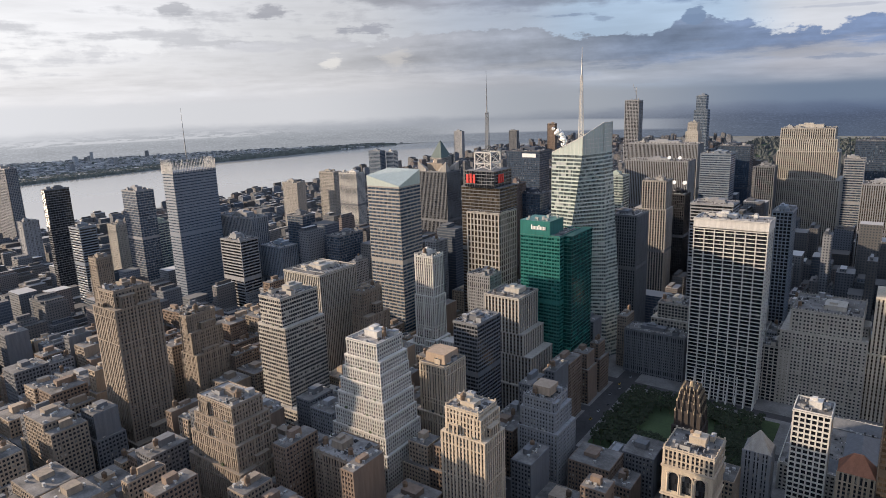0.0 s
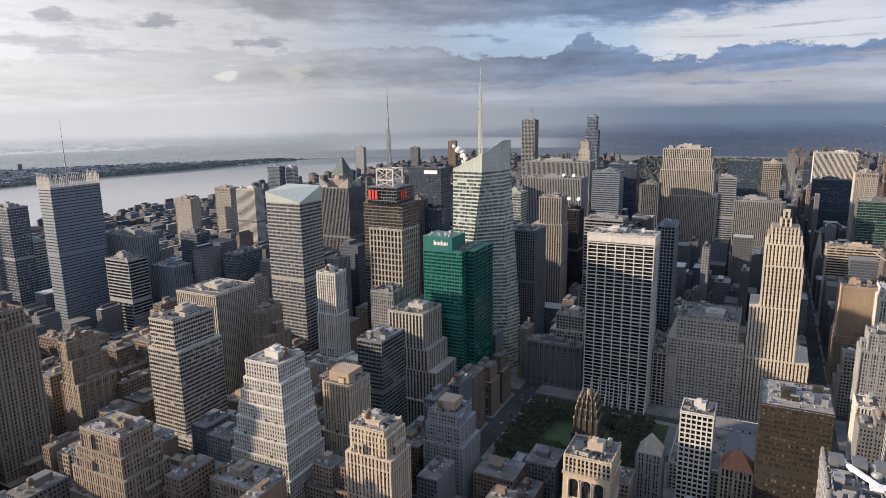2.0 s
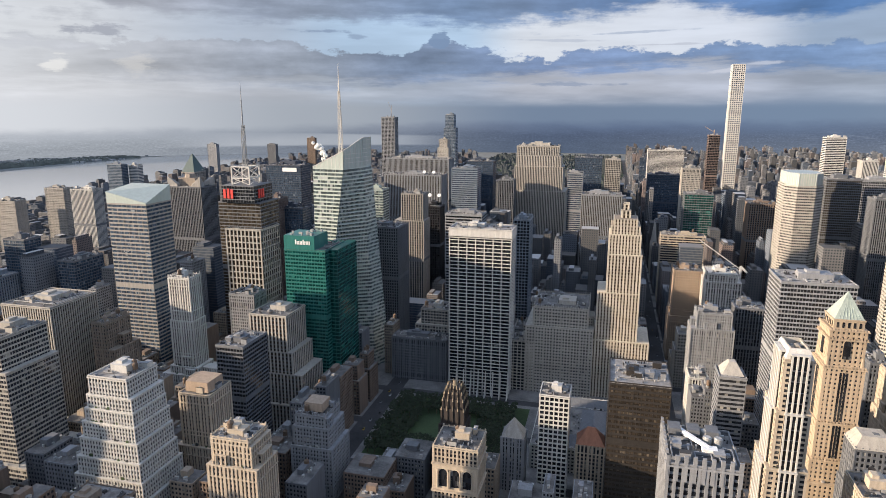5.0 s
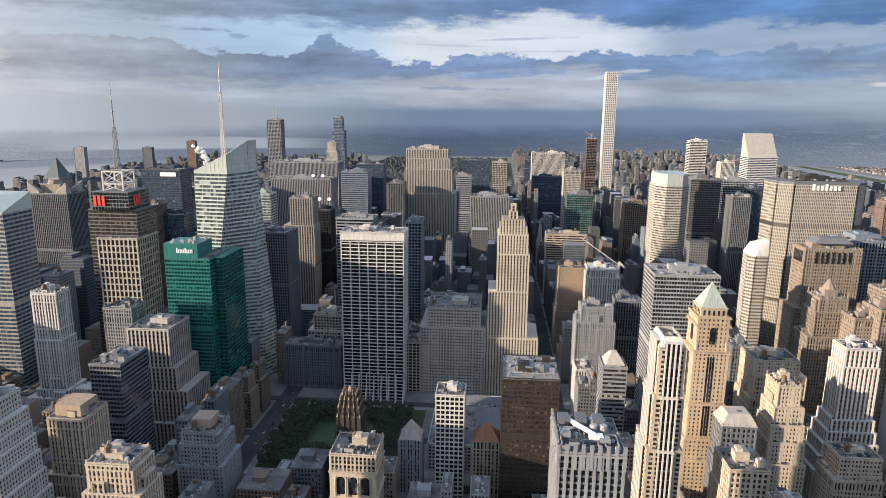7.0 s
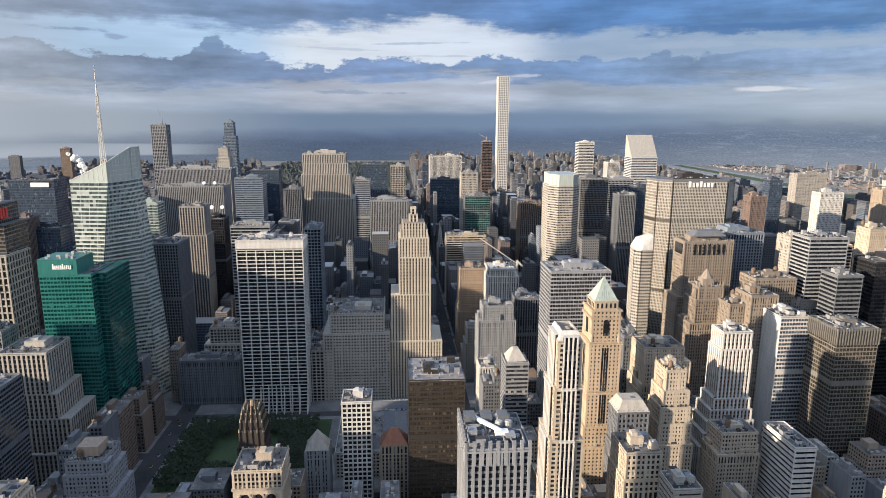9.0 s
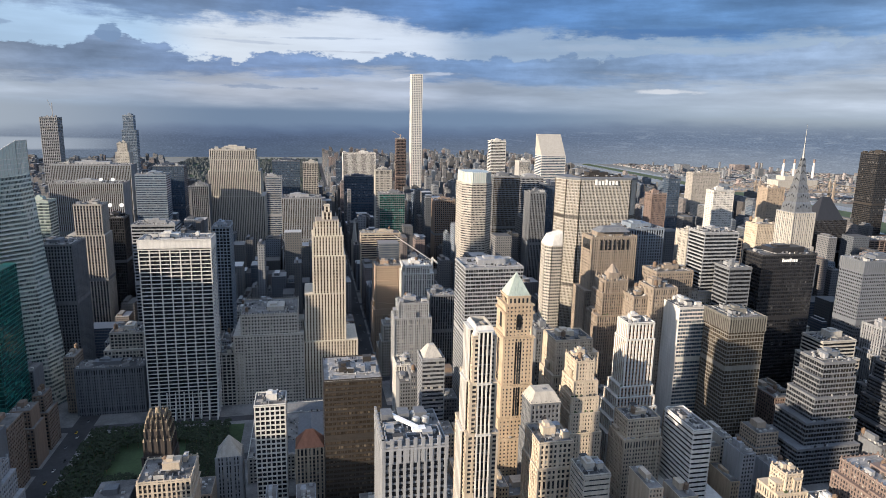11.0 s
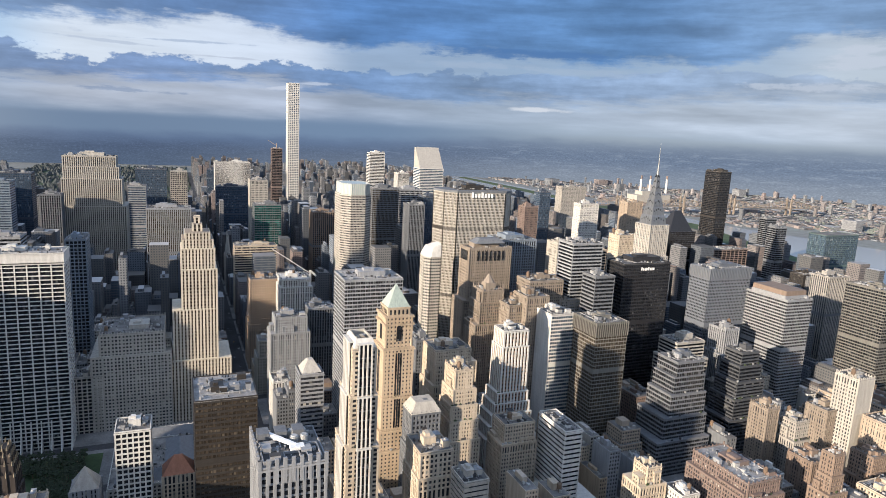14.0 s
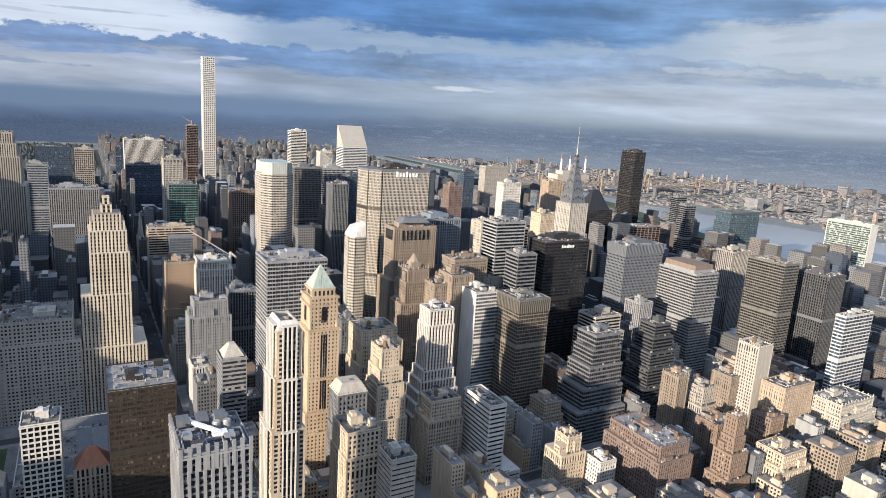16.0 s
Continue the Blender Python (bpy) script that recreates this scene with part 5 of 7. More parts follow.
tower("apartment_block", "white brick house with roof garden", 374.1, 391.1, 362.4, 382.4, 40.0, "mas", "white", "clear", tanks=1)
tower("apartment_block", "pale cream apartment block with planted terraces", 512.0, 542.8, 289.5, 314.5, 55.0, "mas", "cream", "clear", tiers=((40, 3, 6, 3, 3),), tanks=1)
tower("apartment_block", "cream brick block with stepped roof terraces", 255.2, 283.8, 450.0, 472.0, 77.3, "mas", "cream", "clear", tiers=((60, 3, 2, 2, 2),), tanks=1)
tower("office_block", "tan brick block with red roof house", 350.9, 377.8, 590.0, 620.0, 148.3, "mas", "dtan", "clear", tanks=1)
tower("office_block", "buff brick block with cornice and roof tanks", 412.6, 444.1, 620.0, 648.0, 133.3, "mas", "stone", "clear", tanks=2)
tower("office_tower", "pale stone tower with blank side wall", 508.3, 526.9, 760.0, 785.0, 166.9, "mas", "stone", "clear", blank="w")
tower("office_tower", "tan banded office tower with curved corner", 525.1, 554.8, 730.0, 760.0, 169.5, "band", "tan", "dark")

# ---- landmarks ----
def ring_at(pts, k, z):
    """The outline pts grown from its centre by k metres or so, at height z."""
    cx, cy = sum(p[0] for p in pts) / len(pts), sum(p[1] for p in pts) / len(pts)
    out = []
    for x, y in pts:
        d = math.hypot(x - cx, y - cy)
        out.append((cx + (x - cx) * (d + k) / d, cy + (y - cy) * (d + k) / d, z))
    return out


def blend_ring(a, b, f):
    return [(p[0] + (q[0] - p[0]) * f, p[1] + (q[1] - p[1]) * f) for p, q in zip(a, b)]


def poly_tower(name, label, low, high, z0, z1, fh, band, depth, fin, bay, wall, glass, category="building", own=None):
    """A storeyed tower on any outline, which may change from low to high; bands on each storey and fins between the bays."""
    cx, cy = sum(p[0] for p in low) / len(low), sum(p[1] for p in low) / len(low)
    lo, hi = [(x - cx, y - cy) for x, y in low], [(x - cx, y - cy) for x, y in high]
    if own is None:
        own = root(name, label, category, cx, cy)
    xs, ys = [p[0] for p in low], [p[1] for p in low]
    RECTS.append((min(xs), max(xs), min(ys), max(ys)))
    part("glazing", Mesh().loft([(x, y, z0) for x, y in lo], [(x, y, z1) for x, y in hi]), glass, own)
    n = max(1, round((z1 - z0) / fh))
    for k in range(1, n + 1):
        f0, f1 = (k - band / fh) / n, k / n
        r0, r1 = blend_ring(lo, hi, f0), blend_ring(lo, hi, f1)
        part("spandrel", Mesh().loft(ring_at(r0, depth, z0 + (z1 - z0) * f0), ring_at(r1, depth, z0 + (z1 - z0) * f1)), wall, own)
    if fin > 0:
        for i in range(len(lo)):
            j = (i + 1) % len(lo)
            m = Mesh()
            L = math.hypot(lo[j][0] - lo[i][0], lo[j][1] - lo[i][1])
            q = max(1, round(L / bay))
            for s in range(q + 1):
                g = s / q
                p0 = (lo[i][0] + (lo[j][0] - lo[i][0]) * g, lo[i][1] + (lo[j][1] - lo[i][1]) * g, z0)
                p1 = (hi[i][0] + (hi[j][0] - hi[i][0]) * g, hi[i][1] + (hi[j][1] - hi[i][1]) * g, z1)
                m.bar(p0, p1, fin)
            tagged(part("fin", m, wall, own), kind="stuff")
    return own


def mast(own, x, y, z0, z1, r0, r1, mat, steps=14):
    """A lattice mast: four legs drawn together, with cross bars."""
    m = Mesh()
    corner = lambda k, z: (x + (r0 + (r1 - r0) * (z - z0) / (z1 - z0)) * (1, 1, -1, -1)[k], y + (r0 + (r1 - r0) * (z - z0) / (z1 - z0)) * (1, -1, -1, 1)[k], z)
    for k in range(4):
        m.bar(corner(k, z0), corner(k, z1), 0.28)
        for s in range(steps):
            a, b = z0 + (z1 - z0) * s / steps, z0 + (z1 - z0) * (s + 1) / steps
            m.bar(corner(k, a), corner((k + 1) % 4, b), 0.14)
            m.bar(corner(k, b), corner((k + 1) % 4, b), 0.14)
    return part("mast", m, mat, own)


def sign_bars(own, x0, x1, y, z0, z1, n, mat, name="sign_bar"):
    """A name sign as plain strokes of its size."""
    w = (x1 - x0) / n
    for i in range(n):
        part(name, Mesh().box(x0 + i * w, x0 + (i + 0.62) * w, y - 0.5, y, z0, z1 if i in (0, n // 2) else z0 + (z1 - z0) * 0.72), mat, own)


SIGN_W = wall_mat("white_sign", (0.85, 0.85, 0.83), 0.5, stain=0.05)
SIGN_R = wall_mat("red_sign", (0.70, 0.06, 0.05), 0.5, stain=0.05)


def bank_tower():
    """Faceted glass skyscraper with a sloping crystal top and a lattice spire."""
    low = [(-346, 708), (-338, 700), (-274, 722), (-264, 745), (-290, 775), (-346, 765)]
    high = [(-341, 703), (-301, 700), (-290, 735), (-288, 757), (-300, 765), (-341, 757)]
    own = poly_tower("office_tower", "tall faceted pale glass skyscraper with slanted top and white spire", low, high, 0, 252, 4.4, 1.7, 0.22, 0.14, 3.2, W["frost"], G["pale"])
    cx, cy = sum(p[0] for p in low) / 6, sum(p[1] for p in low) / 6
    t = [(x - cx, y - cy) for x, y in high]
    tops = (253, 272, 286, 286, 262, 254)
    crown = Mesh().loft([(x, y, 252) for x, y in t], [(x, y, z) for (x, y), z in zip(t, tops)])
    part("crown_screen", crown, W["frost"], own, "pale glass crown screen")
    rib = Mesh()
    for i in range(6):
        j = (i + 1) % 6
        for s in range(9):
            g = s / 8
            a = [t[i][k] + (t[j][k] - t[i][k]) * g for k in (0, 1)]
            rib.bar((a[0], a[1], 252), (a[0], a[1], tops[i] + (tops[j] - tops[i]) * g), 0.18)
        rib.bar((t[i][0], t[i][1], tops[i]), (t[j][0], t[j][1], tops[j]), 0.35)
        for h in range(258, 286, 5):
            if h < min(tops[i], tops[j]):
                rib.bar((t[i][0], t[i][1], h), (t[j][0], t[j][1], h), 0.22)
    part("crown_rib", rib, W["white"], own)
    mast(own, -310 - cx, 715 - cy, 250, 340, 2.6, 0.9, W["white"], 22)
    part("spire_tip", Mesh().cone(-310 - cx, 715 - cy, 339, 371, 0.9, 0.2, 8), W["white"], own)


bank_tower()


def media_tower():
    """Stone-gridded tower with a glass upper part, sign drum, steel frame and tall antenna."""
    own = tower("office_tower", "stone-gridded office tower with glass upper storeys and antenna", -455, -408, 690, 735, 175, (7.6, 5.2, 1.7, 0.8, 1.5, 0.6), "lime", "bronze", split=False, house=0)
    cx, cy = -431.5, 712.5
    skin(own, -470 - cx, -412 - cx, 700 - cy, 745 - cy, 0, 207, "curtb", W["dgrey"], G["bronze"], False)
    skin(own, -462 - cx, -418 - cx, 697 - cy, 741 - cy, 207, 228, "curt", W["dgrey"], G["dark"], False)
    for k in range(3):
        part("sign_stroke", Mesh().box(-459 - cx + 5 * k, -455.8 - cx + 5 * k, 695.6 - cy, 696.4 - cy, 212, 223 + (k % 2)), SIGN_R, own, "red sign stroke")
    for k in range(3):
        part("sign_stroke", Mesh().box(-417.4 - cx, -416.6 - cx, 706 - cy + 5 * k, 709.2 - cy + 5 * k, 212, 223), SIGN_R, own, "red sign stroke")
    f = Mesh()
    xa, xb, ya, yb = -452 - cx, -428 - cx, 706 - cy, 730 - cy
    for x in (xa, xb):
        for y in (ya, yb):
            f.bar((x, y, 228), (x, y, 250), 0.8)
    for z in (236, 250):
        for a, b in (((xa, ya), (xb, ya)), ((xb, ya), (xb, yb)), ((xb, yb), (xa, yb)), ((xa, yb), (xa, ya))):
            f.bar((*a, z), (*b, z), 0.7)
            f.bar((*a, 236 if z == 250 else 228), (*b, z), 0.35)
            f.bar((*b, 236 if z == 250 else 228), (*a, z), 0.35)
    part("roof_frame", f, W["white"], own, "white steel roof frame")
    dx, dy = -440 - cx, 718 - cy
    mast(own, dx, dy, 228, 300, 2.6, 1.4, W["steel"], 16)
    part("antenna", Mesh().cone(dx, dy, 300, 330, 0.9, 0.7, 8).cone(dx, dy, 330, 352, 0.45, 0.15, 6), W["grey"], own)


media_tower()


def green_tower():
    own = tower("office_tower", "green glass office tower with a name sign on top", -322, -277, 590, 640, 178, "fineb", "green", "green", split=False, house=0, units=8)
    cx, cy = -299.5, 615
    part("upper_block", Mesh().box(-322 - cx, -288 - cx, 589.2 - cy, 622 - cy, 178.3, 193), W["green"], own)
    sign_bars(own, -309 - cx, -292 - cx, 589.1 - cy, 184, 189, 10, SIGN_W)
    skin(own, -277 - cx, -268 - cx, 600 - cy, 652 - cy, 0, 178, "curt", W["green"], G["green"], False)
    gear = Mesh()
    rng = random.Random(5)
    for _ in range(14):
        a, b = rng.uniform(-320, -292) - cx, rng.uniform(592, 618) - cy
        gear.box(a, a + rng.uniform(1, 3), b, b + rng.uniform(1, 3), 193, 193 + rng.uniform(1, 3.5))
    part("roof_plant", gear, DUCT, own)


green_tower()


def travertine_slab():
    """Tall white slab with a deep black-and-white grid that sweeps out to its foot."""
    own = tower("office_tower", "white travertine office slab with deep black window grid", -166, -98.5, 673, 705, 184.5, "grid", "white", "dark", split=True, house=0.0, units=14, pale=True)
    cx, cy = -132.25, 689
    part("top_band", Mesh().box(-167.2 - cx, -97.3 - cx, 671.7 - cy, 706.3 - cy, 182.5, 192.5), W["white"], own, "blank white top band")
    roof_top(own, -166 - cx, -98.5 - cx, 673 - cy, 705 - cy, 192.5, W["white"], random.Random(8), 0, 0.3, True, 1.2, 16)
    for k in range(9):
        foot = Mesh()
        x = -166 - cx + 67.5 * k / 8
        for s in range(6):
            a, b = 1 - s / 6, 1 - (s + 1) / 6
            foot.loft([(x - 0.5, 673 - cy - 9 * a * a - 1, 30 * (1 - a)), (x + 0.5, 673 - cy - 9 * a * a - 1, 30 * (1 - a)), (x + 0.5, 673 - cy, 30 * (1 - a)), (x - 0.5, 673 - cy, 30 * (1 - a))],
                      [(x - 0.5, 673 - cy - 9 * b * b - 1, 30 * (1 - b)), (x + 0.5, 673 - cy - 9 * b * b - 1, 30 * (1 - b)), (x + 0.5, 673 - cy, 30 * (1 - b)), (x - 0.5, 673 - cy, 30 * (1 - b))])
        tagged(part("flared_foot", foot, W["white"], own), kind="stuff")


travertine_slab()


def centre_slab():
    """Limestone slab skyscraper with stepped flanks and running piers."""
    tower("office_tower", "tall limestone slab skyscraper with stepped flanks and running piers", -168, -92, 1200, 1240, 252, (3.8, 3.0, 1.5, 0.9, 1.4, 0.1), "lime", "bronze", span="dgrey",
          tiers=((60, 30, 22, 8, 30), (170, 6, 14, 3, 20), (215, 3, 8, 2, 12), (235, 0, 4, 0, 6)), house=0.4, units=14)


centre_slab()


def octagon_slab():
    """Broad eight-sided precast tower with a dark crown line and a plant-storey belt."""
    pts = [(331, 830), (337, 806), (352, 794), (424, 793), (438, 804), (444, 828), (424, 846), (350, 846)]
    own = poly_tower("office_tower", "broad eight-sided pale concrete tower with dark rim and sign", pts, pts, 0, 241, 4.1, 1.35, 0.3, 0.42, 2.0, W["lime"], G["bronze"])
    cx, cy = sum(p[0] for p in pts) / 8, sum(p[1] for p in pts) / 8
    lo = [(x - cx, y - cy) for x, y in pts]
    part("dark_rim", Mesh().loft(ring_at(lo, 1.1, 241), ring_at(lo, 1.1, 244)), W["dgrey"], own, "dark roof rim")
    part("plant_belt", Mesh().loft(ring_at(lo, 0.62, 189), ring_at(lo, 0.62, 193.4)), W["dbrown"], own)
    part("plant_belt", Mesh().loft(ring_at(lo, 0.62, 96), ring_at(lo, 0.62, 100)), W["dbrown"], own)
    sign_bars(own, 371.5 - cx, 405.5 - cx, 791.8 - cy, 234.5, 242, 7, SIGN_W)
    roof_top(own, -30, 30, -14, 18, 244, W["dbrown"], random.Random(3), 0, 0.5, False, 0.2, 12)


octagon_slab()


def faceted_bank():
    """White-lit octagonal tower with a tall glass crown."""
    pts = [(241, 1000), (254, 985), (277, 985), (290, 1000), (290, 1040), (277, 1052), (254, 1052), (241, 1040)]
    own = poly_tower("office_tower", "white granite eight-sided tower with a pale glass crown", pts, pts, 0, 216, 3.9, 1.9, 0.3, 0.22, 2.2, W["lime"], G["clear"])
    cx, cy = sum(p[0] for p in pts) / 8, sum(p[1] for p in pts) / 8
    lo = [(x - cx, y - cy) for x, y in pts]
    hi = [(x * 0.93, y * 0.93) for x, y in lo]
    crown = part("glass_crown", Mesh().loft([(x, y, 216) for x, y in hi], [(x, y, 233) for x, y in hi]), W["frost"], own, "pale frosted glass crown")
    for i in range(8):
        j = (i + 1) % 8
        for k in range(7):
            f = k / 7
            x, y = (hi[i][q] + (hi[j][q] - hi[i][q]) * f for q in (0, 1))
            part("crown_fin", Mesh().bar((x * 1.01, y * 1.01, 216), (x * 1.01, y * 1.01, 234), 0.28), W["white"], crown)


faceted_bank()


def art_deco_spire():
    """Brick skyscraper whose steel crown rises in stacked arches to a needle."""
    x0, x1, y0, y1 = 599, 630, 697, 727
    own = tower("skyscraper", "white brick art deco skyscraper with stainless arched crown and needle", x0, x1, y0, y1, 210, "masf", "lime", "clear",
                tiers=((60, 8, 8, 8, 8), (95, 4, 4, 3, 3), (165, 2.5, 2.5, 2, 2)), span="grey", split=True, top=False)
    # curved steel tiers, each with an arch of small three-cornered windows on its faces
    h, z = 12.6, 210.0
    for k in range(7):
        nz, nh = z + (13, 11.5, 10.5, 9.5, 8.5, 7.5, 7)[k], h * 0.80 - 0.2
        seg = Mesh()
        for a in range(6):
            f0, f1 = a / 6, (a + 1) / 6
            w0, w1 = (h - (h - nh) * (0.35 * f + 0.65 * (1 - math.sqrt(1 - f * f))) for f in (f0, f1))
            q = lambda w, zz: [(-w, -w, zz), (w, -w, zz), (w, w, zz), (-w, w, zz)]
            seg.loft(q(w0, z + (nz - z) * f0), q(w1, z + (nz - z) * f1))
        seg.box(-h - 0.25, h + 0.25, -h - 0.25, h + 0.25, z - 0.3, z + 0.5)
        tier = part("crown_arch", seg, W["steel"], own, "curved stainless steel crown tier")
        for side in range(4):
            turn = lambda u, v, zz: ((u, -v, zz), (v, u, zz), (-u, v, zz), (-v, -u, zz))[side]
            for i in range(-2, 3):
                u = i * h * 0.32
                zb = z + 1.2 + (nz - z) * (0.52 - 0.13 * abs(i))
                w = max(0.28, h * 0.055)
                v = h + 0.1 - (h - nh) * 0.16
                part("crown_window", Mesh().loft([turn(u - w, v, zb), turn(u + w, v, zb), turn(u + w, v - 1.2, zb), turn(u - w, v - 1.2, zb)],
                                                 [turn(u - 0.05, v - 0.2, zb + 2.6), turn(u + 0.05, v - 0.2, zb + 2.6), turn(u + 0.05, v - 1.2, zb + 2.6), turn(u - 0.05, v - 1.2, zb + 2.6)]), G["dark"], tier)
        h, z = nh, nz
    part("needle", Mesh().cone(0, 0, z - 1, z + 16, h * 1.1, h * 0.45, 8).cone(0, 0, z + 16, 320, h * 0.45, 0.15, 8), W["steel"], own, "stainless steel needle")


art_deco_spire()


def pencil_tower():
    tower("apartment_tower", "very tall slender white concrete grid tower", 288, 318, 1826, 1856, 429, (4.75, 4.75, 1.9, 0.5, 1.9, 0.55), "white", "blue", split=True, house=0, units=0)


pencil_tower()


def wedge_tower():
    own = tower("office_tower", "white banded office tower with a slanted roof", 594, 660, 1595, 1645, 223, "band", "white", "blue", top=False)
    w = Mesh()
    w.loft([(-33, -25, 223), (33, -25, 223), (33, 25, 223), (-33, 25, 223)], [(-33, 18, 277), (33, 18, 277), (33, 25, 277), (-33, 25, 277)])
    part("slanted_top", w, W["lime"], own, "smooth silvery slanted roof")


wedge_tower()


def copper_roof_tower():
    """Cream brick tower with ornate top and a green copper pyramid."""
    k, cx, cy = 11.5, 170.5, 503.0
    own = tower("skyscraper", "buff brick skyscraper with ornate top and pale green copper pyramid roof", cx - k, cx + k, cy - k, cy + k, 168, (3.5, 3.3, 1.9, 0.5, 1.7, 0.42), "buff", "clear",
                tiers=((48, 6, 8, 4, 8), (66, 3, 4, 2, 4), (96, 1.8, 1.8, 1.8, 1.8), (140, 1.4, 1.4, 1.4, 1.4)), split=True, top=False)
    part("attic", Mesh().box(-k + 1.6, k - 1.6, -k + 1.6, k - 1.6, 168, 174).box(-k + 1.1, k - 1.1, -k + 1.1, k - 1.1, 174, 175), W["buff"], own)
    q = lambda w, z: [(-w, -w, z), (w, -w, z), (w, w, z), (-w, w, z)]
    roof = part("pyramid_roof", Mesh().loft(q(k - 1.9, 175), q(0.3, 193)), W["pgreen"], own, "pale green copper pyramid roof")
    for i in range(-3, 4):
        f = 1 - abs(i) / 4
        part("roof_seam", Mesh().bar((i * 2.3, -k + 1.8, 175.1), (i * 2.3 * (1 - f), -(k - 1.9) * (1 - f) - 0.3 * f, 175 + 18 * f), 0.12), W["pgreen"], roof)
    for sx in (-1, 1):
        for sy in (-1, 1):
            part("corner_turret", Mesh().cone(sx * (k - 0.2), sy * (k - 0.2), 140, 146, 1.5, 1.3, 8).cone(sx * (k - 0.2), sy * (k - 0.2), 146, 149.5, 1.5, 0.1, 8), W["buff"], own)
    arch = Mesh()
    ring = [(2.3 * math.cos(math.pi * a / 10), 157 + 2.8 * math.sin(math.pi * a / 10)) for a in range(11)] + [(-2.3, 146), (2.3, 146)]
    arch.loft([(u, -k - 0.9, v) for u, v in ring], [(u, -k + 0.5, v) for u, v in ring])
    part("arched_window", arch, G["dark"], own)
    west = Mesh().loft([(-k - 0.9, u, v) for u, v in ring], [(-k + 0.5, u, v) for u, v in ring])
    part("arched_window", west, G["dark"], own)
    for i in range(3):
        s = (i - 1) * 2.1
        for z0, z1, y in ((69, 95, -k - 2.4), (98, 136, -k - 2.0)):
            part("window_strip", Mesh().box(s - 0.7, s + 0.7, y, -k, z0, z1), G["dark"], own, "dark running window strip")
            part("window_strip", Mesh().box(y, -k, s - 0.7, s + 0.7, z0, z1), G["dark"], own, "dark running window strip")
    for i in range(5):
        s = (i - 2) * 3.6
        part("attic_window", Mesh().box(s - 0.75, s + 0.75, -k + 1.35, -k + 2, 168.8, 172.8), G["dark"], own)
        part("attic_window", Mesh().box(-k + 1.35, -k + 2, s - 0.75, s + 0.75, 168.8, 172.8), G["dark"], own)
    for z, o in ((66, 3.0), (96, 2.7), (138.6, 2.9), (160, 1.9), (166.6, 1.6)):
        w = k + o
        part("cornice", Mesh().box(-w, w, -w, w, z, z + 0.9), W["buff"], own)
        teeth = Mesh()
        for i in range(13):
            s = -w + 0.6 + (2 * w - 2.2) * i / 12
            teeth.box(s, s + 0.9, -w + 0.05, -w + 0.9, z + 0.9, z + 2.1)
            teeth.box(-w + 0.05, -w + 0.9, s, s + 0.9, z + 0.9, z + 2.1)
        tagged(part("balustrade", teeth, W["buff"], own), kind="stuff")


copper_roof_tower()


def black_gold_tower():
    """Black brick gothic tower with gilded crown."""
    own = tower("skyscraper", "black brick gothic tower with gilded pinnacled crown", -125, -104, 474, 494, 66, "masv", "dark", "dark", tiers=((40, 4, 4, 2, 8),), split=True, top=False)
    z, h = 66.0, 9.6
    for k in range(4):
        nz, nh = z + (13, 8, 6, 4)[k], h - (0.9, 1.3, 1.8, 2.2)[k]
        m = Mesh().box(-h, h, -h * 0.9, h * 0.9, z, nz)
        part("crown_tier", m, W["dark"], own)
        pins, dark = Mesh(), Mesh()
        for s in range(-2, 3):
            for e in (-1, 1):
                for px, py in ((s * h * 0.48, e * (h * 0.9 + 0.1)), (e * (h + 0.1), s * h * 0.44)):
                    dark.box(px - 0.5, px + 0.5, py - 0.5, py + 0.5, z, nz - 1.5)
                    pins.cone(px, py, nz - 1.5, nz + (3.4 if abs(s) < 2 else 1.6), 0.7, 0.05, 6)
        tagged(part("gilded_pinnacle", pins, W["gold"], own, "gilded stone pinnacles"), kind="stuff")
        tagged(part("crown_rib", dark, W["dark"], own), kind="stuff")
        z, h = nz, nh
    part("crown_top", Mesh().cone(0, 0, z, z + 4, 2.4, 1.2, 8), W["gold"], own)


black_gold_tower()


def rod_screen_top():
    """Rod screens and mast of the slender tower on the west side."""
    own = root("roof_screen", "pale rod screens and mast above a grey tower roof", "roof screen", -869, 566, 226)
    s = Mesh()
    for i in range(28):
        f = i / 27
        for x, y, h in ((-13 + 26 * f, -36, 22), (-13 + 26 * f, 36, 20), (-14, -36 + 72 * f, 18), (14, -36 + 72 * f, 20)):
            s.box(x - 0.25, x + 0.25, y - 0.25, y + 0.25, -0.5, h * (0.75 + 0.25 * math.sin(i * 2.1)))
    for z in (4, 9, 14):
        s.box(-13.2, 13.2, -36.2, -35.9, z, z + 0.3).box(13.9, 14.2, -36, 36, z, z + 0.3)
    tagged(part("rod", s, W["white"], own), kind="stuff")
    part("mast", Mesh().cone(-3, 0, -0.5, 40, 1.0, 0.7, 8).cone(-3, 0, 40, 92, 0.6, 0.15, 8), W["steel"], own)


rod_screen_top()


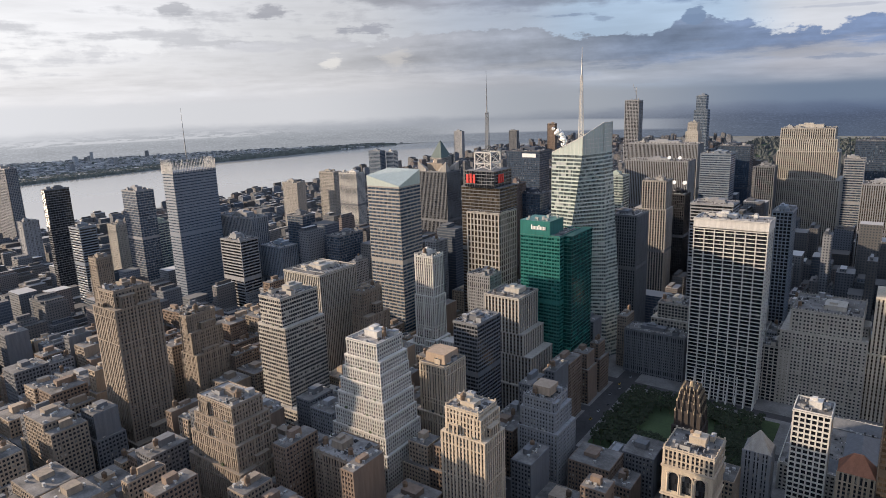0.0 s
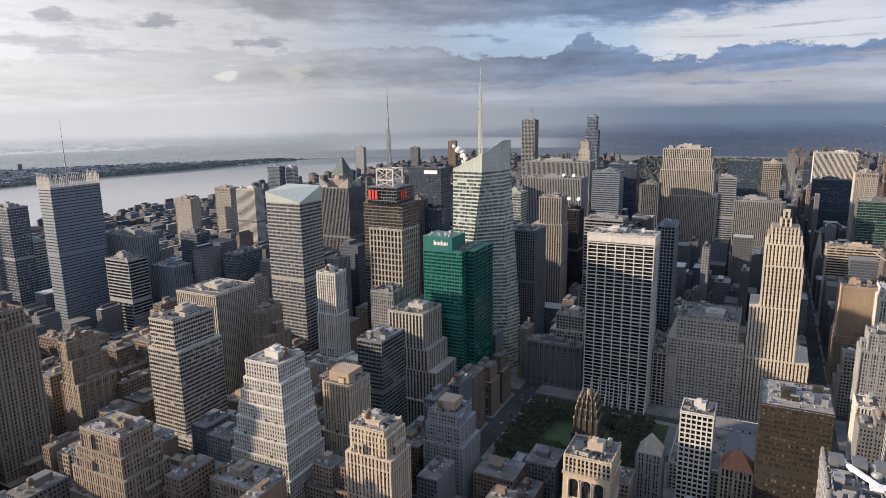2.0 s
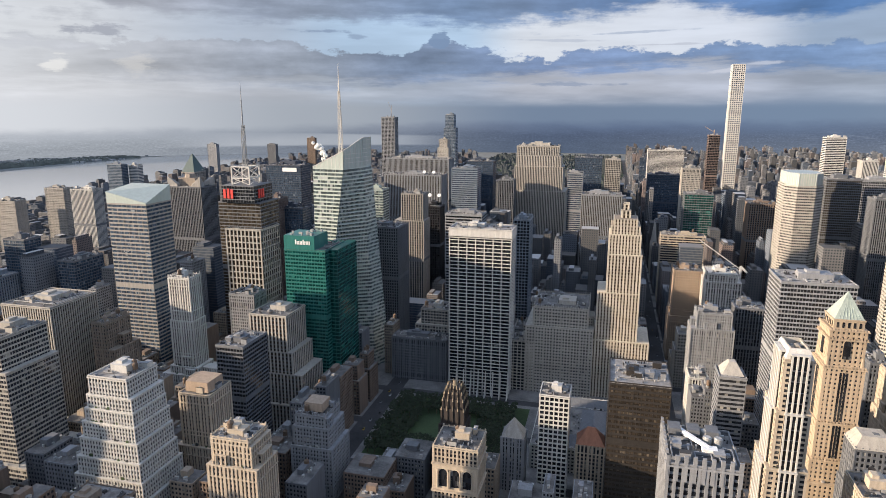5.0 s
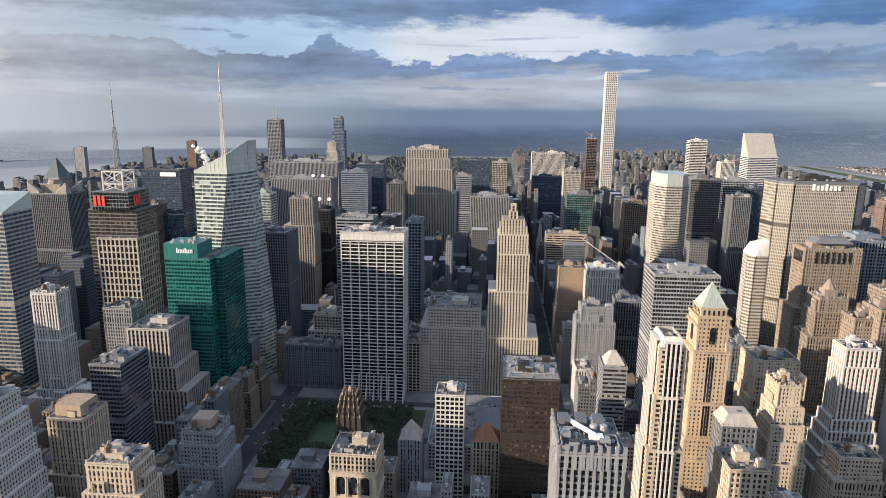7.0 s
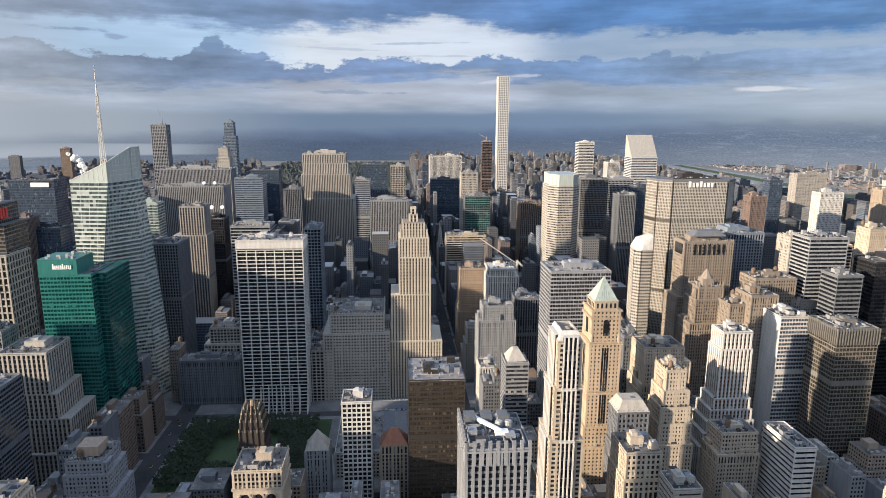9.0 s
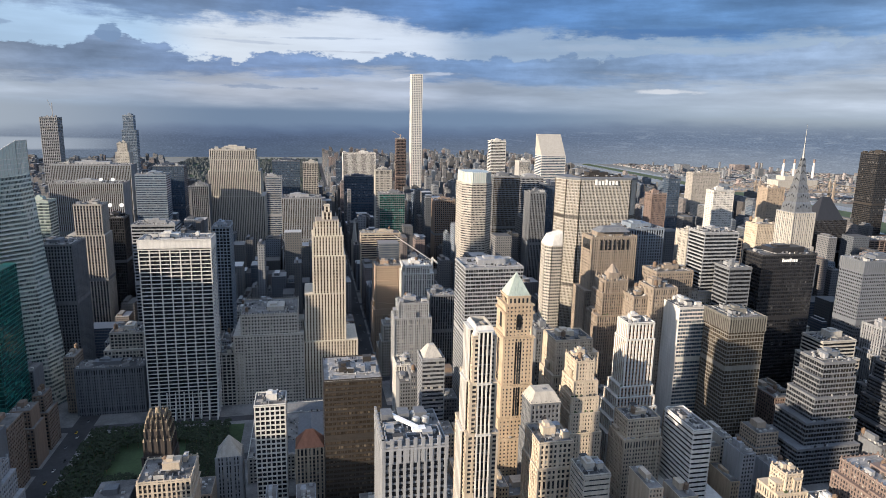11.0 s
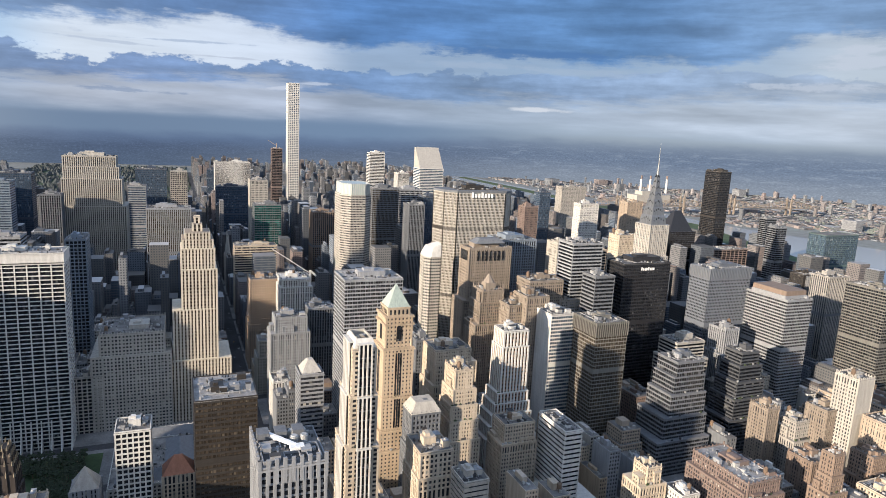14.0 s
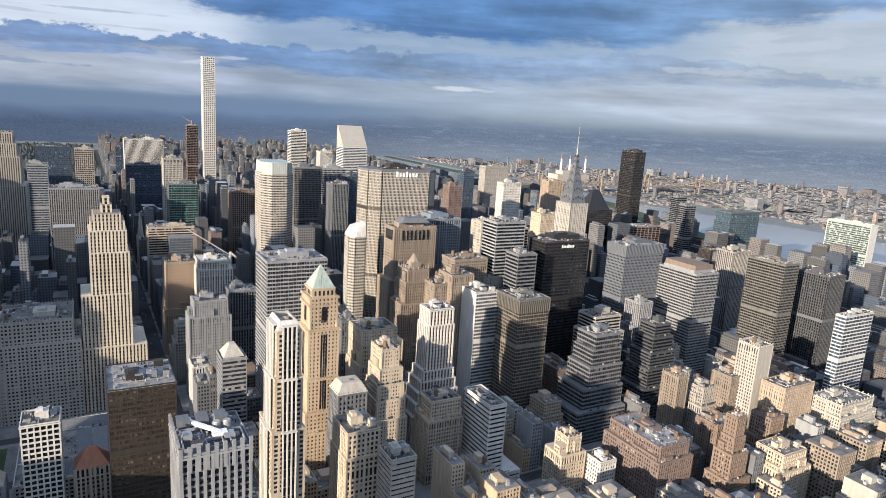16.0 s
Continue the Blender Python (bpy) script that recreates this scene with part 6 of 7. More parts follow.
def striped_condo():
    """Cream apartment tower with white-piered bay fronts, dark window strips and a chamfered crown."""
    own = tower("apartment_tower", "cream apartment tower with white-piered bays and dark window strips", 103.5, 118.5, 385, 410, 180, (3.3, 4.0, 1.5, 0.5, 1.3, 0.4), "cream", "clear",
                tiers=((112, 3.2, 3.2, 2, 6), (148, 1.2, 1.2, 0.8, 3)), split=False, house=0.3)
    for half, out, face in ((4.9, -12.5, "s"), (7.8, -7.5, "w")):
        for z0, z1, step in ((0, 112, 3.5 if face == "w" else 2.4), (112, 148, 1.5 if face == "w" else 1.2), (148, 184, 0.0)):
            d = out - step
            box = lambda u0, u1, v0, v1, a, b: Mesh().box(u0, u1, v0, v1, a, b) if face == "s" else Mesh().box(v0, v1, u0, u1, a, b)
            part("bay_glazing", box(-half, half, d - 1.2, d + 1.0, z0, z1 - 0.4), G["dark"], own, "dark window strips")
            n = 3 if face == "s" else 4
            for k in range(n + 1):
                u = -half + 0.6 + (2 * half - 1.2) * k / n
                part("bay_pier", box(u - 0.5, u + 0.5, d - 2.0, d - 1.15, z0, z1), W["white"], own, "white bay pier")
            for k in range(int((z1 - z0) / 3.3)):
                if k % 2 == 0:
                    part("bay_spandrel", box(-half + 0.1, half - 0.1, d - 1.4, d - 1.1, z0 + 3.3 * k, z0 + 3.3 * k + 0.55), W["dgrey"], own)
            part("bay_cap", box(-half - 0.3, half + 0.3, d - 2.2, d + 0.5, z1 - 0.3, z1 + 0.5), W["white"], own)
    q = lambda w, e, z: [(-w, -e, z), (w, -e, z), (w, e, z), (-w, e, z)]
    part("crown", Mesh().loft(q(7.9, 12.9, 180), q(5.4, 10.2, 187), 0, False).loft(list(reversed(q(7.0, 12.0, 180))), list(reversed(q(4.6, 9.4, 187))), 0, False), W["white"], own, "white chamfered crown")


striped_condo()


def finned_office():
    """Office tower seen from above: dark slabs for roof wells, a white slanted beam and toothed parapet."""
    own = tower("office_tower", "grey stone office tower with toothed parapet and open roof plant", 34, 66, 292, 330, 158, "pinw", "grey", "dark", split=True, house=0.0, units=12)
    m = Mesh()
    for i in range(9):
        x = -16 + 4 * i
        m.box(x - 0.9, x + 0.9, -19.8, -18.6, 150, 163)
        m.box(-16.8, -15.6, -19 + 4.7 * i - 0.9, -19 + 4.7 * i + 0.9, 150, 163)
    tagged(part("toothed_parapet", m, W["grey"], own), kind="stuff")
    b = Mesh()
    b.loft([(-12, 14, 160), (-10.4, 15, 160), (5, -4, 160), (3.4, -5, 160)], [(-12, 14, 162.4), (-10.4, 15, 162.4), (5, -4, 161.4), (3.4, -5, 161.4)])
    b.box(0.5, 7.5, -7, -2.5, 159.2, 161.2)
    part("roof_beam", b, SIGN_W, own, "bright white slanted roof beam")
    for i in range(4):
        part("cooling_drum", Mesh().cone(4 + 5 * (i % 2), 4 + 7 * (i // 2), 158.3, 162, 2.2, 2.2, 14).cone(4 + 5 * (i % 2), 4 + 7 * (i // 2), 162, 162.5, 1.8, 1.6, 14), DUCT, own)
    # Tarred slabs give the wells their shade; the deck is not cut.
    for x0, x1, y0, y1 in ((-13.5, -6, -15, -4), (-3, 4, -16, -8.5), (8, 14, -16, -2), (-13, -4, -2, 5)):
        part("roof_well", Mesh().box(x0, x1, y0, y1, 158.25, 158.9), ROOFD, own, "dark slab for the shade in a roof well")
        part("well_kerb", Mesh().rim(x0 - 0.5, x1 + 0.5, y0 - 0.5, y1 + 0.5, 0.5, 158.2, 160.2), W["grey"], own)
    for i in range(3):
        part("plant_house", Mesh().box(-14 + 9 * i, -8 + 9 * i, 8, 16, 158.3, 163), W["dgrey"], own)


finned_office()


def needle_condos():
    tower("apartment_tower", "tall blue-grey glass tower by the park", -484, -458, 1900, 1925, 300, "curt", "blue", "blue", tiers=((262, 5, 5, 0, 4),))
    own = tower("apartment_tower", "tall tower under construction with a crane on top", -686, -645, 1900, 1935, 292, "gridw", "grey", "dark", house=0)
    part("crane", Mesh().bar((6, 0, 292), (6, 0, 330), 0.8).bar((6, 0, 310), (-4, 0, 338), 0.5), W["grey"], own)
    tower("apartment_tower", "slim apartment tower with domed top", -450, -428, 1700, 1725, 236, "mas", "lime", "clear", tiers=((215, 4, 4, 4, 4),))
    own = tower("apartment_tower", "red-netted tower under construction", 236, 262, 1750, 1780, 254, "curt", "red", "dark", house=0)
    part("crane", Mesh().bar((0, 0, 254), (0, 0, 268), 0.8).bar((0, 0, 262), (-22, 0, 275), 0.5), W["orange"], own)
    own = tower("apartment_tower", "black glass slab apartment tower", 1146, 1178, 1120, 1166, 262, "curt", "dbrown", "dark", split=False, house=0.5)
    tower("apartment_tower", "dark balconied apartment tower", 1075, 1097, 890, 915, 170, "curtb", "dgrey", "dark")
    own = tower("office_tower", "dark slate tower with a pointed gabled top", 888, 960, 985, 1020, 150, "pin", "black", "dark", top=False)
    part("gabled_roof", Mesh().loft([(-29, -17.5, 150), (29, -17.5, 150), (29, 17.5, 150), (-29, 17.5, 150)], [(-8, -2, 190), (8, -2, 190), (8, 2, 190), (-8, 2, 190)]), W["black"], own)


needle_condos()


def river_bridge():
    """Steel cantilever bridge over the east river with trussed towers."""
    own = root("cantilever_bridge", "grey steel cantilever truss bridge across the river", "bridge", 0, 0)
    a, b = Vector((1650, 2330, 0)), Vector((2900, 2200, 0))
    n = 44
    for s in (-12, 12):
        m = Mesh()
        for i in range(n):
            f0, f1 = i / n, (i + 1) / n
            up = lambda f: 48 + 30 * max(0.12, max(1 - abs(f - c) / 0.14 for c in (0.12, 0.38, 0.60, 0.86)))
            p, q = a.lerp(b, f0), a.lerp(b, f1)
            m.bar((p.x, p.y + s, 42), (q.x, q.y + s, 42), 1.2)
            m.bar((p.x, p.y + s, up(f0)), (q.x, q.y + s, up(f1)), 1.0)
            m.bar((p.x, p.y + s, 42), (q.x, q.y + s, up(f1)), 0.6)
            m.bar((p.x, p.y + s, 42), (p.x, p.y + s, up(f0)), 0.6)
        part("truss", m, W["dtan"], own)
    for c in (0.12, 0.38, 0.60, 0.86):
        p = a.lerp(b, c)
        m = Mesh()
        for s in (-12, 12):
            m.box(p.x - 4, p.x + 4, p.y + s - 3, p.y + s + 3, 0, 84)
            m.cone(p.x, p.y + s, 84, 104, 2.4, 0.2, 6)
        part("bridge_tower", m, W["dtan"], own)
    m = Mesh()
    m.loft([(a.x, a.y - 12, 39), (b.x, b.y - 12, 39), (b.x, b.y + 12, 39), (a.x, a.y + 12, 39)], [(a.x, a.y - 12, 42), (b.x, b.y - 12, 42), (b.x, b.y + 12, 42), (a.x, a.y + 12, 42)])
    part("bridge_deck", m, W["dgrey"], own)
    plant = root("power_station", "pale power station with red and white chimneys", "power station", 2330, 2750)
    part("boiler_hall", Mesh().box(-110, 110, -40, 40, 0, 46).box(-70, 60, -30, 30, 46, 66), W["lime"], plant)
    for i, x in enumerate((-60, 0, 45, 110)):
        st = part("chimney", Mesh().cone(x, 0, 40, 128, 7, 5, 12), W["white"], plant)
        part("chimney_band", Mesh().cone(x, 0, 128, 146, 5.1, 4.8, 12), W["red"], st)


river_bridge()


def park_side():
    """Library, small houses with pitched roofs beside the park, and a tower crane."""
    own = tower("library", "long white marble library with grey hipped roofs", -56, 52, 535, 640, 24, "masf", "white", "clear", house=0, units=2)
    for a, b, c, d in ((-50, 50, -48, -30), (-50, 50, 30, 48), (-50, -34, -28, 28), (34, 50, -28, 28), (-12, 12, -28, 28)):
        w, e = (b - a) / 2, (d - c) / 2
        cx, cy = (a + b) / 2, (c + d) / 2
        wx, wy = (w - e, 0.3) if w > e else (0.3, e - w)
        part("hip_roof", Mesh().loft([(cx - w, cy - e, 24.4), (cx + w, cy - e, 24.4), (cx + w, cy + e, 24.4), (cx - w, cy + e, 24.4)],
                                     [(cx - wx, cy - wy, 31), (cx + wx, cy - wy, 31), (cx + wx, cy + wy, 31), (cx - wx, cy + wy, 31)]), W["dgrey"], own, "grey copper hipped roof")
    own = tower("house", "tan brick house with red tiled hip roof", -14, 8, 494, 512, 52, "masv", "cream", "clear", top=False)
    part("hip_roof", Mesh().loft([(-11.6, -9.6, 52), (11.6, -9.6, 52), (11.6, 9.6, 52), (-11.6, 9.6, 52)], [(-3, -0.6, 64), (3, -0.6, 64), (3, 0.6, 64), (-3, 0.6, 64)]), W["rtile"], own, "red tiled hip roof")
    own = tower("house", "grey stone house with steep gabled roof", -76, -58, 494, 512, 50, "masv", "grey", "clear", top=False)
    part("gable_roof", Mesh().loft([(-9.4, -9.4, 50), (9.4, -9.4, 50), (9.4, 9.4, 50), (-9.4, 9.4, 50)], [(-0.5, -0.5, 64), (0.5, -0.5, 64), (0.5, 0.5, 64), (-0.5, 0.5, 64)]), W["lime"], own)
    c = root("tower_crane", "white luffing tower crane over a building site", "crane", 165, 850)
    part("crane_mast", Mesh().bar((0, 0, 0), (0, 0, 128), 1.3), W["white"], c)
    jib = Mesh().bar((0, -1, 124), (-52, -1, 160), 0.5).bar((0, 1, 124), (-52, 1, 160), 0.5)
    for i in range(14):
        f = i / 14
        jib.bar((-52 * f, -1, 124 + 36 * f), (-52 * (f + 0.07), 1, 124 + 36 * (f + 0.07)), 0.3)
    jib.bar((0, 0, 128), (8, 0, 120), 1.2)
    part("crane_jib", jib, W["white"], c)


park_side()


def home_tower():
    """The limestone skyscraper on whose north terrace the camera stands; its shadow falls over the blocks to the north-east."""
    own = tower("skyscraper", "tall limestone setback skyscraper with an observation terrace", -22, 22, -42, -1.2, 319.0, "masv", "lime", "clear",
                tiers=((22, 42, 42, 12, 0), (90, 30, 30, 6, 0), (240, 12, 12, 4, 0), (290, 5, 5, 2, 0)), house=0, units=0)
    part("mooring_mast", Mesh().box(-9, 9, -9, 9, 319, 345).cone(0, 0, 345, 373, 6.5, 6, 12).cone(0, 0, 373, 381, 6, 1.2, 12).cone(0, 0, 381, 443, 1.0, 0.3, 8), W["steel"], own)


home_tower()


def ribbed_crown(label, w, d, z0, z1, wall, backing):
    """A windowless top storey wrapped in close upright ribs."""
    own = TOWERS[label]
    w, d = w / 2 + 0.5, d / 2 + 0.5
    part("crown_backing", Mesh().box(-w, w, -d, d, z0, z1 - 1.4), W[backing], own)
    m = Mesh()
    for a, b, horizontal in ((w, d, True), (d, w, False)):
        n = round(2 * a / 2.6)
        for i in range(n + 1):
            s = -a + 2 * a * i / n
            for e in (-1, 1):
                if horizontal:
                    m.box(s - 0.45, s + 0.45, e * b - 0.5, e * b + 0.5, z0, z1)
                else:
                    m.box(e * b - 0.5, e * b + 0.5, s - 0.45, s + 0.45, z0, z1)
    tagged(part("crown_rib", m, W[wall], own), kind="stuff")


ribbed_crown("brown office tower with a ribbed top storey", 37.2, 38.7, 130, 144.6, "olive", "dbrown")
ribbed_crown("grey metal office tower with a ribbed crown", 66.3, 32.7, 161, 173.5, "slate", "dgrey")


def name_signs():
    """Sign strokes on two dark towers and roof dishes."""
    own = root("roof_sign", "white name sign strokes on a black tower", "sign", 518, 599, 171)
    sign_bars(own, -10, 10, -0.2, 0, 4, 8, SIGN_W)
    own = root("roof_sign", "white sign band on a black office slab", "sign", -560, 1059.3, 208)
    part("sign_band", Mesh().box(-14, 14, -0.5, 0.2, 0, 7), SIGN_W, own)
    for x, y, z, r in ((-330, 1140, 202, 6), (-312, 1140, 202, 6), (-286, 1020, 176, 6.5), (-270, 1020, 176, 6.5)):
        dish = root("satellite_dish", "white roof satellite dish on a mount", "satellite dish", x, y, z, "roof dishes")
        bowl = Mesh()
        for k in range(4):
            a, b = k / 4 * r * 0.5, (k + 1) / 4 * r * 0.5
            bowl.cone(0, 0, a * a / r, b * b / r, max(a, 0.05), b, 14)
        ob = part("dish_bowl", bowl, SIGN_W, dish)
        ob.matrix_basis = pose(0, 0, r * 0.55, 60, 0, 0)
        part("dish_mount", Mesh().cone(0, 0, 0, r * 0.55, 0.6, 0.4, 8), W["grey"], dish)


name_signs()


def roof_caps():
    """Hipped and pyramid roofs and penthouses of some towers."""
    def cap(name, label, x0, x1, y0, y1, z0, z1, f, mat):
        own = TOWERS[label]
        cx, cy = (x0 + x1) / 2 - own.location.x, (y0 + y1) / 2 - own.location.y
        w, d = (x1 - x0) / 2, (y1 - y0) / 2
        q = lambda k, z: [(cx - w * k, cy - d * k, z), (cx + w * k, cy - d * k, z), (cx + w * k, cy + d * k, z), (cx - w * k, cy + d * k, z)]
        part(name, Mesh().loft(q(1, z0 + 0.1), q(f, z1)), W[mat], own)
    cap("hip_roof", "tan brick skyscraper with tall arched top windows", 334, 375, 693, 714, 189.5, 195, 0.6, "dgrey")
    cap("pyramid_roof", "grey brick tower with a dark pyramid roof", -904, -873, 1220, 1260, 184, 222, 0.05, "teal")
    cap("pyramid_roof", "grey banded office tower with pale hipped top", 103, 121, 562, 583, 96.8, 107, 0.3, "lime")
    cap("mansard_roof", "grey gothic office block with steep pale roof", 173.5, 200, 461, 483, 92.4, 101, 0.62, "lime")
    cap("penthouse", "cream office tower with an orange-lit brick penthouse", -312, -292, 403, 424, 104.8, 113, 0.96, "orange")
    cap("penthouse", "grey-brown brick setback building with an ochre penthouse", -228, -212, 436, 452, 82.8, 90, 0.96, "orange")
    cap("penthouse", "grey banded office tower with a flat brown top", 664, 698, 526, 575, 147.3, 156, 0.97, "brown")
    own = TOWERS["slim glass office tower with a slanted pale top and green-grey bands"]
    w, d = 24.7, 20.3
    part("slanted_top", Mesh().loft([(-w, -d, 221), (w, -d, 221), (w, d, 221), (-w, d, 221)], [(-w, -d, 233), (w, -d, 222), (w, d, 238), (-w, d, 238)]), W["frost"], own, "pale slanted glass top")
    own = TOWERS["dark office tower with winged top"]
    for sx in (-1, 1):
        for sy in (-1, 1):
            wing = Mesh().loft([(sx * 29, sy * 19, 201.5), (sx * 12, sy * 19, 201.5), (sx * 12, sy * 8, 201.5), (sx * 29, sy * 8, 201.5)][::sx * sy], [(sx * 29, sy * 19, 218), (sx * 13, sy * 18, 205), (sx * 13, sy * 9, 205), (sx * 27, sy * 9, 210)][::sx * sy])
            part("roof_wing", wing, W["stone"], own, "pale slanted roof wing")
    part("roof_drum", Mesh().box(-15, 15, -11, 11, 201.5, 214).cone(0, 0, 214, 220, 10, 7, 8), W["dtan"], own)


roof_caps()


def gothic_tops():
    """Tall arched top windows on one brick tower and pinnacles on its slender neighbour."""
    own = TOWERS["tan brick skyscraper with tall arched top windows"]
    for face, half, out in (("s", 20, -14.3), ("w", 10, -29.0)):
        for i in range(7):
            u = (i - 3) * half / 3.6
            ring = [(u + 1.0 * math.cos(math.pi * a / 8), 180 + 1.0 * math.sin(math.pi * a / 8)) for a in range(9)] + [(u - 1.0, 169), (u + 1.0, 169)]
            place = (lambda p, d: (p[0], d, p[1])) if face == "s" else (lambda p, d: (d, p[0], p[1]))
            part("arched_window", Mesh().loft([place(p, out - 0.5) for p in ring], [place(p, out + 0.8) for p in ring]), G["dark"], own)
    own = TOWERS["slender tan brick tower with gothic top"]
    pins = Mesh()
    for i in range(5):
        u = -12.4 + 6.2 * i
        for v in (-12.6, 12.6):
            for x, y in ((u, v), (v, u)):
                pins.box(x - 0.7, x + 0.7, y - 0.7, y + 0.7, 128, 150)
                pins.cone(x, y, 150, 156 if i in (0, 4) else 153.5, 0.8, 0.05, 6)
    tagged(part("pinnacle", pins, W["dtan"], own), kind="stuff")
    part("lantern", Mesh().box(-6, 6, -6, 6, 148, 156).cone(0, 0, 156, 165, 6.5, 1.0, 8), W["dtan"], own)


gothic_tops()


def globe_top():
    """Pointed top with a glass globe on the stepped brown tower."""
    own = TOWERS["brown brick stepped tower with a clock top and globe"]
    part("spire", Mesh().cone(0, 0, 98, 106, 4.2, 1.6, 8), W["brown"], own)
    globe = Mesh()
    for k in range(6):
        a, b = math.pi * (k / 6 - 0.5), math.pi * ((k + 1) / 6 - 0.5)
        globe.cone(0, 0, 109 + 3 * math.sin(a), 109 + 3 * math.sin(b), max(0.05, 3 * math.cos(a)), max(0.05, 3 * math.cos(b)), 12)
    part("globe", globe, W["frost"], own, "pale glass globe")


globe_top()


def shouldered_tower():
    """White stone tower with a sloping shouldered top beside the eight-sided slab."""
    pts = [(291, 752), (297, 744), (311, 744), (313, 752), (313, 772), (293, 772)]
    own = poly_tower("office_tower", "white stone tower with sloping shoulders beside a concrete slab", pts, pts, 0, 164, 4.0, 2.0, 0.3, 0.3, 2.4, W["lime"], G["clear"])
    cx, cy = sum(p[0] for p in pts) / 6, sum(p[1] for p in pts) / 6
    lo = [(x - cx, y - cy) for x, y in pts]
    part("shouldered_top", Mesh().loft([(x, y, 164) for x, y in lo], [(x * 0.8 + 2.5, y * 0.7, 176 + (4 if x > 0 else 0)) for x, y in lo]), W["white"], own)


shouldered_tower()


def cathedral():
    """Pale gothic church with twin steeples on the avenue."""
    own = root("cathedral", "pale grey stone gothic cathedral with pointed steeples", "church", 105.6, 1310)
    RECTS.append((85.6, 191.6, 1280, 1345))
    nave = Mesh().box(-14, 80, -14, 14, 0, 30)
    nave.loft([(-14, -14, 30), (80, -14, 30), (80, 14, 30), (-14, 14, 30)], [(-13, -0.4, 44), (79, -0.4, 44), (79, 0.4, 44), (-13, 0.4, 44)])
    part("nave", nave, W["lime"], own)
    for y in (-17, 17):
        tower_part = part("steeple", Mesh().box(-20, -8, y - 6, y + 6, 0, 52).cone(-14, y, 52, 60, 6.2, 5.2, 8).cone(-14, y, 60, 106, 5.0, 0.2, 8), W["lime"], own)
        pins = Mesh()
        for dx in (-5.4, 5.4):
            for dy in (-5.4, 5.4):
                pins.cone(-14 + dx, y + dy, 52, 64, 1.1, 0.1, 6)
        part("pinnacle", pins, W["lime"], tower_part)


cathedral()


def slab_ends():
    """White marble end walls and roof grille of the slab by the river."""
    own = TOWERS["pale green glass slab with white end walls by the river"]
    h = 151.7
    for y in (-45.2, 44.0):
        part("end_wall", Mesh().box(-12.6, 12.6, y, y + 1.2, 0, h + 2.5), W["white"], own, "blank white marble end wall")
    part("roof_grille", Mesh().rim(-12.4, 12.4, -44, 44, 0.6, h + 1.2, h + 4.0), W["pgreen"], own)


slab_ends()


def steam_plume():
    """White steam drifting from a tower top."""
    rng = random.Random(2)
    m = Mesh()
    for k in range(24):
        f = k / 24
        x, y, z = -326 - 14 * f + rng.uniform(-2, 2) * (1 + 2 * f), 712 + rng.uniform(-2, 2), 256 + 24 * f + rng.uniform(-1.5, 1.5)
        r = rng.uniform(0.9, 1.7) * (1 + 1.0 * f)
        for a, b in ((-1, -0.5), (-0.5, 0.2), (0.2, 0.8), (0.8, 1)):
            m.cone(x, y, z + a * r, z + b * r, r * math.sqrt(max(0.02, 1 - a * a)), r * math.sqrt(max(0.02, 1 - b * b)), 9)
    tagged(part("steam_plume", m, SIGN_W, None), "white steam plume drifting from a tower roof", "steam", kind="stuff")


steam_plume()


def arcade_front(label, w, d, z0, z1):
    """Three tall arched windows between columns, with cornices, on the south front of the bank building."""
    own = TOWERS[label]
    y = -d / 2 - 0.9
    part("arcade_wall", Mesh().box(-w / 2 - 0.6, w / 2 + 0.6, y, y + 0.7, z0, z1), W["cream"], own)
    for k in range(3):
        cx = (k - 1) * w / 3.6
        r = w / 11
        m = Mesh()
        ring = [(cx + r * math.cos(math.pi * a / 10), z1 - r - 3 + r * math.sin(math.pi * a / 10)) for a in range(11)] + [(cx - r, z0 + 3), (cx + r, z0 + 3)]
        m.loft([(px, y - 0.12, pz) for px, pz in ring], [(px, y + 0.1, pz) for px, pz in ring])
        part("arched_window", m, G["dark"], own)
        for e in (-1, 1):
            col = Mesh().cone(cx + e * (r + 1.0), y - 0.5, z0 + 2, z1 - 4, 0.75, 0.6, 10)
            col.box(cx + e * (r + 1.0) - 0.9, cx + e * (r + 1.0) + 0.9, y - 1.3, y + 0.1, z1 - 4, z1 - 3)
            part("column", col, W["cream"], own)
    for z in (z0 - 1.4, z1 + 0.4):
        part("cornice", Mesh().box(-w / 2 - 1.6, w / 2 + 1.6, -d / 2 - 2.2, d / 2 + 1.2, z, z + 1.1), W["cream"], own)


arcade_front("tan stone bank building with arched windows and a cornice", 32.5, 30, 46, 66)


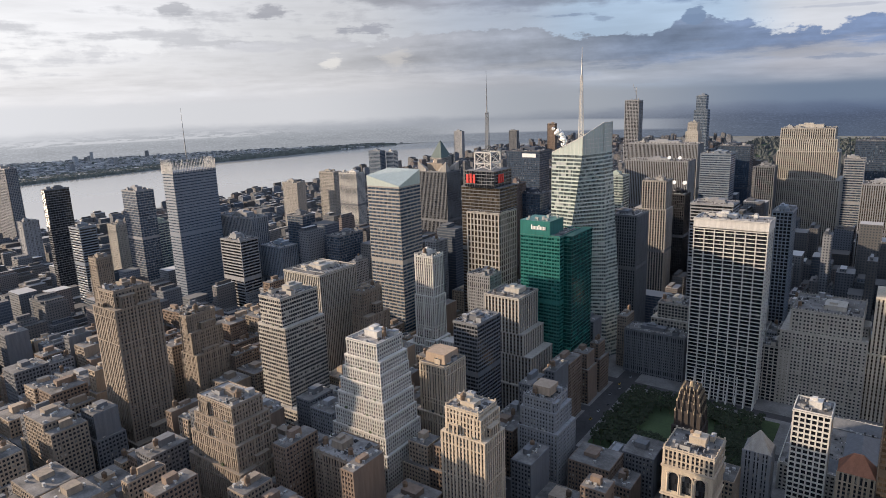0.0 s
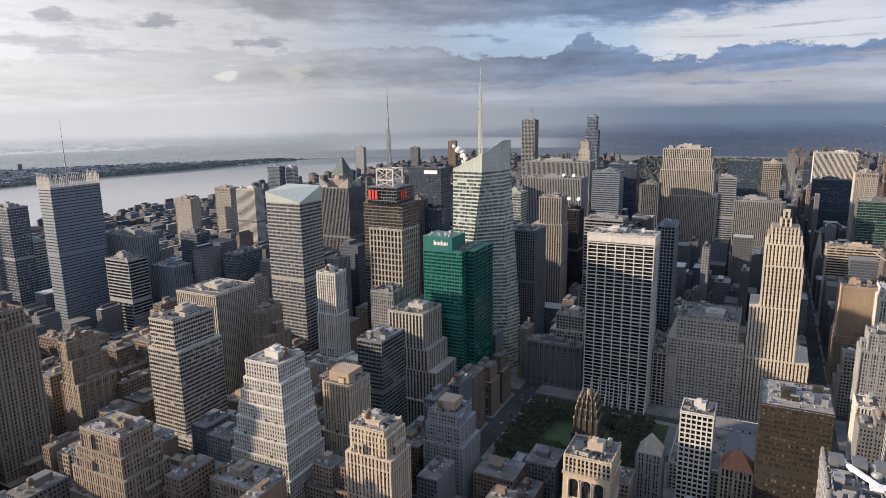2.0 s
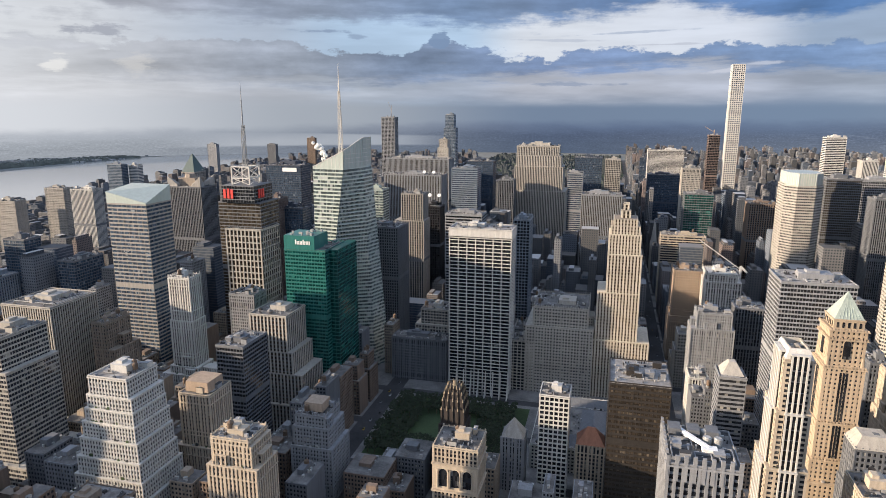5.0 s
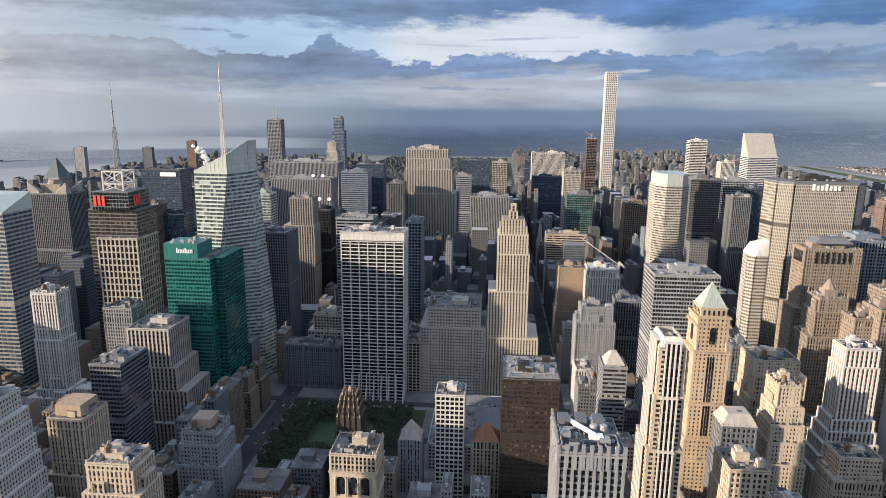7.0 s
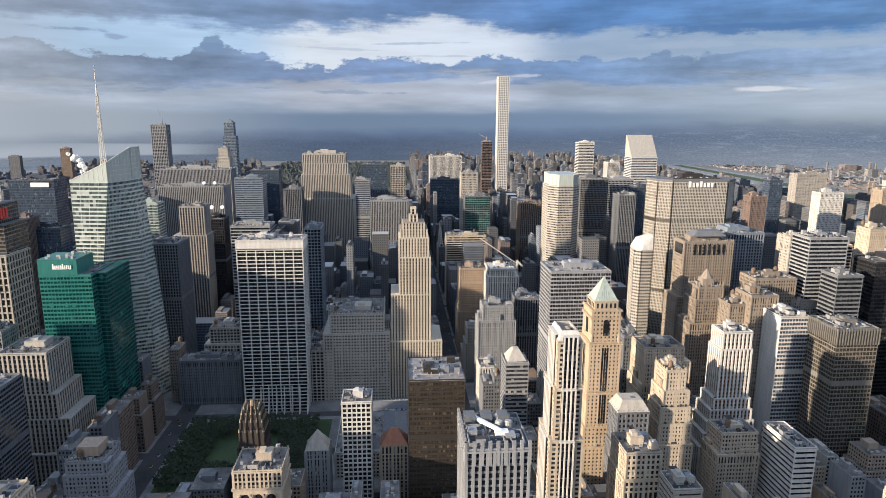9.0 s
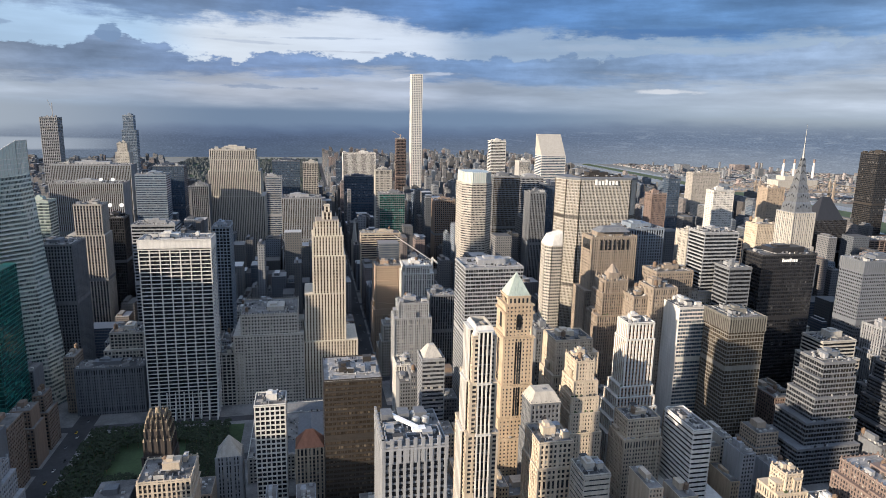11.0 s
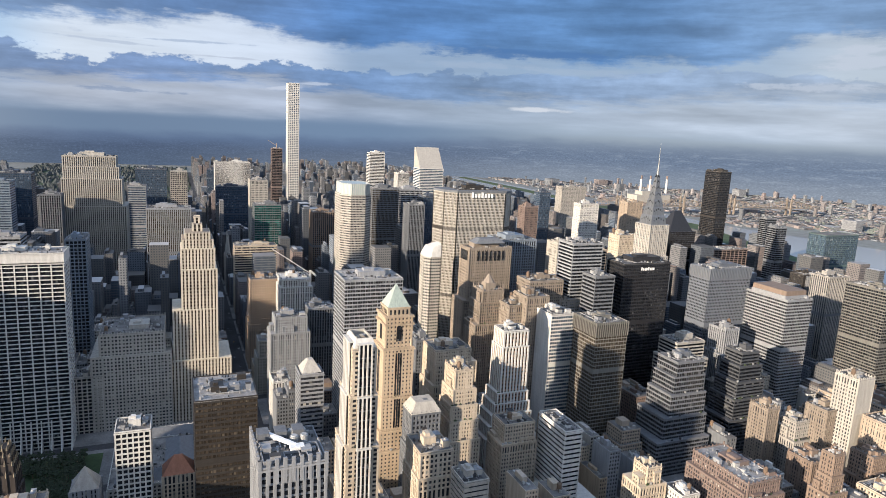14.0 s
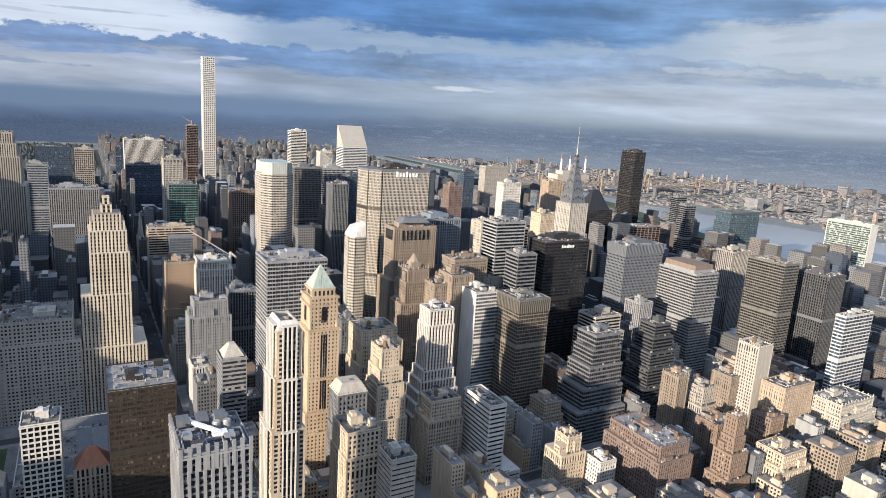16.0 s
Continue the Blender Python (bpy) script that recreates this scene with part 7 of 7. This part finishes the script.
def street_cars():
    """Cars and cabs along the avenues and cross streets near the park."""
    paints = [wall_mat("cab_yellow", (0.62, 0.40, 0.04), 0.35, stain=0.05), wall_mat("car_white", (0.7, 0.7, 0.7), 0.3, stain=0.05), wall_mat("car_black", (0.03, 0.03, 0.03), 0.3, stain=0.05), wall_mat("car_grey", (0.25, 0.26, 0.28), 0.3, stain=0.05)]
    names = ("yellow taxi cab in street traffic", "white car in street traffic", "black car in street traffic", "grey car in street traffic")
    rng = random.Random(12)
    made = []
    for paint, label in zip(paints, names):
        own = root("car", label, "car", 0, 0, 0.36, "street traffic")
        body = Mesh().loft([(-0.9, -2.2, 0.3), (0.9, -2.2, 0.3), (0.9, 2.2, 0.3), (-0.9, 2.2, 0.3)], [(-0.85, -2.1, 0.95), (0.85, -2.1, 0.95), (0.85, 2.1, 0.95), (-0.85, 2.1, 0.95)])
        part("body", body, paint, own)
        part("cabin", Mesh().loft([(-0.8, -1.3, 0.95), (0.8, -1.3, 0.95), (0.8, 1.1, 0.95), (-0.8, 1.1, 0.95)], [(-0.65, -0.8, 1.5), (0.65, -0.8, 1.5), (0.65, 0.7, 1.5), (-0.65, 0.7, 1.5)]), G["dark"], own)
        made.append(own)
    k = 0
    for x, y0, y1 in ((-231, 540, 1000), (72, 380, 1100), (226, 400, 900), (-505, 300, 700), (378, 380, 620)):
        y = y0
        while y < y1 and k < 110:
            y += rng.uniform(8, 40)
            m = pose(x + rng.choice((-6, -2, 2, 6)), y, 0.36)
            o = made[rng.randrange(4)]
            if k < 4:
                made[k].matrix_basis = m
            else:
                copy_thing(o, m)
            k += 1


street_cars()

# ---- block filling ----
SUNNY = ("cream", "tan", "buff", "lime", "cream", "dtan", "tan", "grey")
WEST = ("dgrey", "brown", "dgrey", "dtan", "brown", "tan", "grey", "dtan")
PALETTE = ("dtan", "stone", "tan", "grey", "grey", "lime", "brown", "cream", "grey", "red", "lime", "tan", "dgrey", "dgrey", "white")


def clear_of(a, b, c, d):
    return not any(a < r[1] + 1.5 and b > r[0] - 1.5 and c < r[3] + 1.5 and d > r[2] - 1.5 for r in RECTS)


def lot_height(x, y, rng):
    d = math.hypot(x, y)
    if x < -1040 and y < 1900:
        h = rng.choice((14, 18, 22, 28, 40))
    elif x < -760 and y < 1500:
        h = rng.choice((18, 25, 35, 50, 70))
    elif x < -212 and y < 600:
        h = rng.uniform(38, 78)
    elif x < 222 and y < 560:
        h = rng.uniform(18, 44)
    elif y < 560:
        h = rng.uniform(20, 58) if x < 700 else rng.uniform(16, 60)
    elif y < 880 and -500 < x < 660:
        h = rng.uniform(26, 66)
    elif y < 1750 and -500 < x < 660:
        h = rng.uniform(35, 95) if rng.random() < 0.75 else rng.uniform(90, 150)
    elif x >= 660 and y < 1900:
        h = rng.choice((18, 25, 40, 55, 70, 90, 115))
    elif x < -212 and y < 1800:
        h = rng.choice((18, 25, 40, 55, 70, 100, 130))
    elif x < -212:
        h = rng.choice((14, 15, 18, 18, 22, 28, 40, 60))
    else:
        h = rng.choice((14, 16, 20, 24, 34, 48, 60, 85, 105)) if y > 2100 else rng.choice((18, 22, 30, 45, 60, 85, 110))
    return h * rng.uniform(0.9, 1.1)


def plain_block(m, x0, x1, y0, y1, z0, z1, rng):
    """One of the many buildings further off, with storeys, piers and roof gear, added to a joined mesh."""
    n = max(1, round((z1 - z0) / 3.6))
    party = rng.random() < 0.5, rng.random() < 0.5
    m.box(x0, x1, y0, y1, z0, z1 - 0.2, 1)
    for k in range(1, n + 1):
        z = z0 + (z1 - z0) * k / n
        m.box(x0 - 0.4, x1 + 0.4, y0 - 0.4, y1 + 0.4, z - 1.5, z, 0)
    q = max(1, round((x1 - x0) / 2.9))
    for i in range(q + 1):
        x = x0 + (x1 - x0) * i / q
        m.box(x - 0.55, x + 0.55, y0 - 0.5, y0, z0, z1 - 0.01, 0)
    q = max(1, round((y1 - y0) / 2.9))
    for i in range(q + 1):
        y = y0 + (y1 - y0) * i / q
        if not party[0]:
            m.box(x0 - 0.5, x0, y - 0.55, y + 0.55, z0, z1 - 0.01, 0)
        if not party[1]:
            m.box(x1, x1 + 0.5, y - 0.55, y + 0.55, z0, z1 - 0.01, 0)
    if party[0]:
        m.box(x0 - 0.45, x0, y0, y1, z0, z1 - 0.01, 0)
    if party[1]:
        m.box(x1, x1 + 0.45, y0, y1, z0, z1 - 0.01, 0)
    m.box(x0 + 0.1, x1 - 0.1, y0 + 0.1, y1 - 0.1, z1, z1 + 0.15, 2)
    w, d = x1 - x0, y1 - y0
    m.box(x0 + w * 0.25, x0 + w * rng.uniform(0.5, 0.7), y0 + d * 0.35, y0 + d * rng.uniform(0.6, 0.85), z1 + 0.15, z1 + rng.uniform(3, 6), 0)
    for _ in range(7):
        a, b = rng.uniform(x0 + 1, x1 - 4), rng.uniform(y0 + 1, y1 - 4)
        m.box(a, a + rng.uniform(1, 3), b, b + rng.uniform(1, 3), z1 + 0.15, z1 + rng.uniform(1.2, 2.6), 4)
    if rng.random() < 0.35:
        tank(m, rng.uniform(x0 + 3, x1 - 3), rng.uniform(y0 + 3, y1 - 3), z1 + 0.15, 2.0, 3)


def fill_blocks():
    rng = random.Random(21)
    near, far = [], [Mesh() for _ in FAR]
    for i in range(len(AVES) - 1):
        for n in range(32, 84):
            a, b, c, d = AVES[i] + 13, AVES[i + 1] - 13, street(n) + 9, street(n + 1) - 9
            for row in (0, 1):
                y0, y1 = (c, (c + d) / 2 - 0.8) if row == 0 else ((c + d) / 2 + 0.8, d)
                x = a
                while x < b - 8:
                    w = min(rng.choice((8, 11, 14, 17, 21, 26, 34)) if math.hypot(x, c) < 1500 else rng.choice((8, 10, 14, 18, 24)), b - x)
                    if b - x - w < 9:
                        w = b - x
                    r = (x, x + w - 0.6, y0, y1 - rng.choice((0, 0, 3, 6)))
                    x += w
                    if math.hypot(r[0], r[2]) > 4600 or (r[2] < 120 and abs(r[0]) < 120) or r[2] < -40:
                        continue
                    if not clear_of(*r):
                        continue
                    h = lot_height(r[0], r[2], rng)
                    dist = math.hypot((r[0] + r[1]) / 2, (r[2] + r[3]) / 2)
                    if dist < 900 and r[2] > 60:
                        near.append((dist, r, h))
                    else:
                        m = far[rng.choices(range(4), (5, 4, 3, 1.2))[0]]
                        m.box(*r, 0, h)
                        if rng.random() < 0.6:
                            e = rng.uniform(2, 4)
                            m.box(r[0] + e, r[0] + e + (r[1] - r[0]) * 0.35, r[2] + e, r[3] - e, h, h + rng.uniform(2.5, 5))
    near.sort(key=lambda q: q[0])
    rest = {}
    for k, (dist, r, h) in enumerate(near):
        wall = rng.choice(WEST if r[0] < -150 else SUNNY if 60 < r[0] < 430 and r[2] < 560 else PALETTE)
        st = rng.choice(("mas", "mas", "mas", "masv", "masf"))
        step = h > 45 and rng.random() < 0.6 and r[1] - r[0] > 15
        if k >= 160:
            m = rest.setdefault(wall, Mesh())
            if step:
                e = rng.uniform(2, 4)
                plain_block(m, *r, 0, h * 0.7, rng)
                plain_block(m, r[0] + e, r[1] - e, r[2] + e, r[3] - e, h * 0.7, h, rng)
            else:
                plain_block(m, *r, 0, h, rng)
        elif step:
            e = rng.uniform(2, 4)
            tower("loft_building", WORDS[wall] + " loft building with setback top and roof tanks", r[0] + e, r[1] - e, r[2] + e, r[3] - e, h, st, wall, "clear",
                  tiers=((h * rng.uniform(0.6, 0.8), e, e, e, e),), tanks=1, pale=rng.random() < 0.25, group="city blocks")
        else:
            tower("loft_building", WORDS[wall] + " city block building with cluttered roof", *r, h, st, wall, "clear", blank=rng.choice(("", "w", "e", "we", "we")),
                  tanks=rng.choice((0, 1, 1)), pale=rng.random() < 0.25, group="city blocks")
    for wall, m in rest.items():
        tagged(part("city_blocks", m, [W[wall], G["clear"], ROOF, TANK, DUCT], None), "rows of " + WORDS[wall] + " city buildings with flat roofs", "city blocks", kind="stuff")
    for m, mat in zip(far, FAR):
        tagged(part("distant_blocks", m, mat, None), "distant city blocks of brick and stone houses", "city blocks", kind="stuff")


WORDS = {"buff": "buff brick", "stone": "buff stone", "dtan": "dark tan brick", "tan": "tan brick", "grey": "grey stone", "lime": "pale limestone", "brown": "brown brick", "cream": "cream brick", "red": "red brick", "dgrey": "dark grey stone", "white": "white brick"}
fill_blocks()


def far_shores():
    """Low towns on the far banks."""
    rng = random.Random(33)
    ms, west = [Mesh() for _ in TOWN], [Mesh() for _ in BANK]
    for _ in range(11000):
        q = rng.uniform(-82, -30)
        d = rng.uniform(3000, 4770)
        x, y = d * math.sin(radians(q)), d * math.cos(radians(q))
        if x > -3260 and y < 3100 or x > -3000:
            continue
        h = rng.choice((6, 7, 8, 9, 11)) if rng.random() < 0.992 else rng.uniform(25, 60)
        w, e = (rng.uniform(6, 16), rng.uniform(8, 22)) if rng.random() < 0.9 else (rng.uniform(20, 60), rng.uniform(20, 50))
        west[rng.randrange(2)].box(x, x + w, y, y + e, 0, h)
    for _ in range(17000):
        q = rng.uniform(18, 80)
        d = 2300 + 2460 * math.sqrt(rng.random())
        x, y = d * math.sin(radians(q)), d * math.cos(radians(q))
        if x < 2340 and not (x > 2120 and y > 1900):
            continue
        h = rng.choice((6, 7, 8, 9, 12)) if rng.random() < 0.985 else rng.uniform(20, 60)
        w, e = (rng.uniform(7, 16), rng.uniform(8, 24)) if rng.random() < 0.85 else (rng.uniform(25, 80), rng.uniform(25, 70))
        ms[rng.randrange(2)].box(x, x + w, y, y + e, 0, h)
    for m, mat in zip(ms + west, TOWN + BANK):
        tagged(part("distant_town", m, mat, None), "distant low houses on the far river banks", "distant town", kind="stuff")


far_shores()


def shore_woods():
    """Tree belts on the far banks: clumps of crowns along the slope and between the houses."""
    rng = random.Random(41)
    m = Mesh()
    for _ in range(4200):
        if rng.random() < 0.55:
            f = rng.random()
            x, y = -3190 - rng.random() ** 1.5 * 260 + (210 * max(0, f - 0.55) / 0.45), 700 + 2900 * f
            r = rng.uniform(7, 14)
        else:
            q, d = (rng.uniform(-82, -36), rng.uniform(3400, 4750)) if rng.random() < 0.4 else (rng.uniform(22, 80), rng.uniform(2700, 4750))
            x, y = d * math.sin(radians(q)), d * math.cos(radians(q))
            if -3240 < x < 2420:
                continue
            r = rng.uniform(6, 16)
        for _ in range(3):
            px, py = x + rng.uniform(-9, 9), y + rng.uniform(-9, 9)
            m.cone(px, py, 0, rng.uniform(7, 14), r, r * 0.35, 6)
    tagged(part("bank_woods", m, BANKWOOD, None), "tree belts on the far river banks, foliage paled for haze", "woods", kind="stuff")


shore_woods()
